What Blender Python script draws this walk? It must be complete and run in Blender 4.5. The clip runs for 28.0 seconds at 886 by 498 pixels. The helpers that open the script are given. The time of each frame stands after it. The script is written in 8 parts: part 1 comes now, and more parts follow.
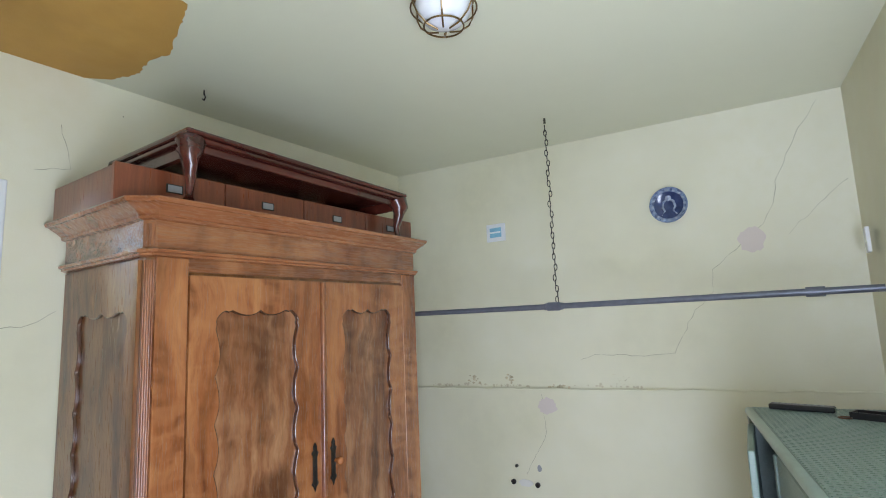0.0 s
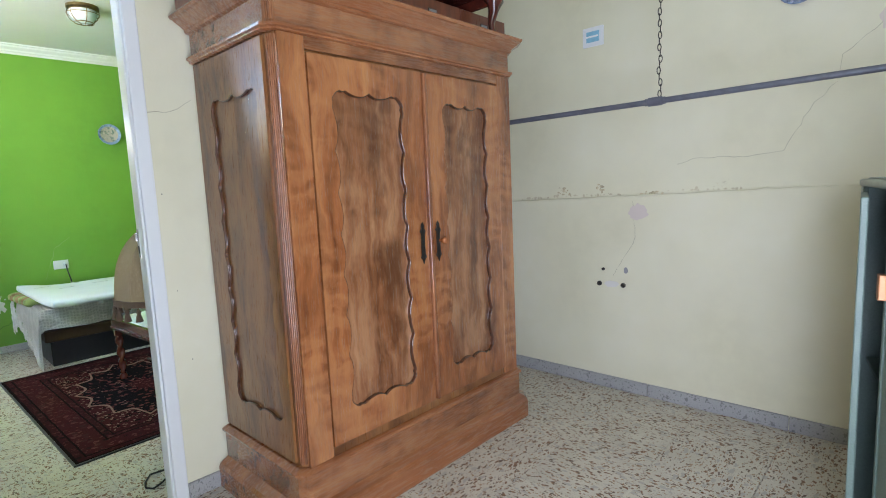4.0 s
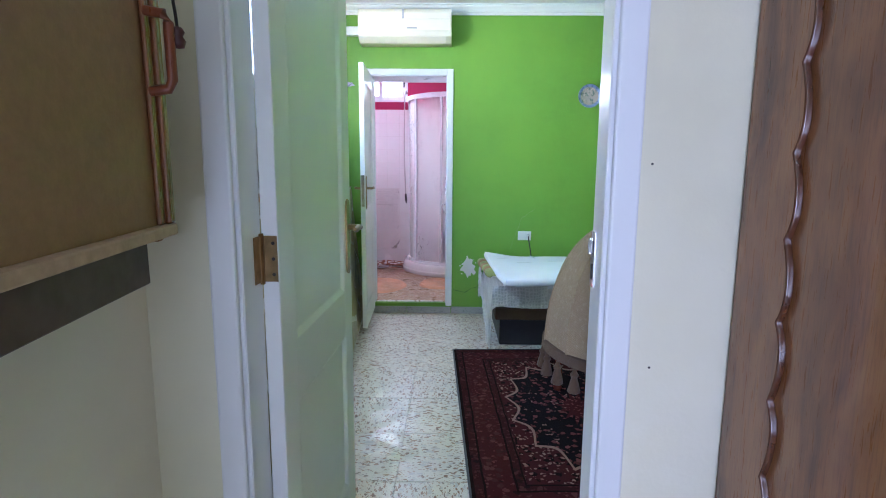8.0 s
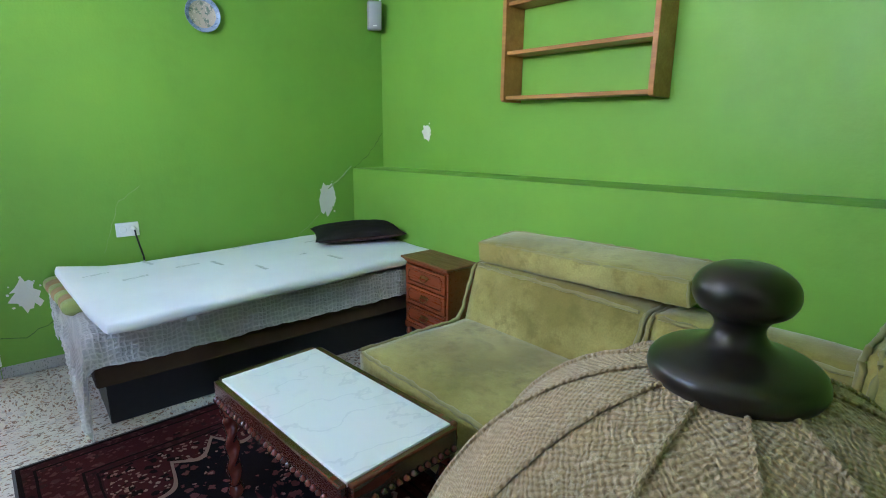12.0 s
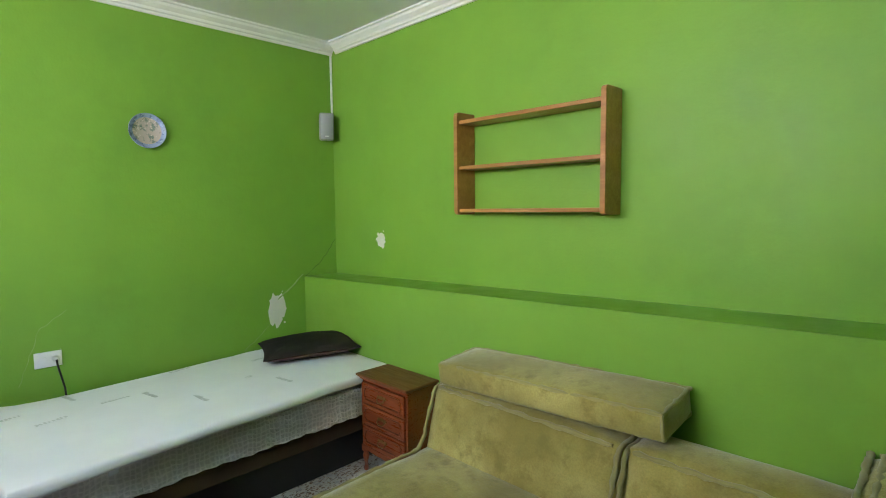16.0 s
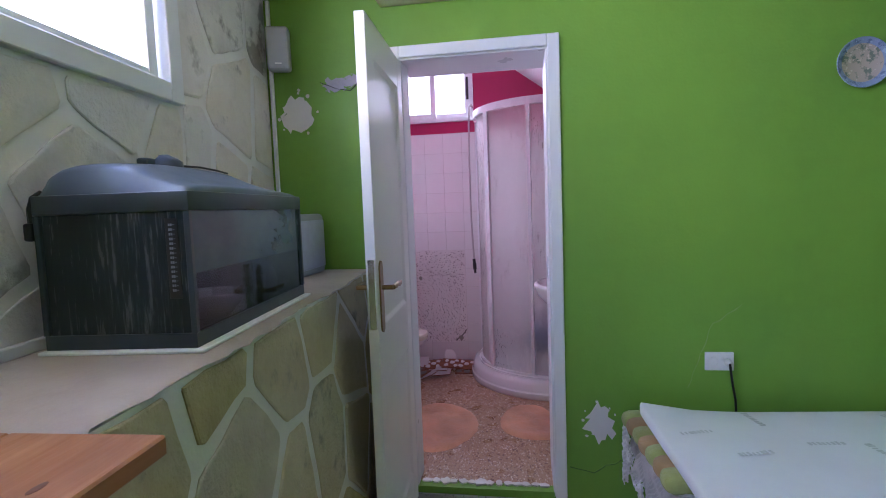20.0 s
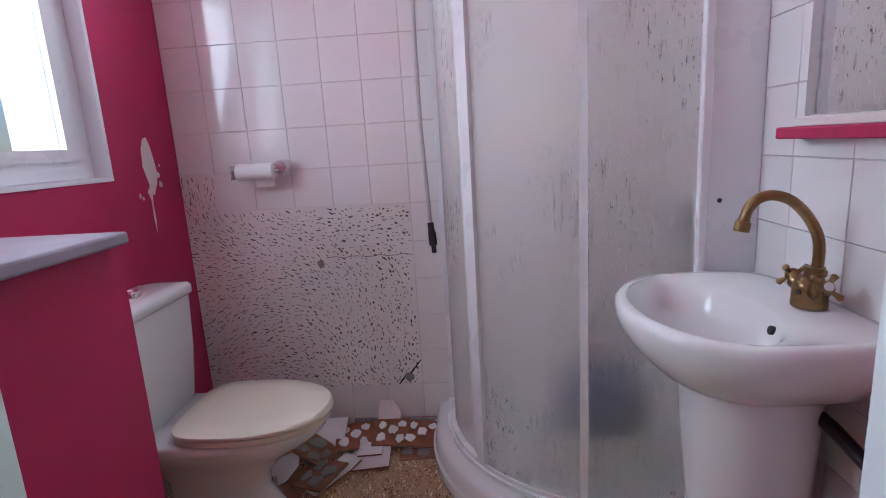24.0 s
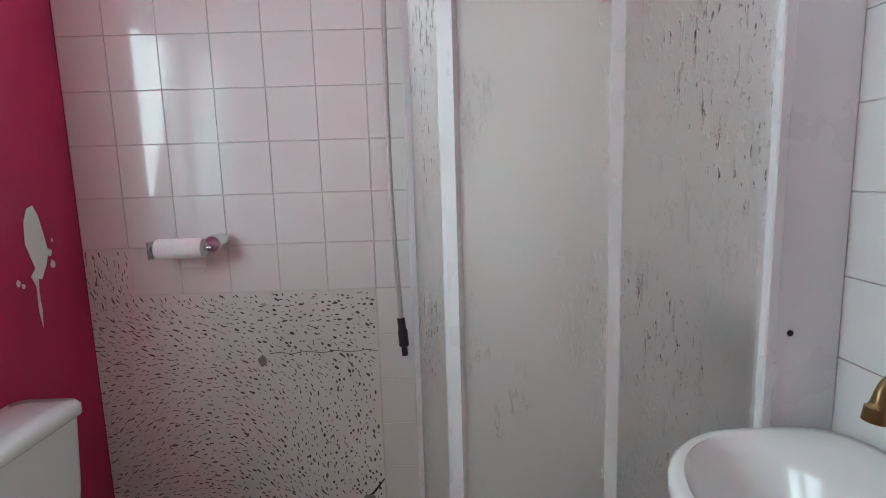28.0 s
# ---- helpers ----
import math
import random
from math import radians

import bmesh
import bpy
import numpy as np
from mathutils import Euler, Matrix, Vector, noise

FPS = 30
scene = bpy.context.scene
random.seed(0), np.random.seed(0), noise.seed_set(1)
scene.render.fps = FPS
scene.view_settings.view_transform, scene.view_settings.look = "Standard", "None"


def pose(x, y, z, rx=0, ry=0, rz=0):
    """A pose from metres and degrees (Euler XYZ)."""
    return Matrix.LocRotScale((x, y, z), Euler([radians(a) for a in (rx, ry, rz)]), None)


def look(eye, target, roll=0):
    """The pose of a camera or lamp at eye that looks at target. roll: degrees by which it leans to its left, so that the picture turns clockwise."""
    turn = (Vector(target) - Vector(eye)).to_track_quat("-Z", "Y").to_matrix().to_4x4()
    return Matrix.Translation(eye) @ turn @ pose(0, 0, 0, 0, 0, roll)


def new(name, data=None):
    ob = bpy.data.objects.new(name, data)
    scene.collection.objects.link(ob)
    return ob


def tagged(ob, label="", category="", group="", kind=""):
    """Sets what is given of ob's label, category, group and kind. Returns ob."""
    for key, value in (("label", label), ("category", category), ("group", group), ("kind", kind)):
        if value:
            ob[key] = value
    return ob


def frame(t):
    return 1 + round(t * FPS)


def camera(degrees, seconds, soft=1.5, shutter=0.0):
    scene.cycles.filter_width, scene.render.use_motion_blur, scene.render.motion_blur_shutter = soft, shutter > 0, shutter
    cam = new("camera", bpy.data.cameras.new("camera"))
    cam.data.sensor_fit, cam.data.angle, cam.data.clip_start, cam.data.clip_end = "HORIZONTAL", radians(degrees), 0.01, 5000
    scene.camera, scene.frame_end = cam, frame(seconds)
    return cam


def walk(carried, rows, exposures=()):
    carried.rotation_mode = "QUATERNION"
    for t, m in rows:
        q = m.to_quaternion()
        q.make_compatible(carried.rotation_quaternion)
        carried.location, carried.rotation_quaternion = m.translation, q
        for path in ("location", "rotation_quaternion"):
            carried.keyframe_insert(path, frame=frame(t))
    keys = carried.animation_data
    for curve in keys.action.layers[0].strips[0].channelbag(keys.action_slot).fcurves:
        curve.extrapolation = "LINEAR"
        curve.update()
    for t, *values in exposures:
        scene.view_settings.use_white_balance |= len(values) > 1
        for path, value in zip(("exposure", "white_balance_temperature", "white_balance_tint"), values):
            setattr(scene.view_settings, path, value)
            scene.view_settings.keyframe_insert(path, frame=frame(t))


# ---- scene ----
cam = camera(81.2, 28.0, 1.0)
PATH = [
    (0, (-0.112, 0.627, 1.586), (-1.233, 2.261, 1.859), -2.4),
    (0.5, (-0.127, 0.608, 1.576), (-1.301, 2.208, 1.823), -2.3),
    (1, (-0.139, 0.606, 1.566), (-1.35, 2.184, 1.767), -2.0),
    (1.5, (-0.155, 0.598, 1.538), (-1.412, 2.146, 1.686), -2.2),
    (2, (-0.151, 0.605, 1.512), (-1.421, 2.148, 1.594), -2.4),
    (2.5, (-0.14, 0.605, 1.465), (-1.417, 2.144, 1.472), -2.8),
    (4.5, (-0.159, 0.473, 1.237), (-1.591, 1.83, 0.906), -1.2),
    (5, (-0.222, 0.491, 1.22), (-1.831, 1.632, 0.892), -1.7),
    (5.5, (-0.313, 0.604, 1.238), (-2.086, 1.488, 0.963), -2.4),
    (6, (-0.453, 0.684, 1.237), (-2.32, 1.351, 0.974), -2.3),
    (6.5, (-0.703, 0.725, 1.241), (-2.622, 1.236, 1.007), -1.2),
    (7, (-0.955, 0.763, 1.259), (-2.905, 1.114, 0.985), -0.8),
    (7.5, (-1.177, 0.829, 1.302), (-3.155, 0.966, 1.034), -0.3),
    (8, (-1.41, 0.874, 1.284), (-3.387, 0.842, 0.986), 0.4),
    (8.5, (-1.67, 0.878, 1.273), (-3.643, 0.804, 0.954), 0.5),
    (9, (-1.93, 0.885, 1.264), (-3.901, 0.852, 0.923), -0.1),
    (9.5, (-2.126, 0.932, 1.275), (-4.097, 1.002, 0.938), -0.4),
    (10, (-2.287, 0.93, 1.29), (-4.229, 1.233, 0.923), -0.5),
    (10.5, (-2.422, 0.915, 1.314), (-4.284, 1.537, 0.933), -0.3),
    (11, (-2.513, 0.932, 1.309), (-4.267, 1.806, 0.909), 0.0),
    (11.5, (-2.577, 0.999, 1.303), (-4.212, 2.061, 0.858), 0.2),
    (12, (-2.622, 1.033, 1.311), (-4.107, 2.289, 0.847), 0.5),
    (12.5, (-2.643, 1.039, 1.342), (-4.005, 2.441, 0.916), 0.9),
    (13, (-2.66, 1.04, 1.378), (-3.977, 2.507, 1.041), 1.1),
    (13.5, (-2.665, 1.052, 1.406), (-3.954, 2.559, 1.143), 1.0),
    (15.5, (-2.691, 1.099, 1.491), (-4.02, 2.586, 1.335), 0.1),
    (16, (-2.719, 1.113, 1.472), (-4.125, 2.527, 1.315), -0.6),
    (16.5, (-2.72, 1.073, 1.471), (-4.25, 2.353, 1.321), -1.5),
    (17, (-2.74, 1.004, 1.495), (-4.413, 2.088, 1.339), -1.4),
    (17.5, (-2.758, 0.946, 1.485), (-4.564, 1.789, 1.322), -1.4),
    (18, (-2.751, 0.901, 1.454), (-4.678, 1.408, 1.29), -2.1),
    (18.5, (-2.877, 0.856, 1.444), (-4.861, 1.072, 1.306), -2.7),
    (19, (-3.097, 0.782, 1.443), (-5.094, 0.763, 1.331), -2.6),
    (19.5, (-3.395, 0.747, 1.419), (-5.382, 0.561, 1.285), -2.0),
    (20, (-3.67, 0.718, 1.416), (-5.639, 0.402, 1.259), -2.1),
    (20.5, (-3.964, 0.647, 1.397), (-5.932, 0.33, 1.234), -2.5),
    (21, (-4.227, 0.593, 1.383), (-6.201, 0.321, 1.211), -3.1),
    (21.5, (-4.502, 0.59, 1.386), (-6.471, 0.277, 1.224), -3.2),
    (23.5, (-5.659, 0.507, 1.293), (-7.62, 0.287, 0.969), -3.7),
    (24, (-5.867, 0.469, 1.288), (-7.823, 0.346, 0.889), -3.4),
    (24.5, (-6.0, 0.448, 1.248), (-7.92, 0.381, 0.692), -3.0),
    (25, (-6.09, 0.461, 1.227), (-7.959, 0.394, 0.518), -3.4),
    (25.5, (-6.144, 0.456, 1.223), (-7.976, 0.428, 0.42), -3.3),
    (26, (-6.177, 0.425, 1.236), (-8.012, 0.375, 0.444), -3.1),
    (26.5, (-6.202, 0.435, 1.282), (-8.079, 0.366, 0.595), -3.2),
    (27, (-6.236, 0.439, 1.322), (-8.154, 0.427, 0.755), -2.6),
    (27.5, (-6.253, 0.427, 1.37), (-8.203, 0.443, 0.926), -2.3),
    (28, (-6.255, 0.419, 1.425), (-8.234, 0.448, 1.138), -1.7),
]
LIGHT = [(0, 0.08, 5900, 9), (2.5, 0.12, 5900, 10), (5, 0.14, 5750, 16), (6, 0.02, 5020, 22), (7, 0.07, 5050, 25), (8, 0.0, 5050, 25), (9, -0.17, 5200, 20), (10, -0.27, 4870, 35), (11, -0.25, 5250, 28), (12, -0.06, 5300, 25), (13, -0.06, 5850, 17), (16, -0.2, 6250, 23), (18, -0.5, 5450, 37), (19, -0.72, 5500, 36), (20, -0.88, 5300, 43), (21.5, -0.7, 5400, 41), (23.5, -0.62, 5500, 17), (24, -0.57, 5300, 12), (25, 0.03, 5200, -1), (26, 0.16, 5250, -7), (27, -0.05, 5320, -8), (28, -0.62, 5450, -8)]
walk(cam, [(t, look(eye, target, roll)) for t, eye, target, roll in PATH], LIGHT)

# ---- world and light ----
world = bpy.data.worlds.new("World")
scene.world = world
world.use_nodes = True
wn = world.node_tree
sky = wn.nodes.new("ShaderNodeTexSky")
sky.sky_type, sky.sun_disc, sky.sun_elevation, sky.sun_rotation = "NISHITA", False, radians(52), radians(150)
wn.links.new(sky.outputs[0], wn.nodes["Background"].inputs[0])
wn.nodes["Background"].inputs[1].default_value = 0.12


def daylight(name, m, w, h, watts, colour=(1, 0.98, 0.94)):
    lamp = bpy.data.lights.new(name, "AREA")
    lamp.shape, lamp.size, lamp.size_y, lamp.energy, lamp.color = "RECTANGLE", w, h, watts, colour
    ob = new(name, lamp)
    ob.matrix_world = m
    return ob


sun = bpy.data.lights.new("sun", "SUN")
sun.energy, sun.angle, sun.color = 3.0, radians(0.5), (1, 0.95, 0.86)
new("sun", sun).matrix_world = look((0, 0, 20), (6, -10, 0))
daylight("daylight_entrance", look((0.3, 0.4, 1.1), (-0.35, 1.45, 1.6)), 0.75, 1.85, 82, (0.8, 0.85, 1.0))
daylight("daylight_room_window", look((-4.0, -0.62, 2.22), (-3.9, 2.2, 1.3)), 2.5, 0.72, 78, (0.52, 0.74, 1.0))
daylight("ground_light_room_window", look((-4.0, -0.6, 2.0), (-3.8, 2.4, 2.62)), 2.2, 0.22, 52, (1, 0.78, 0.25))
daylight("daylight_bath_window", look((-8.16, 0.0, 2.42), (-7, 0.1, 1.3)), 0.62, 0.5, 74, (0.92, 0.95, 0.91))
daylight("daylight_bath_side", look((-6.98, -1.06, 1.72), (-6.98, 1.2, 1.1)), 0.8, 0.9, 22.5, (0.92, 0.95, 0.91))


# ---- materials ----
class Nodes:
    """A small wrapper to write node materials in few lines."""

    def __init__(self, name):
        self.m = bpy.data.materials.new(name)
        self.m.use_nodes = True
        self.t = self.m.node_tree
        self.b = self.t.nodes["Principled BSDF"]
        self.co = self.t.nodes.new("ShaderNodeTexCoord").outputs["Object"]

    def n(self, kind, out=0, props=None, **ins):
        node = self.t.nodes.new("ShaderNode" + kind)
        if props:
            node.operation = props["operation"]
        for k, v in ins.items():
            key = int(k[1:]) if k[0] == "i" and k[1:].isdigit() else k.replace("_", " ")
            self.put(node.inputs[key], v)
        return node.outputs[out]

    def put(self, sock, v):
        if isinstance(v, bpy.types.NodeSocket):
            self.t.links.new(v, sock)
        elif isinstance(v, tuple) and len(v) == 3 and sock.type == "RGBA":
            sock.default_value = (*v, 1)
        else:
            sock.default_value = v

    def set(self, **ins):
        for k, v in ins.items():
            self.put(self.b.inputs[k.replace("_", " ")], v)
        return self

    def noise(self, scale, detail=3.0, rough=0.55, vec=None, out=0):
        return self.n("TexNoise", out, Vector=vec or self.co, Scale=scale, Detail=detail, Roughness=rough)

    def scaled(self, x, y, z, vec=None, rot=(0, 0, 0)):
        return self.n("Mapping", Vector=vec or self.co, Scale=(x, y, z), Rotation=rot)

    def ramp(self, fac, *stops, step=False):
        node = self.t.nodes.new("ShaderNodeValToRGB")
        self.put(node.inputs[0], fac)
        r = node.color_ramp
        r.interpolation = "CONSTANT" if step else "LINEAR"
        while len(r.elements) < len(stops):
            r.elements.new(0.5)
        for e, (p, c) in zip(r.elements, stops):
            e.position, e.color = p, (*c, 1) if isinstance(c, tuple) else (c, c, c, 1)
        return node.outputs[0]

    def mix(self, fac, a, b, kind="MIX"):
        node = self.t.nodes.new("ShaderNodeMix")
        node.data_type, node.blend_type = "RGBA", kind
        for s, v in ((node.inputs[0], fac), (node.inputs[6], a), (node.inputs[7], b)):
            self.put(s, v)
        return node.outputs[2]

    def math(self, op, a, b=0.0, c=0.0):
        return self.n("Math", 0, {"operation": op}, i0=a, i1=b, i2=c)

    def bump(self, height, strength=0.3, dist=0.01):
        self.put(self.b.inputs["Normal"], self.n("Bump", Height=height, Strength=strength, Distance=dist))
        return self


def paint(name, colour, rough=0.6, vary=0.08, bump=0.12, second=None, spec=0.4, grain=90.0):
    """Brushed paint or plaster: patchy at two scales, slightly uneven."""
    k = Nodes(name)
    lo = tuple(c * (1 - vary * 1.6) for c in colour)
    hi = tuple(min(1, c * (1 + vary)) for c in colour)
    big = k.noise(1.3, 4)
    col = k.mix(k.ramp(big, (0.3, 0.0), (0.7, 1.0)), lo, second or hi)
    col = k.mix(k.ramp(k.noise(16, 5), (0.42, 0.0), (0.75, 0.5)), col, colour)
    k.set(Base_Color=col, Roughness=k.ramp(k.noise(6), (0.3, rough * 0.85), (0.7, min(1, rough * 1.15))), Specular_IOR_Level=spec)
    h = k.math("ADD", k.math("MULTIPLY", k.noise(grain, 3), 0.35), k.noise(9, 3))
    return k.bump(h, bump, 0.012).m


def plain(name, colour, rough=0.4, metal=0.0, vary=0.1, scale=30.0, bump=0.05, coat=0.0, spec=0.5):
    k = Nodes(name)
    f = k.ramp(k.noise(scale, 4), (0.35, 0.0), (0.7, 1.0))
    k.set(Base_Color=k.mix(f, tuple(c * (1 - vary) for c in colour), tuple(min(1, c * (1 + vary)) for c in colour)))
    k.set(Roughness=k.ramp(k.noise(scale * 2.3), (0.3, rough * 0.93), (0.7, min(1, rough * 1.08))), Metallic=metal, Coat_Weight=coat, Specular_IOR_Level=spec)
    return k.bump(k.noise(scale * 4, 3), bump, 0.003).m


def wood(name, dark, mid, light, axis="z", scale=1.0, rough=0.3, coat=0.3, figure=1.0, curl=0.0, spec=0.5):
    """Grain along one axis with figure and darker pores; every piece a little different."""
    k = Nodes(name)
    s = {"x": (1.2, 14, 14), "y": (14, 1.2, 14), "z": (14, 14, 1.2)}[axis]
    shift = k.n("VectorMath", 0, {"operation": "ADD"}, i0=k.co, i1=k.n("VectorMath", 0, {"operation": "SCALE"}, i0=(3.1, 7.7, 5.3), Scale=k.n("ObjectInfo", 5)))
    v = k.scaled(*(scale * a for a in s), vec=shift)
    warp = k.noise(0.7, 3, vec=v)
    big = k.noise(1.1, 4, 0.6, vec=k.n("VectorMath", 0, {"operation": "ADD"}, i0=v, i1=warp))
    fine = k.noise(5.5, 6, 0.7, vec=v)
    blot = k.noise(2.2 * figure, 3, vec=shift)
    col = k.ramp(big, (0.28, dark), (0.5, mid), (0.72, light))
    col = k.mix(k.ramp(fine, (0.4, 0.0), (0.66, 0.5)), col, dark)
    col = k.mix(k.ramp(blot, (0.42, 0.0), (0.7, 0.55)), col, light)
    col = k.mix(k.ramp(k.noise(1.6 * figure, 3, vec=k.n("VectorMath", 0, {"operation": "ADD"}, i0=shift, i1=(4.0, 9.0, 2.0))), (0.5, 0.0), (0.72, 0.5)), col, dark)
    if curl:
        # ripples that cross the grain, as in figured veneer
        wave = k.n("TexWave", 1, Vector=k.scaled(0.35, 0.35, 1.0, vec=shift, rot=(0.25, 0.2, 0)), Scale=16.0, Distortion=9.0, Detail=4.0, Detail_Scale=1.2)
        col = k.mix(k.math("MULTIPLY", k.math("MULTIPLY", wave, k.ramp(blot, (0.35, 0.2), (0.65, 1.0))), curl), col, light)
        col = k.mix(k.ramp(k.noise(1.0, 5, 0.7, vec=k.scaled(9, 9, 2.2, vec=shift)), (0.56, 0.0), (0.7, 0.45)), col, dark)
    k.set(Base_Color=col, Roughness=k.ramp(fine, (0.3, rough * 0.8), (0.7, rough * 1.4)), Coat_Weight=coat, Coat_Roughness=0.16, Specular_IOR_Level=spec)
    return k.bump(fine, 0.08, 0.002).m


def figured(name, dark, mid, light, rough=0.2, coat=0.8, cloud=1.0, ripple=0.0, grain=(13, 13, 1.1)):
    """Polished veneer: upright streaks and clouds, fine pores, ripples that cross the grain in places."""
    k = Nodes(name)
    shift = k.n("VectorMath", 0, {"operation": "ADD"}, i0=k.co, i1=k.n("VectorMath", 0, {"operation": "SCALE"}, i0=(3.1, 7.7, 5.3), Scale=k.n("ObjectInfo", 5)))
    warp = k.n("VectorMath", 0, {"operation": "ADD"}, i0=shift, i1=k.n("VectorMath", 0, {"operation": "SCALE"}, i0=k.noise(2.4, 3, vec=shift, out=1), Scale=0.16))
    streak = k.noise(1.0, 5, 0.62, vec=k.scaled(*grain, vec=warp))
    col = k.ramp(streak, (0.3, dark), (0.49, mid), (0.68, light))
    blot = k.noise(1.0, 4, 0.6, vec=k.scaled(5.5, 5.5, 2.3, vec=warp))
    col = k.mix(k.math("MULTIPLY", k.ramp(blot, (0.52, 0.0), (0.66, 0.75)), cloud), col, dark)
    col = k.mix(k.math("MULTIPLY", k.ramp(blot, (0.34, 0.6), (0.46, 0.0)), cloud), col, light)
    pores = k.noise(1.0, 4, 0.7, vec=k.scaled(*(g * (14.6 if g > 5 else 8) for g in grain), vec=shift))
    col = k.mix(k.ramp(pores, (0.5, 0.0), (0.72, 0.5)), col, tuple(c * 0.6 for c in dark))
    if ripple:
        wave = k.n("TexWave", 1, Vector=k.scaled(0.5, 0.5, 1.0, vec=warp, rot=(0.35, 0.25, 0)), Scale=17.0, Distortion=3.5, Detail=3.0, Detail_Scale=2.0)
        col = k.mix(k.math("MULTIPLY", k.math("MULTIPLY", wave, k.ramp(k.noise(3.0, 2, vec=shift), (0.42, 0.0), (0.58, 1.0))), ripple), col, light)
    k.set(Base_Color=col, Roughness=k.ramp(pores, (0.3, rough * 0.85), (0.7, rough * 1.4)), Coat_Weight=coat, Coat_Roughness=0.12)
    return k.bump(pores, 0.05, 0.001).m


def terrazzo(name, ground, chips, size=26.0, amount=0.52, rough=0.16, seed=0.0):
    k = Nodes(name)
    shift = k.n("VectorMath", 0, {"operation": "ADD"}, i0=k.co, i1=k.n("VectorMath", 0, {"operation": "SCALE"}, i0=(11.0, 5.0, 0.0), Scale=k.n("ObjectInfo", 5)))
    col = k.mix(k.ramp(k.noise(5, 4, vec=shift), (0.35, 0.0), (0.7, 1.0)), tuple(c * 0.86 for c in ground), ground)
    col = k.mix(k.ramp(k.noise(160, 2, vec=shift), (0.5, 0.0), (0.68, 0.6)), col, tuple(c * 0.62 for c in ground))
    for n, (c, s, a) in enumerate(chips):
        turn = k.scaled(1, 1.9, 1, vec=shift, rot=(0, 0, 0.7 + 1.3 * n + seed))
        bent = k.n("VectorMath", 0, {"operation": "ADD"}, i0=turn, i1=k.n("VectorMath", 0, {"operation": "SCALE"}, i0=k.noise(30, 2, vec=turn, out=1), Scale=0.05))
        vor = k.t.nodes.new("ShaderNodeTexVoronoi")
        k.put(vor.inputs["Vector"], bent)
        vor.inputs["Scale"].default_value = size * s
        cell = k.n("SeparateColor", 0, i0=vor.outputs["Color"])
        mask = k.math("MULTIPLY", k.math("LESS_THAN", vor.outputs["Distance"], k.math("MULTIPLY", cell, 0.46)), k.math("GREATER_THAN", cell, a))
        col = k.mix(mask, col, c)
    k.set(Base_Color=col, Roughness=k.ramp(k.noise(9), (0.3, rough * 0.7), (0.7, rough * 1.8)), Specular_IOR_Level=0.5)
    return k.bump(k.noise(12, 3), 0.03, 0.004).m


def clear(name, rough=0.0, tint=(1, 1, 1), ior=1.45, bump=None):
    k = Nodes(name)
    k.set(Base_Color=tint, Roughness=rough, IOR=ior, Transmission_Weight=1.0)
    if bump:
        k.bump(bump(k), 0.35, 0.004)
    return k.m


CREAM = paint("cream_wall", (0.74, 0.71, 0.52), 0.5, 0.06, 0.1, second=(0.79, 0.77, 0.62))
CEIL1 = paint("cream_ceiling", (0.7, 0.7, 0.54), 0.36, 0.02, 0.06, grain=30)
GREEN = paint("green_wall", (0.17, 0.365, 0.047), 0.45, 0.08, 0.22, second=(0.188, 0.385, 0.045), spec=0.25, grain=75)
WHITE = paint("white_ceiling", (0.78, 0.78, 0.77), 0.6, 0.03, 0.08)
GLOSSW = paint("white_gloss_paint", (0.76, 0.78, 0.8), 0.32, 0.015, 0.06, grain=40)
DOORW = paint("ivory_door_paint", (0.78, 0.79, 0.77), 0.34, 0.012, 0.05, grain=40)
RED = paint("crimson_wall", (0.41, 0.018, 0.088), 0.45, 0.1, 0.15)
MORTAR = paint("white_mortar", (0.8, 0.79, 0.76), 0.85, 0.1, 0.35)
PLASTER = paint("bare_plaster", (0.72, 0.7, 0.66), 0.9, 0.08, 0.3)
OCHRE = paint("ochre_stain", (0.5, 0.29, 0.07), 0.7, 0.18, 0.15)
GREY_SKIRT = terrazzo("grey_skirting_stone", (0.4, 0.4, 0.4), [((0.2, 0.2, 0.2), 1.6, 0.5)], 40, rough=0.35)
FLOOR_T = terrazzo("cream_terrazzo", (0.66, 0.62, 0.53), [((0.2, 0.1, 0.05), 1.25, 0.6), ((0.13, 0.085, 0.055), 1.7, 0.68), ((0.34, 0.22, 0.13), 2.2, 0.55), ((0.45, 0.43, 0.39), 0.9, 0.7)], rough=0.33)
BATH_T = terrazzo("ochre_terrazzo", (0.46, 0.3, 0.165), [((0.13, 0.05, 0.025), 1.5, 0.45), ((0.75, 0.68, 0.55), 1.9, 0.4), ((0.25, 0.1, 0.05), 2.6, 0.4)], 30, rough=0.3)
JOINT = paint("floor_joint", (0.42, 0.4, 0.35), 0.9, 0.1, 0.2)
WALNUT = figured("walnut_veneer", (0.11, 0.034, 0.012), (0.29, 0.1, 0.033), (0.45, 0.192, 0.072), 0.22, 0.9, 0.6, 0.45)
WALNUT_P = figured("clouded_walnut_panel", (0.075, 0.027, 0.011), (0.235, 0.092, 0.036), (0.42, 0.215, 0.105), 0.22, 0.8, 1.0, 0.12)
WALNUT_H = figured("walnut_rail", (0.1, 0.031, 0.012), (0.25, 0.094, 0.036), (0.39, 0.175, 0.075), 0.24, 1.0, 0.9, 0.0, (13, 1.6, 13))
TRIMWOOD = wood("cherry_moulding", (0.19, 0.064, 0.023), (0.31, 0.113, 0.043), (0.42, 0.18, 0.075), "y", 1.4, 0.24, 0.8)
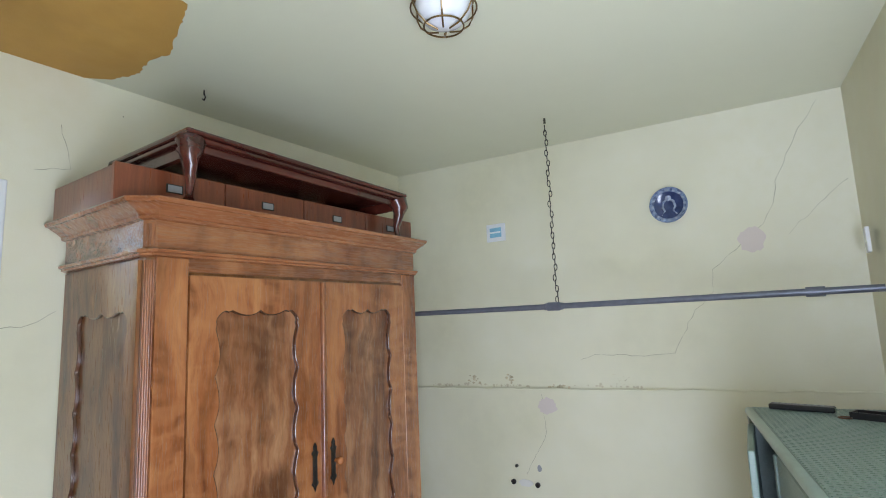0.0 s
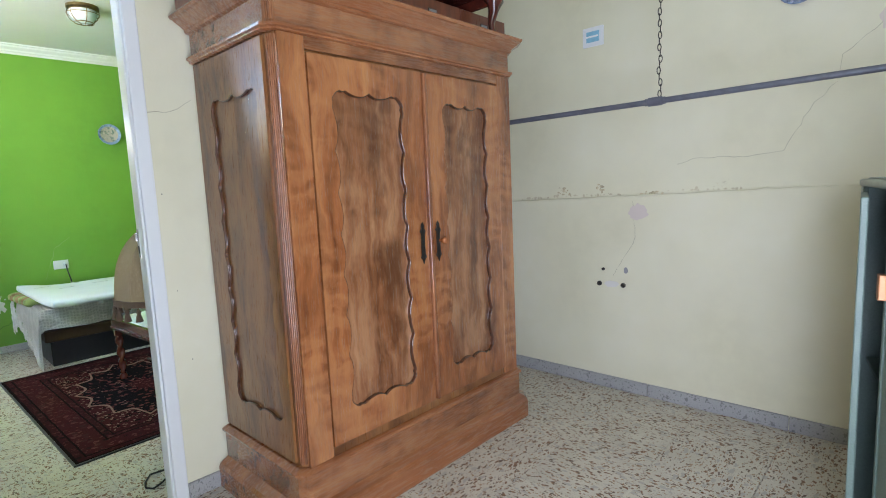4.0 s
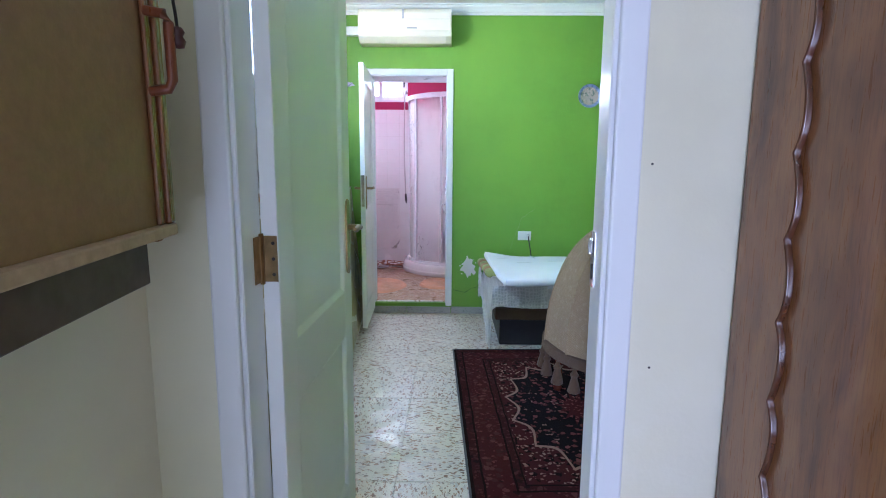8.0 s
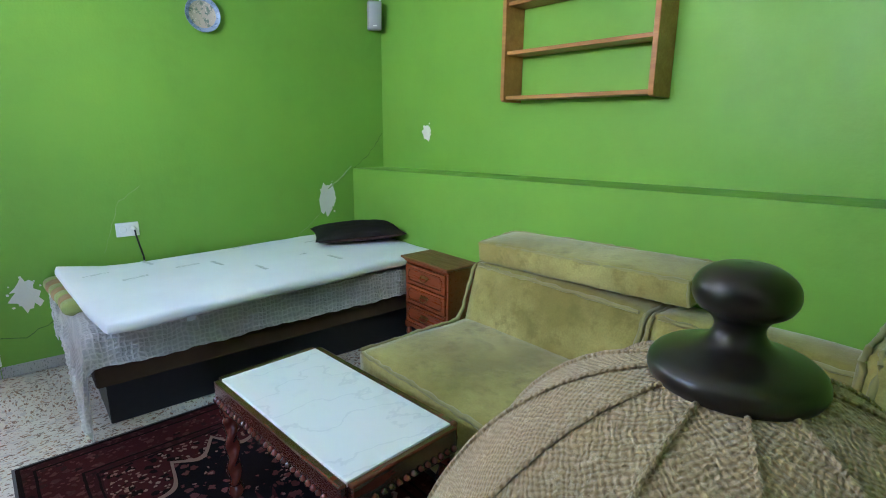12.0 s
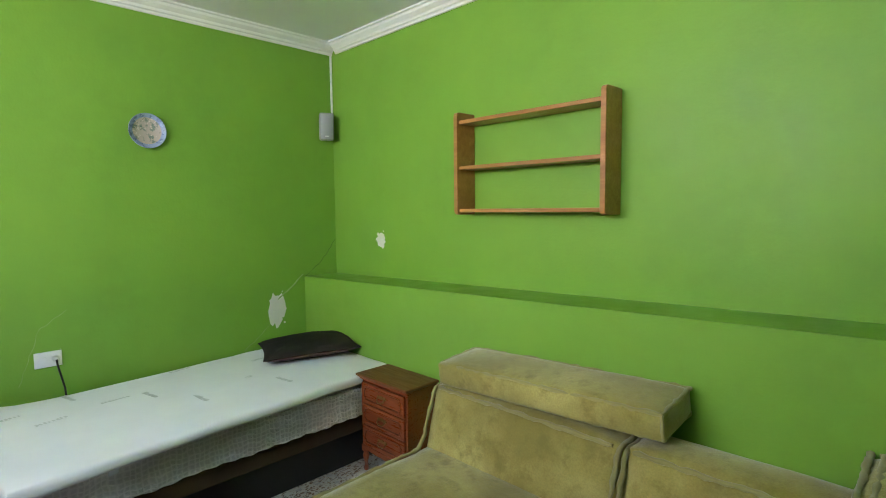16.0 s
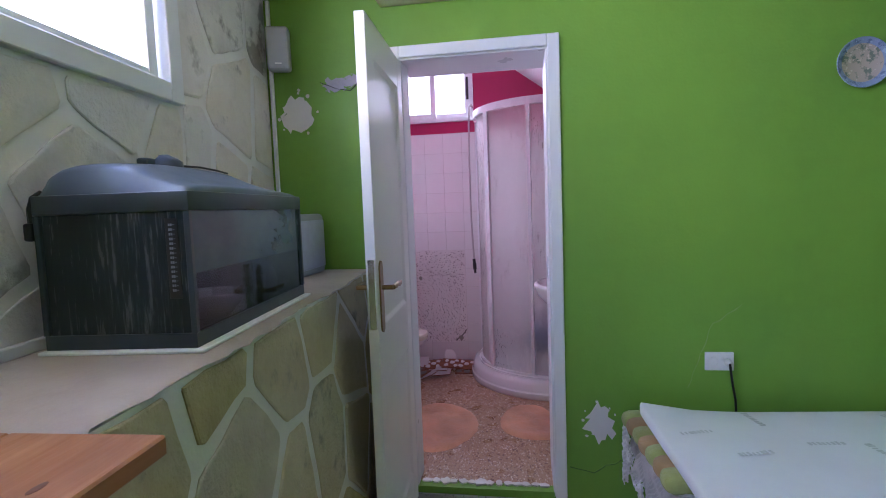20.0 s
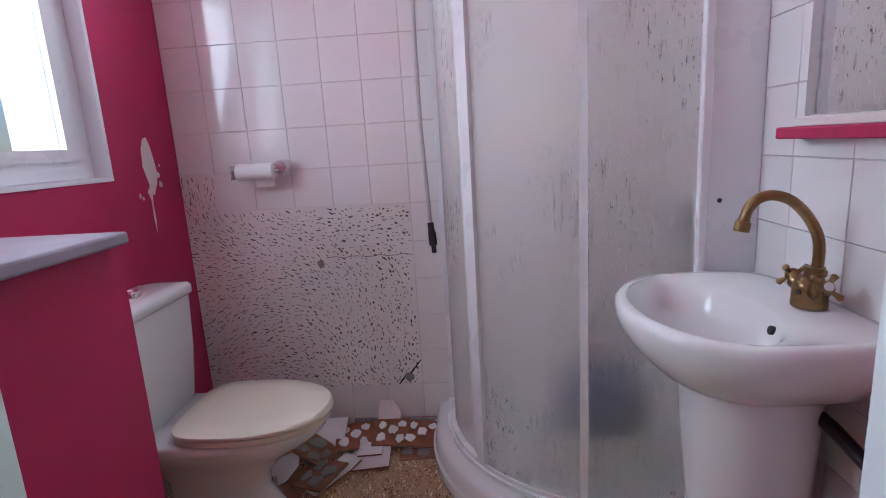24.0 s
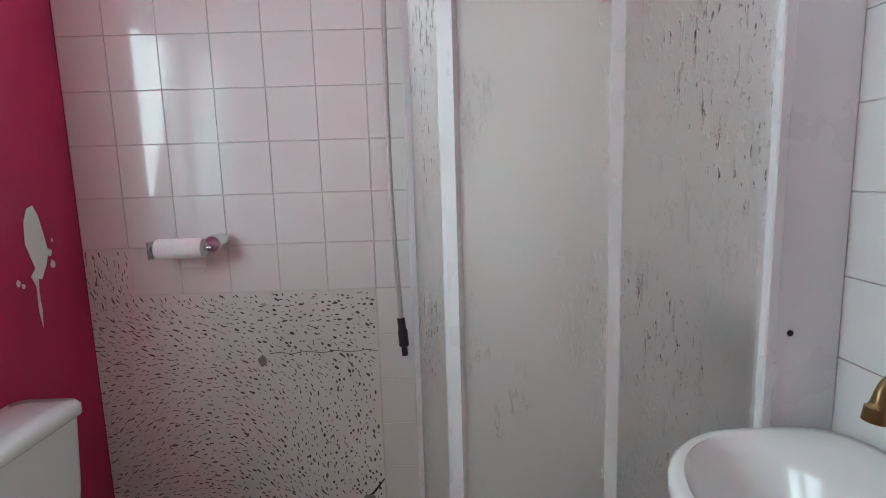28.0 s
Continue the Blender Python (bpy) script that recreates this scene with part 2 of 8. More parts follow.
TRIMWOOD_Z = wood("cherry_moulding_upright", (0.12, 0.038, 0.014), (0.27, 0.098, 0.038), (0.4, 0.17, 0.073), "z", 1.4, 0.24, 0.8)
REDWALNUT = figured("brown_walnut_side", (0.08, 0.027, 0.008), (0.22, 0.088, 0.026), (0.32, 0.145, 0.048), 0.28, 0.5, 0.7, 0.0)
# walnut darkened in its colour to give the carved step walls their shade
CARVED = plain("shade_dark_polished_edge", (0.075, 0.024, 0.009), 0.22, 0, 0.2, 20, 0.0, 1.0)
MAHOGANY = wood("mahogany", (0.03, 0.007, 0.005), (0.075, 0.015, 0.01), (0.13, 0.03, 0.018), "y", 1.0, 0.2, 0.6)
REDWOOD = wood("reddish_wood", (0.1, 0.022, 0.009), (0.18, 0.045, 0.016), (0.25, 0.07, 0.026), "z", 1.2, 0.3, 0.4)
PINE = wood("orange_pine", (0.32, 0.11, 0.03), (0.46, 0.18, 0.052), (0.56, 0.25, 0.085), "x", 0.7, 0.4, 0.2)
TEAK = wood("teak_shelf", (0.27, 0.1, 0.025), (0.38, 0.155, 0.04), (0.47, 0.21, 0.06), "x", 1.3, 0.35, 0.3)
BEECH = wood("orange_cabinet_wood", (0.135, 0.046, 0.01), (0.185, 0.07, 0.016), (0.225, 0.094, 0.025), "z", 0.6, 0.6, 0.0, spec=0.15)
CORK = plain("brown_hardboard", (0.26, 0.145, 0.062), 0.5, 0, 0.1, 60, 0.06)
EBONY = plain("dark_brown_edge", (0.07, 0.045, 0.03), 0.4, 0, 0.2)
DARKWOOD = plain("dark_brown_strip", (0.09, 0.06, 0.04), 0.5, 0, 0.2)
IRON = plain("dark_iron", (0.06, 0.055, 0.05), 0.5, 0.9, 0.2)
PIPE = plain("grey_painted_pipe", (0.14, 0.15, 0.19), 0.35, 0.3, 0.12)
STEEL_G = plain("grey_green_enamel", (0.2, 0.27, 0.235), 0.35, 0, 0.08, 200, 0.12)
STEEL_D = plain("dark_grey_green_enamel", (0.12, 0.17, 0.14), 0.4, 0, 0.1, 150, 0.1)
BLACK = plain("black_plastic", (0.012, 0.012, 0.014), 0.32, 0, 0.1, 6, 0.0)
CHROME = plain("chrome", (0.75, 0.75, 0.76), 0.12, 1.0, 0.03, 20, 0.0)
BRASS = plain("aged_brass", (0.27, 0.185, 0.085), 0.3, 1.0, 0.2, 40, 0.04)
PORCELAIN = plain("white_porcelain", (0.75, 0.755, 0.75), 0.08, 0, 0.015, 4, 0.0, 0.5)
SEATW = plain("ivory_seat_plastic", (0.74, 0.71, 0.57), 0.18, 0, 0.02, 5, 0.0, 0.2)
PLASTICW = plain("white_plastic", (0.76, 0.77, 0.78), 0.28, 0, 0.01, 3, 0.0)
ACW = plain("cream_plastic", (0.74, 0.7, 0.58), 0.35, 0, 0.03, 8, 0.0)
GREYP = plain("grey_plastic", (0.3, 0.31, 0.32), 0.4, 0, 0.05, 30, 0.03)
SILVER = plain("silver_plastic", (0.34, 0.36, 0.4), 0.35, 0.2, 0.015, 3, 0.0)
PAPER = plain("white_paper", (0.85, 0.85, 0.84), 0.9, 0, 0.03, 40, 0.05)
TILE_W = plain("white_glazed_tile", (0.78, 0.765, 0.755), 0.1, 0, 0.02, 3, 0.01, 1.0)
GROUT = plain("grey_grout", (0.62, 0.59, 0.56), 0.9, 0, 0.1)
CLEAR = clear("window_glass")


# ---- building helpers ----
def box(lo, hi, bevel=0.0, seg=1, bm=None):
    bm = bm or bmesh.new()
    made = bmesh.ops.create_cube(bm, size=1)["verts"]
    for v in made:
        for i in range(3):
            v.co[i] = lo[i] if v.co[i] < 0 else hi[i]
    if bevel:
        edges = list({e for v in made for e in v.link_edges})
        bmesh.ops.bevel(bm, geom=edges, offset=bevel, segments=seg, affect="EDGES", profile=0.5)
    return bm


def boxes(*pairs):
    bm = bmesh.new()
    for lo, hi in pairs:
        box(lo, hi, bm=bm)
    return bm


def prism(poly, z0, z1, axis="z", bevel=0.0, seg=1):
    """A polygon drawn in the plane across the axis, given depth along it. Axes: z: (x, y), y: (x, z), x: (y, z)."""
    bm = bmesh.new()
    put = {"z": lambda a, b, c: (a, b, c), "y": lambda a, b, c: (a, c, b), "x": lambda a, b, c: (c, a, b)}[axis]
    lo = [bm.verts.new(put(a, b, z0)) for a, b in poly]
    hi = [bm.verts.new(put(a, b, z1)) for a, b in poly]
    n = len(poly)
    bm.faces.new(lo[::-1])
    bm.faces.new(hi)
    for i in range(n):
        bm.faces.new((lo[i], lo[(i + 1) % n], hi[(i + 1) % n], hi[i]))
    bmesh.ops.recalc_face_normals(bm, faces=bm.faces)
    if bevel:
        bmesh.ops.bevel(bm, geom=list(bm.edges), offset=bevel, segments=seg, affect="EDGES", profile=0.5)
    return bm


def lathe(profile, seg=24, bm=None, centre=(0, 0, 0), flute=None):
    """Rings of (radius, height) turned about z."""
    bm = bm or bmesh.new()
    rings = []
    for r, z in profile:
        ring = []
        for i in range(seg):
            a = 2 * math.pi * i / seg
            k = flute(a, z) if flute else 1
            ring.append(bm.verts.new((centre[0] + r * k * math.cos(a), centre[1] + r * k * math.sin(a), centre[2] + z)))
        rings.append(ring)
    for a, b in zip(rings, rings[1:]):
        for i in range(seg):
            bm.faces.new((a[i], a[(i + 1) % seg], b[(i + 1) % seg], b[i]))
    if profile[0][0] > 1e-4:
        bm.faces.new(rings[0][::-1])
    if profile[-1][0] > 1e-4:
        bm.faces.new(rings[-1])
    return bm


def tube(points, radius, seg=8, bm=None, closed=False):
    bm = bm or bmesh.new()
    pts = [Vector(p) for p in points]
    n = len(pts)
    rad = radius if isinstance(radius, (list, tuple)) else [radius] * n
    rings = []
    up = Vector((0.13, 0.27, 0.95))
    for i, p in enumerate(pts):
        a = pts[i - 1] if (i or closed) else p
        b = pts[(i + 1) % n] if (i < n - 1 or closed) else p
        d = (b - a).normalized()
        side = d.cross(up)
        if side.length < 0.05:
            side = d.cross(Vector((1, 0, 0)))
        side.normalize()
        top = side.cross(d)
        rings.append([bm.verts.new(p + rad[i] * (math.cos(2 * math.pi * k / seg) * side + math.sin(2 * math.pi * k / seg) * top)) for k in range(seg)])
    for a, b in zip(rings, rings[1:] + ([rings[0]] if closed else [])):
        for k in range(seg):
            bm.faces.new((a[k], a[(k + 1) % seg], b[(k + 1) % seg], b[k]))
    if not closed:
        bm.faces.new(rings[0][::-1])
        bm.faces.new(rings[-1])
    bmesh.ops.recalc_face_normals(bm, faces=bm.faces)
    return bm


def eased(profile, n=5, least=0.0):
    """More points along a smooth curve through the given ones."""
    pts = [profile[0]] + list(profile) + [profile[-1]]
    out = []
    for a, b, c, d in zip(pts, pts[1:], pts[2:], pts[3:]):
        for i in range(n):
            t = i / n
            out.append(tuple(0.5 * (2 * q + (r - p) * t + (2 * p - 5 * q + 4 * r - s) * t * t + (3 * q - p - 3 * r + s) * t ** 3) for p, q, r, s in zip(a, b, c, d)))
    out.append(profile[-1])
    return [(max(least, r), z) for r, z in out]


def moved(bm, m):
    bmesh.ops.transform(bm, matrix=m, verts=bm.verts)
    return bm


def mesh(name, bm, mat, smooth=None):
    me = bpy.data.meshes.new(name)
    bm.normal_update()
    bm.to_mesh(me)
    bm.free()
    me.materials.append(mat)
    if smooth is not None:
        me.polygons.foreach_set("use_smooth", [True] * len(me.polygons))
        me.set_sharp_from_angle(angle=radians(smooth))
    return me


def part(name, bm, mat, parent, label="", smooth=None, m=None):
    ob = new(name, mesh(name, bm, mat, smooth))
    ob.parent = parent
    if m is not None:
        ob.matrix_basis = m
    return tagged(ob, label)


def thing(name, m, label, category, group=""):
    ob = new(name)
    ob.empty_display_size = 0.1
    ob.matrix_basis = m
    return tagged(ob, label, category, group)


def solid(name, bm, mat, label, category, group="", smooth=None, m=None):
    ob = new(name, mesh(name, bm, mat, smooth))
    if m is not None:
        ob.matrix_basis = m
    return tagged(ob, label, category, group)


def setting(name, bm, mat, label, category, smooth=None):
    ob = new(name, mesh(name, bm, mat, smooth))
    return tagged(ob, label, category, kind="structure")


def piece(name, data, parent, m):
    ob = new(name, data)
    ob.parent = parent
    ob.matrix_basis = m
    return ob


def blob(outline, n=20, wobble=0.25, seed=0):
    """An uneven closed outline round the origin, with half sizes (a, b)."""
    a, b = outline
    rnd = random.Random(seed)
    return [(a * math.cos(2 * math.pi * i / n) * (1 + wobble * (rnd.random() - 0.5)), b * math.sin(2 * math.pi * i / n) * (1 + wobble * (rnd.random() - 0.5))) for i in range(n)]


# ---- plan: fixed numbers ----
X1, X1B = -2.40, -2.50      # door wall between kitchen and bedroom
XG, XGB = -6.0, -6.32       # green wall and its bathroom side
XGL = -6.135                # bathroom side on the hinge side of the door
XB = -7.88                  # bathroom back wall
YK = 3.434                  # kitchen far wall
YS = 3.28                   # bedroom wall behind the sofa
ZK, ZR = 2.64, 2.66         # wall tops in the kitchen, bedroom ceiling
ZB = 0.10                   # bathroom floor
XR = 0.13                   # kitchen wall behind the steel cabinet
YL = 0.27                   # kitchen wall with the hanging cupboard


def ceil_z(x):
    """The kitchen ceiling, which sinks towards the entrance."""
    return 2.62 - 0.0336 * (x - X1)


def stone_y(x):
    """The line of the stone-clad wall, which runs askew."""
    return -0.45 + 0.092 * (x + 6.0)


def ledge_y(x):
    return stone_y(x) + 0.44


# ---- the large structure ----
floor1 = setting("floor_kitchen", boxes(((X1B, -0.6, -0.12), (1.1, YK + 0.15, -0.006))), JOINT, "cement bed of the kitchen floor", "floor")
floor2 = setting("floor_bedroom", boxes(((XGB, -0.6, -0.12), (X1B, YS + 0.3, -0.006))), JOINT, "cement bed of the bedroom floor", "floor")
setting("floor_bathroom", boxes(((XB, -0.69, -0.05), (XG - 0.056, 1.2, ZB))), BATH_T, "worn ochre terrazzo bathroom floor, one step up", "floor")
setting("ceiling_kitchen", prism([(X1, ceil_z(X1)), (1.2, ceil_z(1.2)), (1.2, 2.76), (X1, 2.76)], -0.9, YK + 0.15, "y"), CEIL1, "glossy cream painted kitchen ceiling, slightly sloping", "ceiling")
setting("ceiling_bedroom", boxes(((XG, -0.75, ZR), (X1B, YS + 0.2, ZR + 0.12))), WHITE, "white painted bedroom ceiling", "ceiling")
setting("wall_kitchen_far", boxes(((X1, YK, -0.1), (1.2, YK + 0.15, ZK))), CREAM, "cream painted wall with cracks and filled holes", "wall")
setting("wall_kitchen_far_lower", prism([(X1, 0.0), (XR, 0.0), (XR, 1.222), (X1, 1.148)], YK - 0.018, YK, "y"), CREAM, "thicker cream plaster on the lower wall", "wall")
setting("wall_kitchen_side", prism([(XR, YK), (0.36, 1.35), (0.62, 1.35), (0.62, YK)], -0.1, ZK), CREAM, "cream painted kitchen wall", "wall")
setting("wall_kitchen_left", boxes(((X1, YL - 0.15, -0.1), (-0.05, YL, ZK)), ((-0.05, YL - 0.15, 2.1), (0.47, YL, ZK))), CREAM, "cream painted wall under the hanging cupboard", "wall")
setting("wall_entrance", boxes(((0.47, YL - 0.15, -0.1), (0.62, 1.35, ZK))), CREAM, "cream wall beside the open entrance", "wall")
setting("wall_door", boxes(((X1B, -0.3, -0.1), (X1, 0.43, ZK + 0.1)), ((X1B, 1.21, -0.1), (X1, YK, ZK + 0.1)), ((X1B, 0.43, 2.12), (X1, 1.21, ZK + 0.1))), CREAM, "cream partition wall with a doorway", "wall")
setting("wall_green", boxes(((XGL, -0.9, -0.1), (XG, 0.15, ZR + 0.1)), ((XGB, 0.855, -0.1), (XG, YS + 0.2, ZR + 0.1)), ((XGB, 0.15, 2.115), (XG, 0.855, ZR + 0.1)), ((XG - 0.056, 0.15, -0.1), (XG, 0.855, ZB - 0.006))), GREEN, "bright green painted wall with chipped plaster", "wall")
setting("wall_bathroom_inside", boxes(((XGL - 0.012, -0.69, ZB), (XGL - 0.002, 0.148, 2.75)), ((XGB - 0.012, 0.865, ZB), (XGB - 0.002, 1.2, 2.75)), ((XGB - 0.012, 0.148, 2.13), (XGB - 0.002, 0.865, 2.75)), ((XGB - 0.002, 0.158, 2.13), (XGL - 0.012, 0.148, 2.75))), RED, "crimson painted wall round the bathroom door", "wall")
setting("wall_sofa", boxes(((XG, YS, 0.6), (X1B, YS + 0.2, ZR))), GREEN, "green painted wall above the ledge", "wall")
ledge = bmesh.new()
for x, zt in ((XG, 1.0), (X1B, 1.095)):
    for y in (3.01, YS + 0.1):
        for z in (-0.05, zt):
            ledge.verts.new((x, y, z))
bmesh.ops.convex_hull(ledge, input=ledge.verts)
setting("wall_sofa_ledge", ledge, GREEN, "green painted wall step that forms a long ledge", "wall")
setting("wall_bedroom_back", boxes(((X1B - 0.012, -0.3, 0), (X1B - 0.002, 0.42, ZR)), ((X1B - 0.012, 1.22, 0), (X1B - 0.002, YS, ZR)), ((X1B - 0.012, 0.42, 2.13), (X1B - 0.002, 1.22, ZR))), GREEN, "green painted side of the partition wall", "wall")

# window wall: a skewed thick wall with a long window opening
wa, wb, wz0, wz1 = -5.17, -2.75, 1.84, 2.52
wall_w = bmesh.new()
for x0, x1, z0, z1 in ((XG, wa - 0.07, 1.1, ZR), (wa - 0.07, wb, 1.1, wz0 - 0.06), (wa - 0.07, wb, wz1 + 0.04, ZR), (wb, X1B, 1.1, ZR)):
    vs = [wall_w.verts.new((x, stone_y(x) - 0.012 + d, z)) for x in (x0, x1) for d in (0, -0.28) for z in (z0, z1)]
    for f in ((0, 1, 3, 2), (4, 6, 7, 5), (0, 4, 5, 1), (2, 3, 7, 6), (0, 2, 6, 4), (1, 5, 7, 3)):
        wall_w.faces.new([vs[i] for i in f])
bmesh.ops.recalc_face_normals(wall_w, faces=wall_w.faces)
wall_window = setting("wall_window", wall_w, MORTAR, "white mortar wall clad with flat irregular stones", "wall")
low = bmesh.new()
for x in (XG, X1B):
    for y, z in ((stone_y(x) - 0.3, -0.05), (stone_y(x) - 0.3, 1.135), (ledge_y(x) - 0.012, 1.135), (ledge_y(x) + 0.1, -0.05)):
        low.verts.new((x, y, z))
bmesh.ops.convex_hull(low, input=low.verts)
wall_low = setting("wall_stone_ledge", low, MORTAR, "low leaning wall clad with irregular stones", "wall")

# bathroom shell
setting("wall_bathroom_back", boxes(((XB - 0.25, -0.9, -0.1), (XB - 0.006, -0.31, 2.9)), ((XB - 0.25, 0.33, -0.1), (XB - 0.006, 1.4, 2.9)), ((XB - 0.25, -0.31, -0.1), (XB - 0.006, 0.33, 2.11)), ((XB - 0.25, -0.31, 2.68), (XB - 0.006, 0.33, 2.9))), RED, "crimson painted wall above pale tiles", "wall")
setting("wall_bathroom_left", boxes(((XB, -1.0, -0.1), (-7.5, -0.69, 2.9)), ((-6.45, -1.0, -0.1), (XGL, -0.69, 2.9)), ((-7.5, -1.0, -0.1), (-6.45, -0.69, 1.23)), ((-7.5, -1.0, 2.15), (-6.45, -0.69, 2.9))), RED, "crimson painted wall with chipped patches", "wall")
setting("wall_bathroom_right", boxes(((XB, 1.184, -0.1), (XGB, 1.4, 2.9))), GROUT, "grouted tile wall by the washbasin", "wall")
setting("ceiling_bathroom", boxes(((XB - 0.2, -0.9, 2.78), (XGL, 1.4, 2.9))), WHITE, "white bathroom ceiling", "ceiling")
setting("ceiling_slope", prism([(0.26, 2.779), (1.2, 2.09), (1.2, 2.779)], XB, XGB, "x"), WHITE, "white sloping ceiling under a stair", "ceiling")
jut = boxes(((-6.97, -0.69, ZB), (XGL - 0.013, -0.33, 1.11)))
setting("wall_bathroom_jut", jut, RED, "crimson low wall beside the toilet", "wall")


# ---- doors ----
def casing(name, x0, x1, y0, y1, top, w, mat, label, front, sill=0.0, left=None, right=None):
    """A door frame with jambs and head across the wall and flat casings on one face."""
    f = thing(name, pose(0, 0, 0), label, "door frame")
    tagged(f, kind="structure")
    for ya, yb, xa in ((y0 - 0.035, y0, x0 if left is None else left), (y1, y1 + 0.035, x0 if right is None else right)):
        part("jamb", box((xa, ya, sill), (x1, yb, top), 0.003), mat, f)
    part("head", box((x0, y0 - 0.035, top), (x1, y1 + 0.035, top + 0.035), 0.003), mat, f)
    a, b = (x1, x1 + 0.016) if front > 0 else (x0 - 0.016, x0)
    for ya, yb in ((y0 - w, y0 - 0.008), (y1 + 0.008, y1 + w)):
        part("casing", box((a, ya, sill), (b, yb, top + w), 0.005, 2), mat, f)
    part("casing", box((a, y0 - 0.0085, top + 0.008), (b, y1 + 0.0085, top + w), 0.005, 2), mat, f)
    return f


frame1 = casing("door_frame_kitchen", X1B - 0.004, X1, 0.465, 1.165, 2.085, 0.06, GLOSSW, "white gloss painted door frame of the kitchen", 1, right=-2.474)
sp1 = part("strike_plate", box((-2.4715, 1.1625, 1.05), (-2.448, 1.1655, 1.165), 0.0008), CHROME, frame1, "worn steel strike plate")
part("lip", box((-2.477, 1.158, 1.115), (-2.4705, 1.1625, 1.15), 0.0015), CHROME, sp1)
part("latch_hole", box((-2.466, 1.1618, 1.118), (-2.454, 1.1624, 1.146), 0.0002), BLACK, sp1)
part("bolt_hole", box((-2.466, 1.1618, 1.066), (-2.454, 1.1624, 1.098), 0.0002), BLACK, sp1)
frame2 = casing("door_frame_bathroom", XGB, XG, 0.185, 0.82, 2.085, 0.06, GLOSSW, "chipped white painted bathroom door frame", 1, 0.07, XGL - 0.004)
sp2k = part("strike_plate", box((-6.145, 0.8165, 1.06), (-6.12, 0.8205, 1.18), 0.0008), CHROME, frame2, "worn steel strike plate")
part("lip", box((-6.119, 0.8125, 1.11), (-6.104, 0.8165, 1.15), 0.0015), CHROME, sp2k)
part("latch_hole", box((-6.139, 0.8158, 1.118), (-6.126, 0.8164, 1.146), 0.0002), BLACK, sp2k)
part("bolt_hole", box((-6.139, 0.8158, 1.076), (-6.126, 0.8164, 1.104), 0.0002), BLACK, sp2k)


def panel_door(name, w, h, mat, label, panels):
    """A leaf along +x from its hinge, faces across y, with sunk panels on both faces."""
    d = thing(name, pose(0, 0, 0), label, "door")
    t, s = 0.036, 0.1
    cuts = [0.0] + [z for p in panels for z in p] + [h]
    part("stile", box((0, -t / 2, 0), (s, t / 2, h), 0.002), mat, d)
    part("stile", box((w - s, -t / 2, 0), (w, t / 2, h), 0.002), mat, d)
    for z0, z1 in zip(cuts[::2], cuts[1::2]):
        part("rail", box((s, -t / 2 + 0.0005, z0), (w - s, t / 2 - 0.0005, z1)), mat, d)
    for z0, z1 in panels:
        p = part("panel", box((s, -0.009, z0), (w - s, 0.009, z1)), mat, d)
        for sy in (-1, 1):
            bm = bmesh.new()
            lo, hi, k, o = 0.0, 0.024, 0.009, 0.0175
            ring = lambda inset, y: [bm.verts.new((x, sy * y, z)) for x, z in ((s + inset, z0 + inset), (w - s - inset, z0 + inset), (w - s - inset, z1 - inset), (s + inset, z1 - inset))]
            rs = [ring(0.0, o), ring(0.007, o), ring(0.016, 0.0125), ring(hi, k)]
            for ra, rb in zip(rs, rs[1:]):
                for i in range(4):
                    bm.faces.new((ra[i], ra[(i + 1) % 4], rb[(i + 1) % 4], rb[i]))
            bmesh.ops.recalc_face_normals(bm, faces=bm.faces)
            part("moulding", bm, mat, p)
    return d


def lever(parent, x, z, side, knob=False):
    """A brass back plate with a lever or knob, on one side of a leaf."""
    y = side * 0.018
    out = [(0.018, -0.12), (0.022, -0.1), (0.022, 0.1), (0.014, 0.118), (0, 0.124), (-0.014, 0.118), (-0.022, 0.1), (-0.022, -0.1), (-0.018, -0.12), (0, -0.13)]
    plate = part("door_plate", prism([(x + a, z + b) for a, b in out], min(y, y + side * 0.006), max(y, y + side * 0.006), "y"), BRASS, parent, "aged brass handle plate")
    pts = [(x, y, z + 0.03), (x, y + side * 0.045, z + 0.03)]
    part("spindle", tube(pts, 0.009), BRASS, plate, smooth=40)
    if knob:
        part("knob", moved(lathe([(0.008, 0), (0.02, 0.008), (0.026, 0.02), (0.02, 0.032), (0.0, 0.036)], 16), pose(x, y + side * 0.04, z + 0.03, -90 * side)), BRASS, plate, smooth=50)
    else:
        curve = [(x, y + side * 0.045, z + 0.03), (x - 0.02, y + side * 0.05, z + 0.032), (x - 0.05, y + side * 0.05, z + 0.038), (x - 0.085, y + side * 0.05, z + 0.03), (x - 0.11, y + side * 0.05, z + 0.035)]
        part("lever", tube(curve, [0.009, 0.009, 0.007, 0.009, 0.006], 10), BRASS, plate, smooth=60)
    return plate


door1 = panel_door("door_1", 0.7, 2.05, DOORW, "open pale painted panel door with brass handle", [(0.16, 0.72), (0.86, 1.95)])
tagged(door1, category="door", kind="structure")
lever(door1, 0.645, 1.05, -1)
lever(door1, 0.645, 1.05, 1)
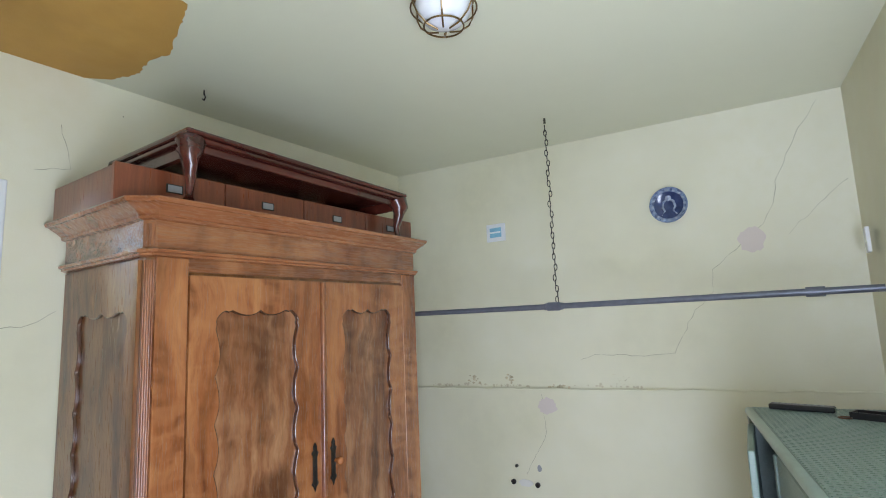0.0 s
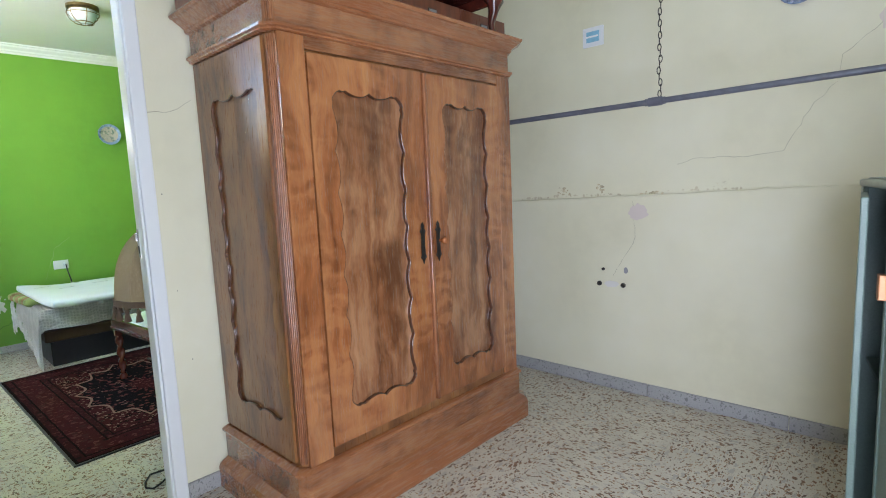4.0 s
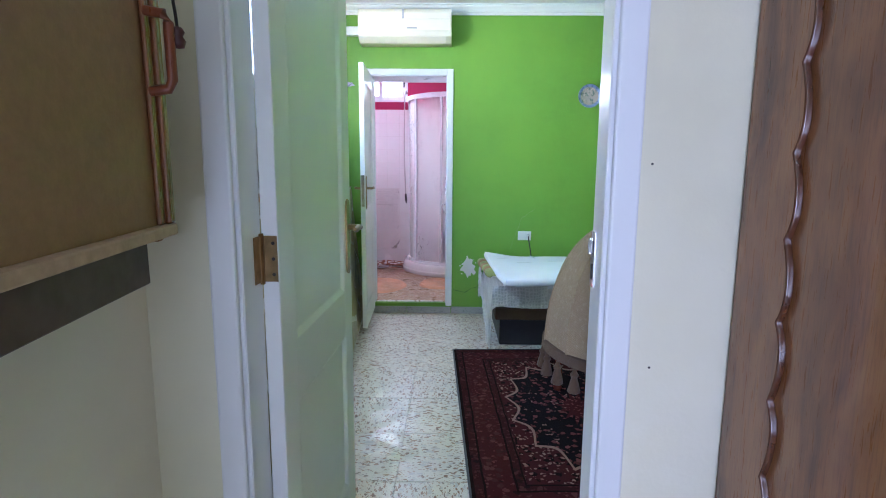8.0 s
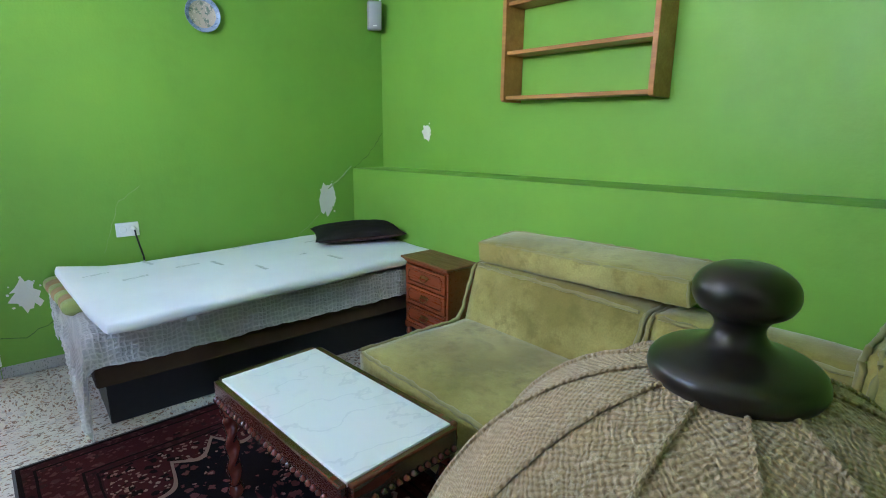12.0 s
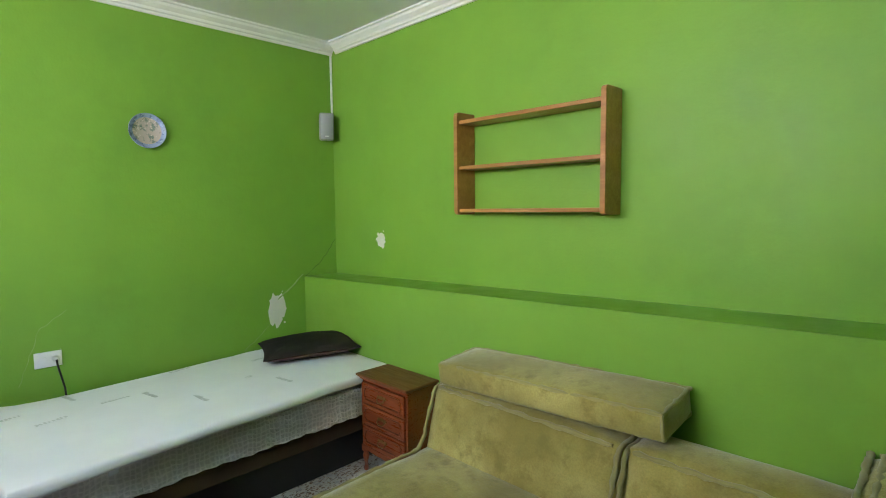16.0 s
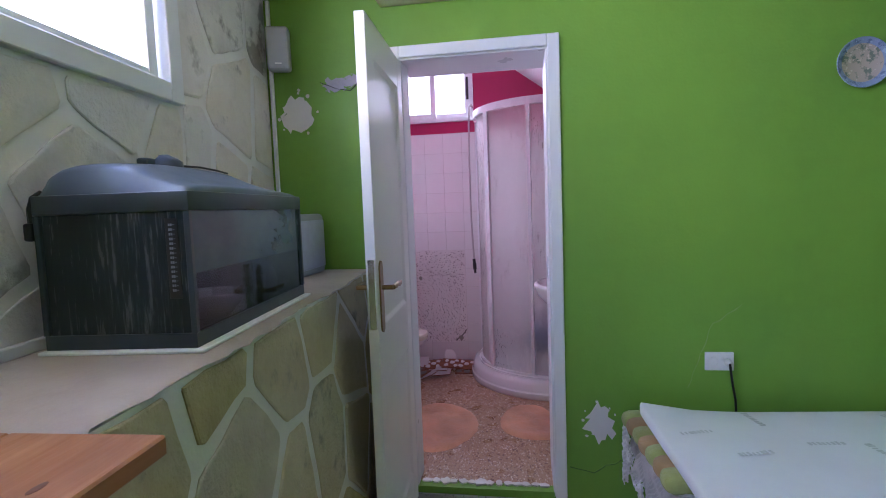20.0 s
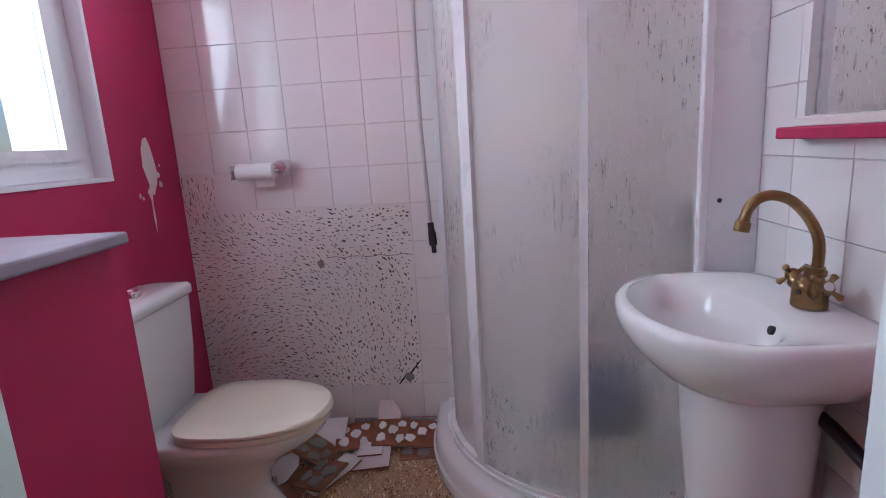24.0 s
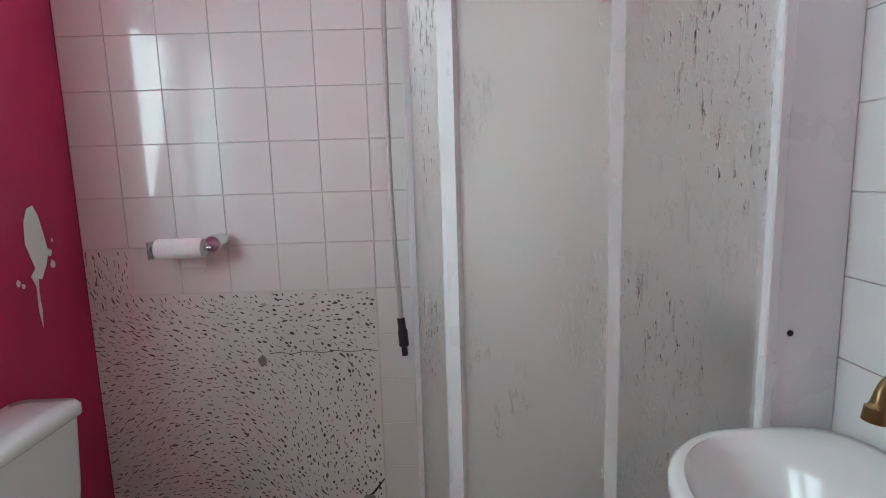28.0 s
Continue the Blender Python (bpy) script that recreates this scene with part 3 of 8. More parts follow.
for z in (0.25, 1.08, 1.8):
    h = part("hinge", box((-0.0025, -0.0165, z - 0.05), (-0.0003, 0.016, z + 0.05), 0.0005), BRASS, door1, "brass butt hinge")
    part("pin", tube([(-0.006, 0.0165, z - 0.055), (-0.006, 0.0165, z + 0.055)], 0.0055), BRASS, h, smooth=40)
    part("jamb_leaf", box((-0.042, 0.0165, z - 0.05), (-0.008, 0.0187, z + 0.05), 0.0005), BRASS, h)
    for k in (-0.034, 0.0, 0.034):
        part("screw", tube([(-0.0024, -0.008, z + k), (-0.0034, -0.008, z + k)], 0.004), IRON, h)
door1.matrix_basis = pose(-2.5, 0.485, 0.015, 0, 0, 178.5)

door2 = panel_door("door_2", 0.64, 2.02, DOORW, "open ivory panel door with brass lever, edge worn", [(0.16, 0.76), (0.95, 1.9)])
tagged(door2, category="door", kind="structure")
lever(door2, 0.585, 1.068, -1)
lever(door2, 0.585, 1.068, 1)
part("lock_face", box((0.6395, -0.011, 0.96), (0.6415, 0.011, 1.2), 0.0006), CHROME, door2, "dull steel lock face on the edge")
door2.matrix_basis = pose(-5.99, 0.166, 0.05, 0, 0, 2.9)


# ---- wardrobe ----
def scallops(y0, y1, z0, z1, n_side, n_top, depth, steps=10):
    """A bracketed outline: shallow arcs that meet in points along every side, with a small lobe at each corner."""
    out = []
    lobe, inset = 0.042, 0.014
    sides = (((y0, z0), (y1, z0), n_top, (0, 1), (1, 0)), ((y1, z0), (y1, z1), n_side, (-1, 0), (0, 1)), ((y1, z1), (y0, z1), n_top, (0, -1), (-1, 0)), ((y0, z1), (y0, z0), n_side, (1, 0), (0, -1)))
    for (a, b), (c, d), n, (ny, nz), (ty, tz) in sides:
        size = abs(c - a) + abs(d - b)
        edge = inset + lobe
        for i in range(n * steps):
            f = i / (n * steps)
            # the first and last two tenths of a pitch belong to the lobes
            k0 = 4 / (n * steps)
            if f < k0:
                g = f / k0
                along, o = inset + lobe * g, inset - 0.013 * math.sin(math.pi * g)
            elif f > 1 - k0:
                g = (1 - f) / k0
                along, o = size - inset - lobe * g, inset - 0.013 * math.sin(math.pi * g)
            else:
                g = (f - k0) / (1 - 2 * k0)
                along = edge + 0.004 + (size - 2 * edge - 0.008) * g
                ph = (g * n) % 1.0
                o = depth * (1 - abs(2 * ph - 1) ** 2.2) * (0.6 + 0.4 * ph if g < 0.5 else 1 - 0.4 * ph)
            out.append((a + ty * along + ny * o, b + tz * along + nz * o))
    return out


def pierced(outer, inner, t, n_side=7, n_top=2, steps=10, lip=0.0045):
    """A board in (u, v) with a scalloped hole, thickness t along w: its face, and the rounded cut edge of the hole."""
    u0, u1, v0, v1 = outer
    rim = []
    for (a, b), (c, d), n in (((u0, v0), (u1, v0), n_top), ((u1, v0), (u1, v1), n_side), ((u1, v1), (u0, v1), n_top), ((u0, v1), (u0, v0), n_side)):
        rim += [(a + (c - a) * i / (n * steps), b + (d - b) * i / (n * steps)) for i in range(n * steps)]
    n = len(rim)

    def spread(o):
        """The hole's outline moved outwards into the board."""
        out = []
        for i, (u, v) in enumerate(inner):
            (ua, va), (ub, vb) = inner[i - 1], inner[(i + 1) % n]
            du, dv = ub - ua, vb - va
            k = math.hypot(du, dv) or 1
            out.append((u + o * dv / k, v - o * du / k))
        return out

    def skin(rows):
        bm = bmesh.new()
        loops = [[bm.verts.new((u, v, w)) for u, v in some] for some, w in rows]
        for a, b in zip(loops, loops[1:]):
            for i in range(n):
                bm.faces.new((a[i], a[(i + 1) % n], b[(i + 1) % n], b[i]))
        bmesh.ops.recalc_face_normals(bm, faces=bm.faces)
        return bm

    return skin([(rim, 0), (rim, t), (spread(lip), t)]), skin([(spread(lip), t), (spread(lip * 0.35), t - lip * 0.3), (inner, t - lip), (inner, 0)])


TO_FRONT = Matrix(((0, 0, 1, 0), (1, 0, 0, 0), (0, 1, 0, 0), (0, 0, 0, 1)))   # (u, v, w) to (w, u, v)
TO_SIDE = Matrix(((1, 0, 0, 0), (0, 0, -1, 0), (0, 1, 0, 0), (0, 0, 0, 1)))   # (u, v, w) to (u, -w, v)


def canted(y0, y1, xb, xf, c, grow=0.0):
    """The plan of the wardrobe with cut front corners, grown outwards."""
    g = grow
    return [(xb, y0 - g), (xf - c + g * 0.4, y0 - g), (xf + g, y0 + c - g * 0.4), (xf + g, y1 - c + g * 0.4), (xf - c + g * 0.4, y1 + g), (xb, y1 + g)]


def ring_stack(layers, y0, y1, xb, xf, c):
    """Stacked slices (height, growth) of the canted plan: a moulding that runs round three sides."""
    bm = bmesh.new()
    rings = [[bm.verts.new((x, y, z)) for x, y in canted(y0, y1, xb, xf, c, g)] for z, g in layers]
    for a, b in zip(rings, rings[1:]):
        for i in range(6):
            bm.faces.new((a[i], a[(i + 1) % 6], b[(i + 1) % 6], b[i]))
    bm.faces.new(rings[0][::-1])
    bm.faces.new(rings[-1])
    bmesh.ops.recalc_face_normals(bm, faces=bm.faces)
    return bm


wd = thing("wardrobe", pose(-1.765, 2.1, 0), "large antique walnut wardrobe with scalloped carved doors", "wardrobe")
WY0, WY1, WXB, C = -0.685, 0.685, -0.625, 0.03
part("plinth", ring_stack([(0, 0.055), (0.09, 0.055), (0.106, 0.047), (0.118, 0.026), (0.125, 0.012)], WY0, WY1, WXB, 0, C), TRIMWOOD, wd, "moulded plinth")
part("base", ring_stack([(0.125, 0.012), (0.242, 0.012)], WY0, WY1, WXB, 0, C), WALNUT_H, wd)
part("base_moulding", ring_stack([(0.242, 0.012), (0.246, 0.024), (0.256, 0.026), (0.262, 0.016), (0.268, 0.0)], WY0, WY1, WXB, 0, C), TRIMWOOD, wd)
part("carcass", ring_stack([(0.268, -0.014), (1.822, -0.014)], WY0, WY1, WXB, 0, C), REDWALNUT, wd)
part("architrave", ring_stack([(1.822, 0.0), (1.826, 0.012), (1.832, 0.012), (1.836, 0.02), (1.845, 0.021), (1.85, 0.006)], WY0, WY1, WXB, 0, C), TRIMWOOD, wd)
part("frieze", ring_stack([(1.85, 0.0), (1.938, 0.0)], WY0, WY1, WXB, 0, C), WALNUT_H, wd)
part("cornice", ring_stack([(1.938, 0.0), (1.942, 0.014), (1.95, 0.02), (1.953, 0.016), (1.958, 0.022), (1.967, 0.033), (1.979, 0.052), (1.985, 0.06), (1.987, 0.068), (1.997, 0.074), (2.002, 0.072), (2.004, 0.064)], WY0, WY1, WXB, 0, C), TRIMWOOD, wd, "stepped cherry cornice")
for sy in (-1, 1):
    part("stile", box((-0.013, min(sy * 0.552, sy * 0.656), 0.268), (0.003, max(sy * 0.552, sy * 0.656), 1.822), 0.002), WALNUT, wd)
    # reeded pilaster on the cut corner, in three heights, each between thin fillets
    for z0, z1 in ((0.138, 0.23), (0.285, 1.812), (1.86, 1.928)):
        for k, r in ((-2, 0.0024), (-1, 0.004), (0, 0.0044), (1, 0.004), (2, 0.0024)):
            cy, cx = sy * (0.6695 + k * 0.0048), -0.0164 - k * 0.0048
            part("reed", tube([(cx, cy, z0), (cx, cy, z1)], r, 8), TRIMWOOD_Z, wd, "rounded reed of the corner pilaster", smooth=50)
part("top_rail", box((-0.013, -0.551, 1.779), (0.0, 0.551, 1.822), 0.001), WALNUT_H, wd)
part("bottom_rail", box((-0.013, -0.551, 0.268), (-0.004, 0.551, 0.303), 0.001), REDWALNUT, wd)
for y0, y1, pin, knob in ((-0.549, 0.011, (-0.452, -0.104), -0.03), (0.034, 0.549, (0.138, 0.452), 0.067)):
    d = part("door", box((-0.0138, y0, 0.307), (-0.0105, y1, 1.768)), WALNUT_P, wd)
    inner = scallops(pin[0], pin[1], 0.43, 1.648, 7, 2, 0.021, 16)
    face, cut = pierced((y0 + 0.001, y1 - 0.001, 0.308, 1.767), inner, 0.0165, 7, 2, 16, 0.004)
    part("door_face", moved(face, TO_FRONT @ Matrix.Translation((0, 0, -0.0104))), WALNUT, d)
    part("carving", moved(cut, TO_FRONT @ Matrix.Translation((0, 0, -0.0104))), CARVED, d, "glossy cut edge coloured dark for shade, round the sunk panel", smooth=70)
    plate = [(0.011, -0.05), (0.011, 0.045), (0.018, 0.056), (0.008, 0.066), (0.01, 0.08), (0, 0.095), (-0.01, 0.08), (-0.008, 0.066), (-0.018, 0.056), (-0.011, 0.045), (-0.011, -0.05), (-0.018, -0.06), (-0.008, -0.07), (0, -0.09), (0.008, -0.07), (0.018, -0.06)]
    e = part("escutcheon", prism([(knob + a, 1.035 + b) for a, b in plate], 0.0117, 0.0145, "x"), IRON, d, "dark iron keyhole plate")
    part("rim", tube([(0.0147, knob + a * 0.82, 1.035 + b * 0.9) for a, b in plate], 0.0013, 5, closed=True), IRON, e, smooth=60)
    part("keyhole", tube([(0.0142, knob, 1.043), (0.0157, knob, 1.043)], 0.0045), BLACK, e)
    if y0 > 0:
        part("knob", moved(lathe([(0.007, 0), (0.008, 0.012), (0.014, 0.02), (0.0165, 0.03), (0.013, 0.039), (0, 0.042)], 16), pose(0.0145, knob + 0.01, 1.04, 0, 90)), plain("orange_turned_wood", (0.4, 0.13, 0.035), 0.25, 0, 0.15, 20, 0.0, 0.5), d, "turned orange wooden key knob", smooth=60)
part("meeting_bead", box((-0.013, 0.0115, 0.309), (0.021, 0.0335, 1.766), 0.008, 3), TRIMWOOD_Z, wd, "raised cherry bead between the doors", smooth=50)
inner = scallops(-0.49, -0.118, 0.42, 1.655, 8, 2, 0.021, 14)
face, cut = pierced((-0.62, -0.06, 0.278, 1.815), inner, 0.011, 8, 2, 14, 0.003)
side = part("side_panel", moved(face, Matrix.Translation((0, -0.6722, 0)) @ TO_SIDE), REDWALNUT, wd)
part("carving", moved(cut, Matrix.Translation((0, -0.6722, 0)) @ TO_SIDE), CARVED, side, "glossy cut edge coloured dark for shade, round the sunk panel", smooth=70)

# on the wardrobe: drawer boxes and an upturned low table
for i, (y0, y1) in enumerate(((1.345, 1.726), (1.73, 2.099), (2.103, 2.485), (2.489, 2.85))):
    d = thing("drawer_box", pose(-2.08, (y0 + y1) / 2, 2.0045), "reddish wooden drawer stored on the wardrobe top", "drawer", "drawers on the wardrobe")
    w = (y1 - y0) / 2
    part("front", box((0.215, -w, 0), (0.235, w, 0.125), 0.003), REDWOOD, d)
    part("body", boxes(((-0.25, -w + 0.004, 0.001), (0.214, -w + 0.018, 0.118)), ((-0.25, w - 0.018, 0.001), (0.214, w - 0.004, 0.118)), ((-0.25, -w + 0.019, 0.001), (-0.236, w - 0.019, 0.118)), ((-0.235, -w + 0.019, 0.002), (0.213, w - 0.019, 0.01))), REDWOOD, d)
    h = part("label_holder", box((0.2352, -0.03, 0.05), (0.239, 0.03, 0.082), 0.002), IRON, d, "small metal label frame")
    part("card", box((0.2385, -0.024, 0.054), (0.2393, 0.024, 0.078)), GREYP, h)
tb = thing("low_table", pose(-2.02, 2.085, 2.1315, -1.2), "dark mahogany low table with cabriole legs stored on top", "table")
part("top", box((-0.28, -0.58, 0.096), (0.3, 0.58, 0.116), 0.008, 2), MAHOGANY, tb)
part("edge_moulding", box((-0.27, -0.57, 0.078), (0.29, 0.57, 0.0958), 0.006, 2), MAHOGANY, tb)
for y in (-0.54, 0.54):
    part("apron", box((-0.23, y - 0.01, 0.03), (0.25, y + 0.01, 0.0775), 0.002), MAHOGANY, tb)
part("apron", box((0.245, -0.5, 0.05), (0.265, 0.5, 0.0775), 0.002), MAHOGANY, tb)
for x in (-0.24, 0.26):
    for sy in (-1, 1):
        leg = [(x, sy * 0.545, 0.078), (x + 0.012, sy * 0.555, 0.04), (x + 0.004, sy * 0.548, 0.0), (x - 0.002, sy * 0.54, -0.06), (x + 0.004, sy * 0.545, -0.11), (x + 0.012, sy * 0.55, -0.126)][: 3 if x < 0 else 6]
        part("leg", tube(leg, [0.05, 0.042, 0.026, 0.016, 0.013, 0.018][: len(leg)], 10), MAHOGANY, tb, smooth=60)


# ---- bedroom materials ----
def rug_material():
    k = Nodes("persian_rug")
    sx, sy, _ = (k.n("SeparateXYZ", i, i0=k.co) for i in range(3))
    ax, ay = k.math("ABSOLUTE", sx), k.math("ABSOLUTE", sy)
    edge = k.math("MINIMUM", k.math("SUBTRACT", 0.935, ax), k.math("SUBTRACT", 0.64, ay))
    wob = k.math("MULTIPLY", k.math("SUBTRACT", k.noise(9, 2), 0.5), 0.012)
    edge = k.math("ADD", edge, wob)

    def flowers(scale, size, a):
        v = k.t.nodes.new("ShaderNodeTexVoronoi")
        bent = k.n("VectorMath", 0, {"operation": "ADD"}, i0=k.co, i1=k.n("VectorMath", 0, {"operation": "SCALE"}, i0=k.noise(38, 2, out=1), Scale=0.03))
        k.put(v.inputs["Vector"], bent)
        v.inputs["Scale"].default_value = scale
        cell = k.n("SeparateColor", 0, i0=v.outputs["Color"])
        petals = k.math("ADD", v.outputs["Distance"], k.math("MULTIPLY", k.noise(90, 2), 0.22))
        return k.math("MULTIPLY", k.math("LESS_THAN", petals, size), k.math("GREATER_THAN", cell, a)), cell

    navy, wine, rose, tan, dark = (0.0075, 0.0065, 0.008), (0.05, 0.012, 0.013), (0.19, 0.065, 0.055), (0.27, 0.17, 0.12), (0.011, 0.006, 0.006)
    f1, c1 = flowers(12, 0.5, 0.25)
    f2, c2 = flowers(26, 0.5, 0.3)
    f3, c3 = flowers(48, 0.46, 0.4)
    ang = k.math("ARCTAN2", k.math("MULTIPLY", sy, 1.6), sx)
    lobes = k.math("MULTIPLY", k.math("ABSOLUTE", k.math("SINE", k.math("MULTIPLY", ang, 7.0))), 0.16)
    rad = k.math("SQRT", k.math("ADD", k.math("POWER", k.math("DIVIDE", ax, 0.64), 2.0), k.math("POWER", k.math("DIVIDE", ay, 0.37), 2.0)))
    rad = k.math("ADD", rad, lobes)
    inner = k.mix(k.math("MULTIPLY", f2, 0.8), navy, k.mix(c2, wine, rose))
    inner = k.mix(k.math("MULTIPLY", f1, f3), inner, k.mix(c3, rose, tan))
    inner = k.mix(k.math("LESS_THAN", k.math("ADD", rad, k.math("MULTIPLY", f2, 0.05)), 0.34), inner, k.mix(f3, wine, rose))
    outer = k.mix(f3, k.mix(f2, wine, dark), k.mix(c3, rose, tan))
    outer = k.mix(k.math("MULTIPLY", k.math("MULTIPLY", k.math("LESS_THAN", rad, 1.22), f3), 0.4), outer, tan)
    field = k.mix(k.math("GREATER_THAN", rad, 1.02), inner, outer)
    field = k.mix(k.math("COMPARE", rad, 1.04, 0.02), field, tan)
    border = k.mix(k.math("MULTIPLY", f2, 0.8), wine, k.mix(c2, rose, navy))
    border = k.mix(k.math("MULTIPLY", f3, 0.55), border, k.mix(c3, dark, rose))
    bands = k.ramp(k.math("MULTIPLY", edge, 4.0), (0.0, 0.0), (0.06, 0.7), (0.2, 0.0), (0.24, 1.0), (0.74, 0.0), (0.78, 0.7), (0.9, 0.0), (0.93, 0.6), step=True)
    col = k.mix(k.math("LESS_THAN", edge, 0.24), field, k.mix(bands, dark, border))
    fib = k.noise(420, 2)
    col = k.mix(k.ramp(fib, (0.3, 0.4), (0.7, 0.0)), col, dark)
    k.set(Base_Color=col, Roughness=1.0, Specular_IOR_Level=0.03)
    return k.bump(fib, 0.5, 0.004).m


def cloth(name, colour, scale=300.0, rough=0.9, bump=0.4, vary=0.15, sheen=0.1, patch=4.0, second=None):
    k = Nodes(name)
    w = k.n("TexWave", 1, Vector=k.co, Scale=scale * 0.35, Distortion=0.6)
    f = k.noise(patch, 4)
    col = k.mix(k.ramp(f, (0.35, 0.0), (0.68, 1.0)), tuple(c * (1 - vary) for c in colour), second or tuple(min(1, c * (1 + vary)) for c in colour))
    k.set(Base_Color=col, Roughness=rough, Sheen_Weight=sheen, Specular_IOR_Level=0.2)
    return k.bump(k.math("ADD", w, k.noise(scale, 2)), bump, 0.0015).m


def linen(name):
    """Coarse woven lampshade cloth with slubs; threads run round the dome and down it."""
    k = Nodes(name)
    x, y, z = (k.n("SeparateXYZ", i, i0=k.co) for i in range(3))
    r = k.math("SQRT", k.math("ADD", k.math("MULTIPLY", x, x), k.math("MULTIPLY", y, y)))
    gore = 2 * math.pi / 12
    local = k.math("SUBTRACT", k.math("FLOORED_MODULO", k.math("ARCTAN2", y, x), gore), gore / 2)
    up = k.math("MULTIPLY", k.math("ARCTAN2", k.math("SUBTRACT", z, 0.9), r), 0.25)
    u = k.math("SINE", k.math("ADD", k.math("MULTIPLY", k.math("MULTIPLY", local, r), 1150.0), k.math("MULTIPLY", k.noise(60, 4, 0.65), 13.0)))
    v = k.math("SINE", k.math("ADD", k.math("MULTIPLY", up, 1250.0), k.math("MULTIPLY", k.noise(55, 4, 0.65), 15.0)))
    weave = k.math("MULTIPLY_ADD", k.math("MULTIPLY", u, v), 0.5, 0.5)
    slub = k.ramp(k.noise(150, 4, 0.6), (0.55, 0.0), (0.68, 1.0))
    col = k.mix(k.ramp(weave, (0.15, 0.0), (0.75, 1.0)), (0.31, 0.228, 0.13), (0.48, 0.37, 0.228))
    col = k.mix(k.math("MULTIPLY", slub, 0.6), col, (0.66, 0.56, 0.4))
    col = k.mix(k.ramp(k.noise(5, 3), (0.35, 0.25), (0.7, 0.0)), col, (0.33, 0.25, 0.15))
    k.set(Base_Color=col, Roughness=0.95, Specular_IOR_Level=0.1, Sheen_Weight=0.2)
    return k.bump(k.math("ADD", weave, k.math("MULTIPLY", slub, 0.7)), 0.7, 0.003).m


def marble(name):
    k = Nodes(name)
    vein = k.n("TexWave", 1, Vector=k.scaled(1, 0.6, 1, rot=(0, 0, 0.6)), Scale=2.6, Distortion=14.0, Detail=6.0, Detail_Scale=2.6)
    col = k.mix(k.ramp(vein, (0.0, 0.35), (0.05, 0.0)), (0.74, 0.75, 0.74), (0.5, 0.52, 0.54))
    col = k.mix(k.ramp(k.noise(14, 4), (0.58, 0.0), (0.72, 0.25)), col, (0.58, 0.59, 0.61))
    return k.set(Base_Color=col, Roughness=0.18).m


RUG = rug_material()
def velvet(name):
    k = Nodes(name)
    col = k.mix(k.ramp(k.noise(2.6, 4, 0.6), (0.35, 0.0), (0.65, 1.0)), (0.24, 0.2, 0.05), (0.46, 0.4, 0.13))
    col = k.mix(k.ramp(k.noise(11, 6, 0.7), (0.5, 0.0), (0.66, 0.65)), col, (0.17, 0.14, 0.034))
    col = k.mix(k.ramp(k.noise(150, 3), (0.35, 0.3), (0.65, 0.0)), col, (0.17, 0.14, 0.04))
    k.set(Base_Color=col, Roughness=0.8, Sheen_Weight=0.5, Sheen_Roughness=0.4, Specular_IOR_Level=0.15)
    return k.bump(k.math("ADD", k.noise(220, 3), k.math("MULTIPLY", k.noise(20, 3), 1.5)), 0.3, 0.004).m


def waffle(name, colour):
    """Knitted cells with raised ribs; the shade in the hollows is put into the colour."""
    k = Nodes(name)
    x, y, z = (k.n("SeparateXYZ", i, i0=k.co) for i in range(3))
    jit = k.math("MULTIPLY", k.noise(9, 4), 7.0)
    a = k.math("ABSOLUTE", k.math("SINE", k.math("ADD", k.math("MULTIPLY", y, 140.0), jit)))
    b = k.math("ABSOLUTE", k.math("SINE", k.math("ADD", k.math("MULTIPLY", k.math("SUBTRACT", x, z), 140.0), jit)))
    h = k.math("MAXIMUM", k.math("POWER", a, 4.0), k.math("POWER", b, 4.0))
    col = k.mix(h, tuple(c * 0.82 for c in colour), colour)
    k.set(Base_Color=col, Roughness=0.95, Specular_IOR_Level=0.1, Sheen_Weight=0.2)
    return k.bump(k.math("ADD", h, k.math("MULTIPLY", k.noise(300, 2), 0.4)), 0.7, 0.006).m


VELVET = velvet("olive_velvet")
PIPING = cloth("olive_piping", (0.29, 0.255, 0.1), 500, 0.8, 0.2, 0.15, 0.3)
LINEN = linen("beige_linen_shade")
FRINGE = cloth("brown_fringe", (0.11, 0.07, 0.045), 400, 0.95, 0.6)
FOAM = cloth("white_mattress_cover", (0.72, 0.75, 0.77), 700, 0.85, 0.1, 0.03)
PRINT = cloth("pale_grey_print", (0.52, 0.56, 0.56), 700, 0.85, 0.1, 0.05)
BLANKET = waffle("white_knit_blanket", (0.88, 0.865, 0.83))
BROWNF = cloth("brown_bed_fabric", (0.075, 0.045, 0.025), 500, 0.8, 0.2)
BEDBLK = plain("black_bed_board", (0.012, 0.012, 0.013), 0.4)
PILLOW = cloth("black_cushion_cloth", (0.013, 0.011, 0.01), 400, 0.9, 0.3, 0.15, 0.0)
PILLOW_E = cloth("maroon_cushion_edge", (0.06, 0.018, 0.016), 400, 0.85, 0.3)
THROW_G = cloth("green_striped_towel", (0.33, 0.38, 0.12), 260, 0.95, 0.6, 0.2, 0.2, 9.0)
THROW_B = cloth("brown_towel_stripe", (0.36, 0.24, 0.11), 260, 0.95, 0.6, 0.2)
MARBLE = marble("white_marble")

# ---- trims of the bedroom ----
prof = [(0.0, 0.0), (0.012, 0.0), (0.014, 0.015), (0.024, 0.02), (0.026, 0.034), (0.05, 0.052), (0.054, 0.066), (0.066, 0.07), (0.066, 0.08), (0.0, 0.08)]
crown = thing("cornice", pose(0, 0, 0), "white stepped plaster cornice", "cornice")
tagged(crown, kind="structure")
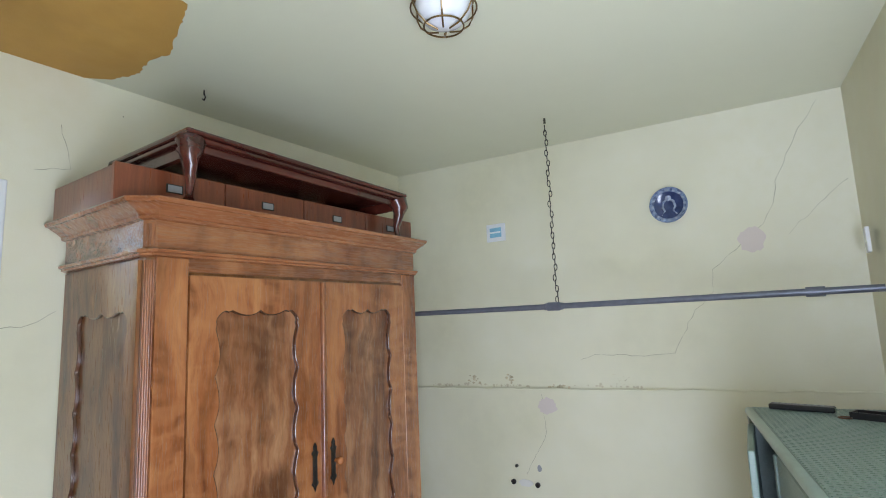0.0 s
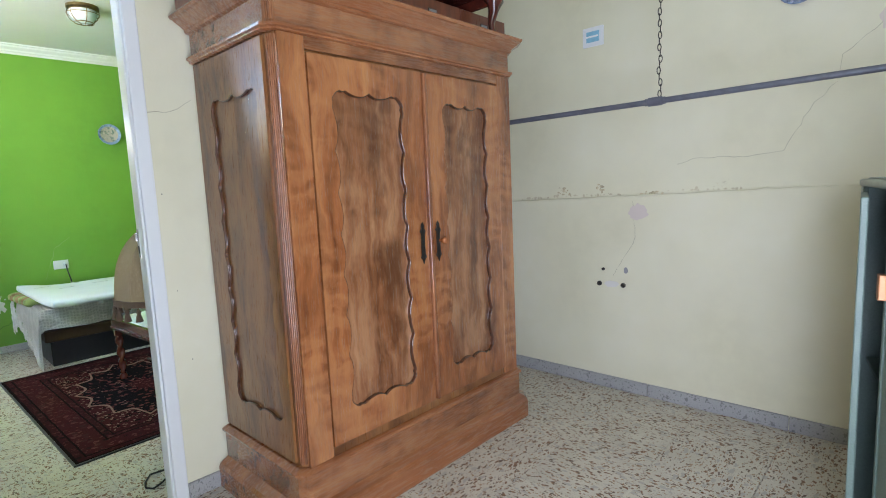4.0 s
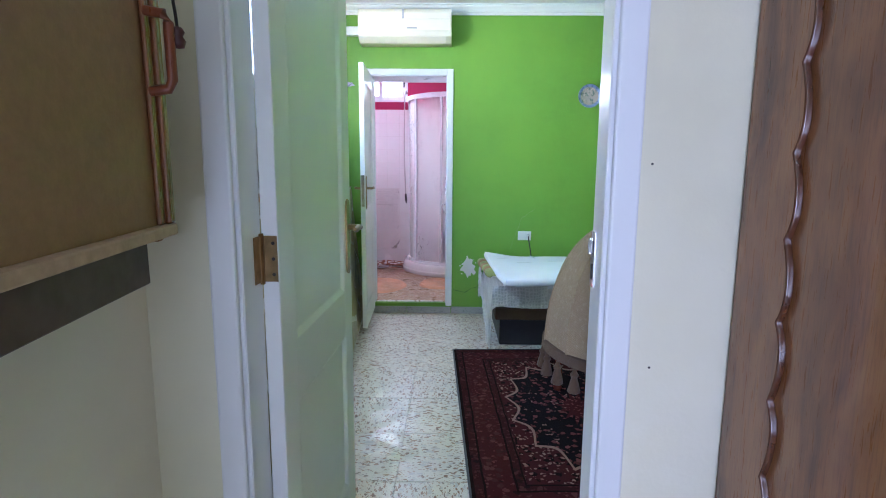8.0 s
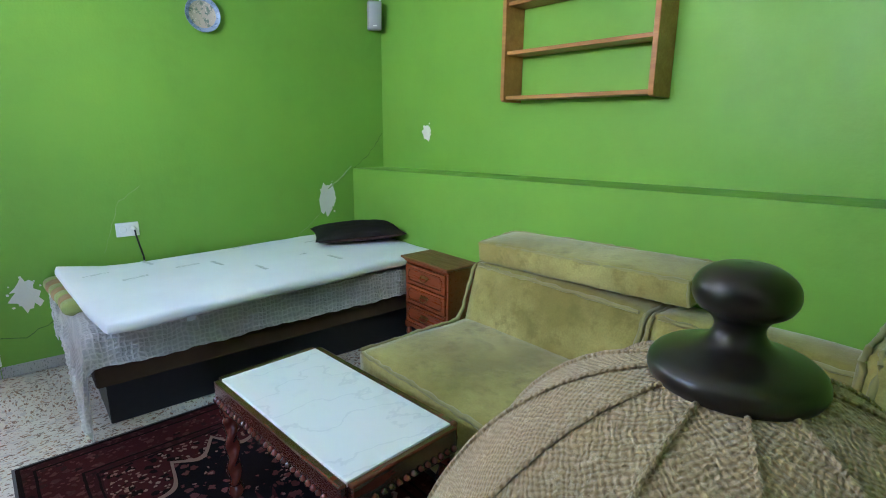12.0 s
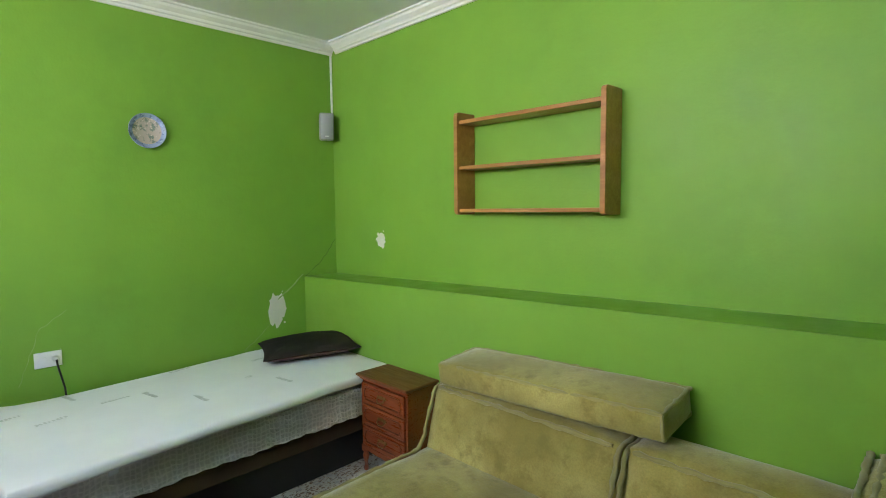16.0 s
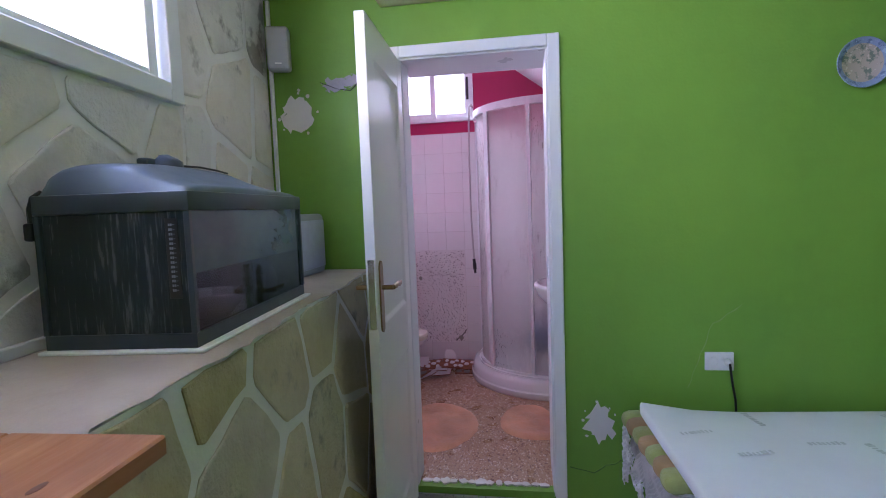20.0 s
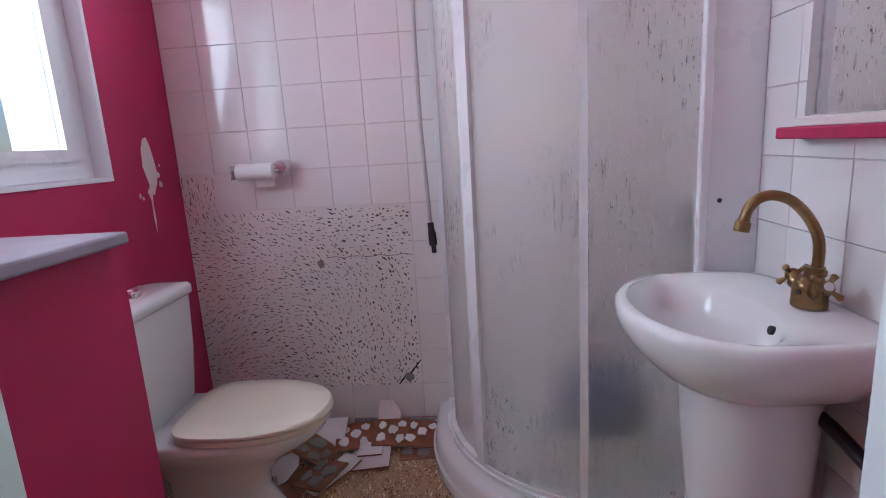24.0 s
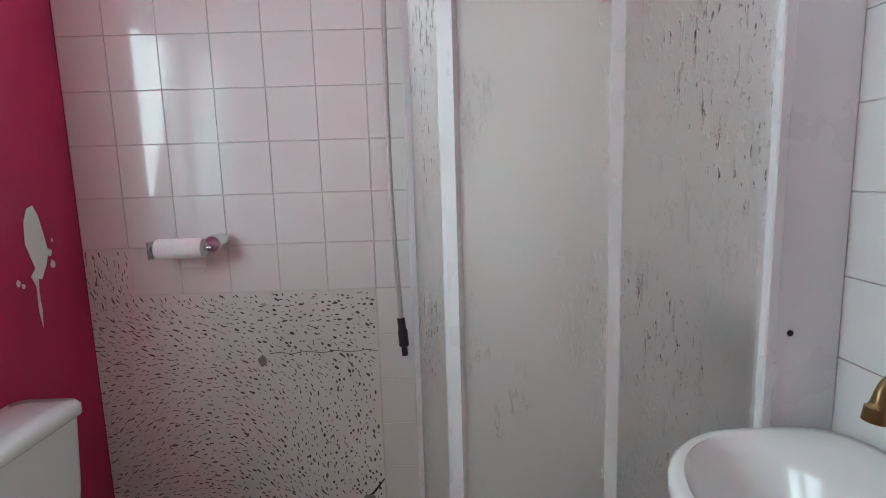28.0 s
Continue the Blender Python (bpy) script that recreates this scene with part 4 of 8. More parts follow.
part("cornice_green", prism([(XG + a, ZR - 0.081 + b) for a, b in prof], -0.55, YS, "y"), WHITE, crown)
part("cornice_sofa", prism([(YS - a, ZR - 0.081 + b) for a, b in prof], XG + 0.067, X1B - 0.013, "x"), WHITE, crown)
skirt = thing("baseboard", pose(0, 0, 0), "grey stone skirting strip", "skirting")
tagged(skirt, kind="structure")
for k, (lo, hi) in enumerate((((XG, 0.1, 0), (XG + 0.012, 0.47, 0.062)), ((XG, 0.474, 0), (XG + 0.012, 0.87, 0.06)), ((XG, 0.874, 0), (XG + 0.012, 3.0, 0.062)), ((X1 + 0.0, 1.226, 0), (X1 + 0.014, 1.6, 0.07)), ((X1 + 0.0, 1.604, 0), (X1 + 0.014, YK - 0.033, 0.07)), ((X1 + 0.015, YK - 0.032, 0), (-1.3, YK - 0.0185, 0.075)), ((-1.296, YK - 0.032, 0), (-0.6, YK - 0.0185, 0.075)), ((-0.596, YK - 0.032, 0), (XR, YK - 0.0185, 0.075)))):
    part("skirting_piece", box(lo, hi, 0.002), GREY_SKIRT, skirt)

# ---- rug ----
rg = bmesh.new()
nx, ny = 40, 28
grid = [[rg.verts.new((-0.935 + 1.87 * i / nx, -0.64 + 1.28 * j / ny, 0.009 + 0.0015 * noise.noise((i * 0.4, j * 0.4, 3)))) for j in range(ny + 1)] for i in range(nx + 1)]
for i in range(nx):
    for j in range(ny):
        rg.faces.new((grid[i][j], grid[i + 1][j], grid[i + 1][j + 1], grid[i][j + 1]))
rug = thing("persian_rug", pose(-4.09, 1.575, 0, 0, 0, 2.2), "dark red and navy persian rug with floral border", "rug")
part("woven_field", rg, RUG, rug)
part("selvedge", boxes(((-0.945, -0.65, 0.0), (0.945, -0.64, 0.009)), ((-0.945, 0.64, 0.0), (0.945, 0.65, 0.009)), ((-0.945, -0.64, 0.0), (-0.935, 0.64, 0.009)), ((0.935, -0.64, 0.0), (0.945, 0.64, 0.009))), BEDBLK, rug, "black bound edge")

# ---- coffee table ----
ct = thing("coffee_table", pose(-3.993, 1.716, 0.0105, 0, 0, 5.0), "carved dark wood coffee table with a white marble top", "table")
part("marble_top", box((-0.369, -0.184, 0.432), (0.369, 0.184, 0.45), 0.004, 2), MARBLE, ct, "white veined marble slab")
bead = mesh("bead", lathe([(0, -0.012), (0.008, -0.007), (0.011, 0), (0.008, 0.007), (0, 0.012)], 8), MAHOGANY, 60)
for s in (-1, 1):
    a = part("apron", box((-0.375, s * 0.197 - 0.012, 0.365), (0.375, s * 0.197 + 0.012, 0.448), 0.005, 2), MAHOGANY, ct)
    for i in range(29):
        piece("bead", bead, a, pose(-0.36 + i * 0.0257, s * 0.211, 0.385))
    a = part("apron", box((s * 0.382 - 0.012, -0.184, 0.365), (s * 0.382 + 0.012, 0.184, 0.448), 0.005, 2), MAHOGANY, ct)
    for i in range(14):
        piece("bead", bead, a, pose(s * 0.396, -0.17 + i * 0.0262, 0.385))
twist = lathe([(0.026, 0.0), (0.03, 0.02), (0.018, 0.04)] + [(0.022, 0.045 + 0.006 * i) for i in range(44)] + [(0.018, 0.312), (0.03, 0.325), (0.03, 0.364)], 16, flute=lambda a, z: 1 + (0.24 * math.sin(2 * a - z * 70) if 0.045 < z < 0.308 else 0))
leg_data = mesh("leg", twist, MAHOGANY, 60)
for x in (-0.355, 0.355):
    for y in (-0.175, 0.175):
        piece("leg", leg_data, ct, pose(x, y, 0.0))
part("stretcher", box((-0.355, -0.012, 0.075), (0.355, 0.012, 0.1), 0.006, 2), MAHOGANY, ct)

# ---- floor lamp with a cloth shade ----
lp = thing("floor_lamp", pose(-2.727, 1.351, 0), "lamp with a beige linen dome shade, tassels and black finial", "lamp")
gores = 12
dome = eased([(0.006, 1.17), (0.05, 1.163), (0.1, 1.14), (0.147, 1.098), (0.184, 1.04), (0.206, 0.982), (0.217, 0.93), (0.222, 0.88), (0.223, 0.845)], 3)
shade_bm = bmesh.new()
rings = []
for r, z in dome:
    rings.append([shade_bm.verts.new((r * (1 - 0.035 * abs(math.sin(gores * a / 2)) ** 0.6 + 0.02) * math.cos(a), r * (1 - 0.035 * abs(math.sin(gores * a / 2)) ** 0.6 + 0.02) * math.sin(a), z)) for a in (2 * math.pi * i / 144 for i in range(144))])
for a, b in zip(rings, rings[1:]):
    for i in range(144):
        shade_bm.faces.new((a[i], b[i], b[(i + 1) % 144], a[(i + 1) % 144]))
shade = part("shade", shade_bm, LINEN, lp, "beige woven linen dome in gores", smooth=30)
seams = bmesh.new()
for g in range(gores):
    a = 2 * math.pi * g / gores
    tube([(r * 1.022 * math.cos(a), r * 1.022 * math.sin(a), z + 0.001) for r, z in dome], 0.0018, 6, seams)
part("seam", seams, LINEN, shade, smooth=60)
part("fringe_band", lathe([(0.224, 0.848), (0.231, 0.846), (0.231, 0.822), (0.224, 0.82)], 72), FRINGE, shade, "dark brown braid", smooth=40)
tas = bmesh.new()
lathe([(0.004, 0.82), (0.006, 0.812), (0.011, 0.806), (0.007, 0.798), (0.01, 0.79), (0.016, 0.765), (0.013, 0.762), (0.0, 0.768)], 10, tas, (0, 0, 0))
tassel = mesh("tassel", tas, FRINGE, 60)
for g in range(gores * 2):
    a = 2 * math.pi * (g + 0.5) / (gores * 2)
    piece("tassel", tassel, shade, pose(0.228 * math.cos(a), 0.228 * math.sin(a), 0, 0, 0, math.degrees(a) + 17 * (g % 3)))
part("finial", lathe(eased([(0.046, 1.163), (0.0487, 1.17), (0.043, 1.1785), (0.021, 1.187), (0.0138, 1.196), (0.0165, 1.204), (0.0248, 1.21), (0.0282, 1.2185), (0.0253, 1.2278), (0.015, 1.2347), (0.0, 1.237)]), 40), plain("black_lacquer", (0.012, 0.009, 0.008), 0.3, 0, 0.1, 5, 0.0, 0.1), lp, "glossy black turned finial", smooth=70)
part("pole", lathe([(0.014, 0.4), (0.014, 0.75), (0.02, 0.78), (0.009, 0.8), (0.009, 1.158)], 14), MAHOGANY, lp, smooth=50)
part("base", lathe([(0.105, 0.0), (0.108, 0.02), (0.108, 0.3), (0.1, 0.33), (0.05, 0.36), (0.03, 0.4), (0.014, 0.41)], 28), plain("brown_ceramic", (0.07, 0.05, 0.04), 0.4, 0, 0.2, 8), lp, "dark brown drum base", smooth=50)
part("bulb_holder", lathe([(0.02, 0.9), (0.02, 0.95), (0.03, 0.98), (0.028, 1.01), (0.0, 1.03)], 14), PLASTICW, lp, smooth=50)
cord = [(-2.732, 1.24, 0.006), (-2.74, 1.18, 0.006), (-2.68, 1.14, 0.006), (-2.63, 1.13, 0.006), (-2.6, 1.15, 0.006), (-2.62, 1.19, 0.006), (-2.66, 1.235, 0.006)]
solid("lamp_cord", tube(cord, 0.0045, 6), BLACK, "black lamp cord curled on the terrazzo", "cable", smooth=60)


# ---- bed ----
def cushion(lo, hi, puff=0.012, r=0.03, cuts=10, seed=0, amp=0.004):
    """A soft box: rounded edges, swollen faces and slight wrinkles."""
    bm = bmesh.new()
    bmesh.ops.create_cube(bm, size=2)
    bmesh.ops.subdivide_edges(bm, edges=bm.edges, cuts=cuts, use_grid_fill=True)
    size = [(b - a) / 2 for a, b in zip(lo, hi)]
    mid = [(a + b) / 2 for a, b in zip(lo, hi)]
    for v in bm.verts:
        u = v.co.copy()
        p = Vector([u[i] * size[i] for i in range(3)])
        q = Vector([max(-size[i] + r, min(size[i] - r, p[i])) for i in range(3)])
        d = p - q
        if d.length > 1e-6:
            p = q + d.normalized() * r
        for i in range(3):
            if abs(u[i]) > 0.999:
                j, k = (i + 1) % 3, (i + 2) % 3
                p[i] += math.copysign(puff * (1 - u[j] ** 2) * (1 - u[k] ** 2), u[i])
        w = p + Vector(mid)
        p += amp * Vector((noise.noise(w * 5 + Vector((seed, 0, 0))), noise.noise(w * 5 + Vector((0, seed, 9))), noise.noise(w * 5 + Vector((7, 3, seed)))))
        v.co = p + Vector(mid)
    return bm


bed = thing("bed", pose(-5.53, 2.1, 0), "single divan bed with brown base and black plinth", "bed")
part("plinth", box((-0.4, -0.86, 0.0), (0.385, 0.86, 0.205), 0.004), BEDBLK, bed, "black recessed plinth board")
part("base", box((-0.44, -0.9, 0.206), (0.445, 0.89, 0.295), 0.012, 2), BROWNF, bed, "dark brown upholstered base")
part("mattress", cushion((-0.44, -0.9, 0.296), (0.44, 0.89, 0.458), 0.01, 0.03, 8), BLANKET, bed)
bl = bmesh.new()
nx, ny = 60, 110
gridb = []
for i in range(nx + 1):
    row = []
    for j in range(ny + 1):
        u, v = i / nx, j / ny
        y = -1.0 + 1.86 * v
        s = u * 1.11
        hang = max(0.0, s - 0.93)
        foot = max(0.0, -0.91 - y)
        x = -0.44 + min(s, 0.93) - 0.0
        z = 0.478 - hang * 0.9
        xx = x + 0.003 * math.sin(v * 60) * (1 if hang > 0 else 0)
        if foot > 0:
            z -= foot * (1.7 + 2.4 * u) - 0.03 * foot / 0.09 * noise.noise((u * 26, v * 5, 2.5))
            y = -0.925 - 0.3 * foot + 0.012 * math.sin(u * 34) * foot / 0.09
        ruff = 0.006 * math.sin(j * 1.25) * (0.4 + 0.6 * min(1, hang * 8)) + 0.003 * math.sin(i * 1.7)
        z += 0.01 * noise.noise((u * 9, v * 14, 0.5)) + (ruff if hang == 0 else 0)
        xx += ruff if hang > 0 else 0
        row.append(bl.verts.new((xx, y, z)))
    gridb.append(row)
for i in range(nx):
    for j in range(ny):
        bl.faces.new((gridb[i][j], gridb[i + 1][j], gridb[i + 1][j + 1], gridb[i][j + 1]))
bmesh.ops.solidify(bl, geom=bl.faces[:], thickness=0.008)
blanket = solid("blanket", bl, BLANKET, "white waffle-knit blanket spread on the bed", "blanket", smooth=70, m=pose(-5.53, 2.1, 0.0))
fr = bmesh.new()
rnd = random.Random(4)
for i in range(190):
    u = i / 190
    x, y = -0.44 + min(u * 1.11, 0.94) + rnd.uniform(-0.006, 0.006), -0.952 + rnd.uniform(-0.012, 0.008)
    z0 = 0.478 - 0.09 * (1.7 + 2.4 * u) + rnd.uniform(0.0, 0.03)
    long = rnd.uniform(0.03, 0.055) + (0.05 * rnd.random() if u > 0.78 else 0)
    tube([(x, y, z0), (x + rnd.uniform(-0.008, 0.008), y - 0.008, z0 - long * 0.5), (x + rnd.uniform(-0.014, 0.014), y + rnd.uniform(-0.006, 0.006), z0 - long)], [0.0045, 0.0045, 0.0018], 5, fr)
for i in range(80):
    z0 = rnd.uniform(0.2, 0.45)
    x, y = -0.44 + rnd.uniform(-0.004, 0.012), -0.95 + rnd.uniform(-0.02, 0.0)
    tube([(x, y, z0), (x - 0.012, y - 0.008, z0 - 0.02), (x - rnd.uniform(0.008, 0.02), y - rnd.uniform(0, 0.01), z0 - 0.05)], [0.005, 0.005, 0.002], 5, fr)
part("fringe", fr, BLANKET, blanket, "loose white fringe along the hem")
top = cushion((-0.44, -0.93, 0.493), (0.5, 0.9, 0.56), 0.008, 0.03, 16, 2, 0.006)
for v in top.verts:
    if v.co.y < -0.5 and v.co.x < 0.3:
        v.co.z += 0.05 * ((-0.5 - v.co.y) / 0.43) ** 2 * max(0.0, (0.3 - v.co.x) / 0.7)
tp = thing("mattress_topper", pose(-5.475, 2.12, 0.0, 0, 0, 5.5), "white foam mattress topper with faint grey print", "mattress")
part("cover", top, FOAM, tp, smooth=60)
rnd = random.Random(8)
for i in range(13):
    x, y, a = rnd.uniform(-0.35, 0.4), -0.8 + i * 0.135, rnd.choice((0, 8, 92, 100, 4))
    bars = bmesh.new()
    for j in range(8):
        box((-0.06 + j * 0.0155, -0.011, 0), (-0.06 + j * 0.0155 + rnd.uniform(0.006, 0.012), rnd.uniform(0.004, 0.012), 0.0015), bm=bars)
    zz = 0.5685 if y > -0.5 else 0.5685 + 0.05 * ((-0.5 - y) / 0.43) ** 2 * max(0.0, (0.3 - x) / 0.7)
    part("print", bars, PRINT, tp, m=pose(x, y, zz, 0, 0, a))
part("tag", box((0.47, -0.62, 0.475), (0.474, -0.585, 0.53), 0.001), FOAM, tp, "small white label loop")
th = thing("striped_towel", pose(-5.62, 1.19, 0.5, 0, 0, 4), "green and brown striped towel at the foot of the bed", "towel")
for i in range(7):
    part("stripe", cushion((-0.3 + i * 0.082, -0.06, -0.03), (-0.3 + (i + 1) * 0.082, 0.06, 0.03), 0.008, 0.018, 4, i, 0.006), (THROW_G, THROW_B)[i % 2], th, smooth=60)
def pillow_half(sign, n=22):
    """One side of a stuffed square cushion with pinched corners."""
    bm = bmesh.new()
    g = []
    for i in range(n + 1):
        row = []
        for j in range(n + 1):
            u, v = -1 + 2 * i / n, -1 + 2 * j / n
            draw = 1 - 0.07 * (1 - v * v) * u * u
            draw2 = 1 - 0.07 * (1 - u * u) * v * v
            h = ((1 - u * u) * (1 - v * v)) ** 0.42
            row.append(bm.verts.new((0.29 * u * draw, 0.225 * v * draw2, sign * (0.002 + (0.06 if sign > 0 else 0.042) * h + 0.008 * h * noise.noise((u * 2.5, v * 2.5, 3 * sign))))))
        g.append(row)
    for i in range(n):
        for j in range(n):
            bm.faces.new((g[i][j], g[i + 1][j], g[i + 1][j + 1], g[i][j + 1])[::sign])
    return bm


pw = thing("cushion", pose(-5.6, 2.79, 0.616, 0, -2, 68), "dark cushion lying on the mattress topper", "cushion")
part("upper_cover", pillow_half(1), PILLOW, pw, smooth=70)
part("lower_cover", pillow_half(-1), PILLOW_E, pw, "maroon underside", smooth=70)

# ---- bedside chest ----
REDSTAND = wood("red_stained_cherry", (0.16, 0.03, 0.009), (0.27, 0.058, 0.016), (0.34, 0.085, 0.026), "x", 1.2, 0.28, 0.5)
STANDTOP = wood("dark_worn_cherry_top", (0.11, 0.035, 0.014), (0.17, 0.058, 0.022), (0.22, 0.085, 0.034), "x", 1.0, 0.4, 0.1)
ns = thing("nightstand", pose(-4.85, 2.893, 0, 0, 0, 0), "small reddish bedside chest with three drawers", "nightstand")
part("top", box((-0.215, -0.127, 0.545), (0.215, 0.11, 0.561), 0.006, 3), STANDTOP, ns, "dark worn top")
part("top_moulding", box((-0.205, -0.118, 0.533), (0.205, 0.105, 0.5445), 0.004, 2), REDSTAND, ns)
part("body", boxes(((-0.195, -0.1, 0.14), (-0.18, 0.1, 0.5325)), ((0.18, -0.1, 0.14), (0.195, 0.1, 0.5325)), ((-0.1795, 0.088, 0.14), (0.1795, 0.1, 0.5325)), ((-0.1795, -0.098, 0.14), (0.1795, 0.087, 0.155)), ((-0.1795, -0.098, 0.52), (0.1795, 0.087, 0.5325))), REDSTAND, ns)
part("base_rail", prism([(-0.195, 0.15), (-0.195, 0.115), (-0.17, 0.112), (-0.14, 0.128), (0.0, 0.122), (0.14, 0.128), (0.17, 0.112), (0.195, 0.115), (0.195, 0.15)], -0.108, -0.1005, "y"), REDSTAND, ns, "shaped lower rail")
GROOVE = plain("dark_red_groove", (0.05, 0.011, 0.005), 0.5)
for i in range(3):
    z = 0.16 + i * 0.121
    d = part("drawer", box((-0.178, -0.113, z), (0.178, -0.0985, z + 0.113), 0.003, 2), REDSTAND, ns)
    a, b, c = 0.155, z + 0.018, z + 0.095
    edge = [(-a + 0.018, b), (a - 0.018, b), (a - 0.008, b + 0.006), (a - 0.01, b + 0.014), (a, b + 0.02), (a, c - 0.02), (a - 0.01, c - 0.014), (a - 0.008, c - 0.006), (a - 0.018, c), (-a + 0.018, c), (-a + 0.008, c - 0.006), (-a + 0.01, c - 0.014), (-a, c - 0.02), (-a, b + 0.02), (-a + 0.01, b + 0.014), (-a + 0.008, b + 0.006)]
    part("bead", tube([(x, -0.1135, q) for x, q in edge], 0.0045, 6, closed=True), REDSTAND, d, "raised bead with notched corners", smooth=60)
    part("groove", tube([(x * 0.965, -0.1128, z + 0.0565 + (q - z - 0.0565) * 0.86) for x, q in edge], 0.0022, 5, closed=True), GROOVE, d, smooth=60)
    h = part("handle", prism([(u, z + 0.062 + v) for u, v in [(-0.04, 0.0), (-0.03, 0.012), (-0.012, 0.009), (0, 0.016), (0.012, 0.009), (0.03, 0.012), (0.04, 0.0), (0.028, -0.008), (0, -0.006), (-0.028, -0.008)]], -0.1155, -0.1132, "y"), BRASS, d, "brass plate with a drop bail")
    part("bail", tube([(-0.03, -0.1165, z + 0.062), (-0.028, -0.126, z + 0.05), (-0.012, -0.13, z + 0.041), (0.012, -0.13, z + 0.041), (0.028, -0.126, z + 0.05), (0.03, -0.1165, z + 0.062)], 0.0032, 8), BRASS, h, smooth=60)
for x in (-0.18, 0.18):
    for y in (-0.09, 0.085):
        part("leg", lathe([(0.018, 0.14), (0.018, 0.112), (0.012, 0.106), (0.017, 0.092), (0.018, 0.08), (0.011, 0.05), (0.009, 0.03), (0.014, 0.016), (0.012, 0.0)], 14, centre=(x, y, 0.0)), REDSTAND, ns, "turned leg", smooth=50)

# ---- sofa ----
def piping(parent, pts, r=0.008, closed=False, seed=0):
    """A frayed welt along a seam."""
    rnd = random.Random(seed + len(pts))
    path = []
    ends = list(zip(pts, pts[1:] + pts[:1])) if closed else list(zip(pts, pts[1:]))
    for a, b in ends:
        n = max(1, int((Vector(b) - Vector(a)).length / 0.025))
        for i in range(n):
            path.append(Vector(a).lerp(Vector(b), i / n) + Vector([rnd.uniform(-0.003, 0.003) for _ in range(3)]))
    if not closed:
        path.append(Vector(pts[-1]))
    part("piping", tube(path, [r * rnd.uniform(0.75, 1.4) for _ in path], 7, closed=closed), PIPING, parent, smooth=60)



def sofa_unit(x0, x1, label, seed):
    s = thing("sofa_unit", pose(x0, 2.06, 0), label, "sofa", "modular sofa units")
    w = x1 - x0
    part("base", box((0.03, 0.05, 0.0), (w - 0.03, 0.86, 0.08), 0.01), BLACK, s)
    part("seat", cushion((0.0, 0.0, 0.081), (w, 0.66, 0.395), 0.018, 0.035, 12, seed, 0.006), VELVET, s, smooth=60)
    back = cushion((0.0, 0.0, 0.0), (w, 0.3, 0.406), 0.015, 0.035, 12, seed + 3, 0.006)
    for v in back.verts:
        v.co.y += 0.2 * (v.co.z / 0.406) * (1 - v.co.y / 0.3) * 0.5
    part("backrest", moved(back, Matrix.Translation((0, 0.58, 0.26))), VELVET, s, smooth=60)
    piping(s, [(0.03, 0.672, 0.655), (w - 0.03, 0.672, 0.655)], 0.008)
    piping(s, [(0.03, 0.008, 0.385), (w - 0.03, 0.008, 0.385)], 0.008)
    for x in (0.008, w - 0.008):
        piping(s, [(x, 0.02, 0.383), (x, 0.57, 0.392), (x, 0.6, 0.45), (x, 0.675, 0.647), (x, 0.84, 0.658)], 0.008)
    return s


sofa_unit(-4.4, -3.49, "olive velvet armless sofa unit with a bolster on its back", 1)
sofa_unit(-3.48, -2.66, "olive velvet armless sofa unit beside the lamp", 5)
bol = thing("bolster", pose(-4.365, 2.735, 0.668, 5, -2.3), "flat olive velvet bolster lying on the sofa back", "cushion")
part("cover", cushion((0, 0, 0), (1.015, 0.27, 0.106), 0.008, 0.016, 10, 9, 0.004), VELVET, bol, smooth=60)
for z in (0.01, 0.098):
    piping(bol, [(0.01, 0.008, z), (1.01, 0.008, z), (1.01, 0.262, z), (0.01, 0.262, z)], 0.0065, True, int(z * 1000))
for x, y in ((1.013, 0.008), (0.008, 0.008)):
    piping(bol, [(x, y, 0.012), (x, y, 0.096)], 0.0065)
arm = thing("sofa_back_cushion", pose(-2.875, 2.62, 0.4), "olive velvet back cushion standing at the sofa end", "cushion")
part("cover", cushion((0, 0.05, 0), (0.37, 0.4, 0.35), 0.012, 0.03, 10, 12, 0.006), VELVET, arm, smooth=60)
for x in (0.012, 0.045):
    piping(arm, [(x, 0.05, 0.0), (x, 0.047, 0.18), (x, 0.052, 0.325), (x, 0.07, 0.348), (x, 0.38, 0.352)], 0.009, seed=int(x * 900))
piping(arm, [(0.03, 0.39, 0.348), (0.35, 0.39, 0.348)], 0.009)

# ---- wall shelf ----
sh = thing("wall_shelf", pose(-4.2, YS, 1.437), "three-tier teak wall shelf, empty", "shelf")
for x in (-0.443, 0.405):
    part("side", prism([(-0.145, 0.02), (-0.14, 0.006), (-0.127, 0.0), (-0.001, 0.0), (-0.001, 0.541), (-0.127, 0.541), (-0.14, 0.535), (-0.145, 0.521)], x, x + 0.025, "x", 0.002), TEAK, sh)
for z in (0.012, 0.238, 0.478):
    part("board", box((-0.417, -0.13, z), (0.404, -0.002, z + 0.019), 0.003, 2), TEAK, sh)


# ---- things on the green wall ----
ac = thing("air_conditioner", pose(XG, 0.48, 2.322), "cream wall-mounted air conditioner indoor unit", "air conditioner")
part("body", prism([(0.0, 0.0), (0.12, 0.0), (0.19, 0.045), (0.2, 0.08), (0.2, 0.225), (0.185, 0.255), (0.0, 0.255)], -0.38, 0.38, "y", 0.006, 2), ACW, ac, smooth=40)
part("front_panel", box((0.2005, -0.372, 0.085), (0.206, 0.372, 0.17), 0.002), ACW, ac)
part("intake_grille", box((0.2005, -0.372, 0.176), (0.2045, 0.372, 0.222), 0.001), ACW, ac)
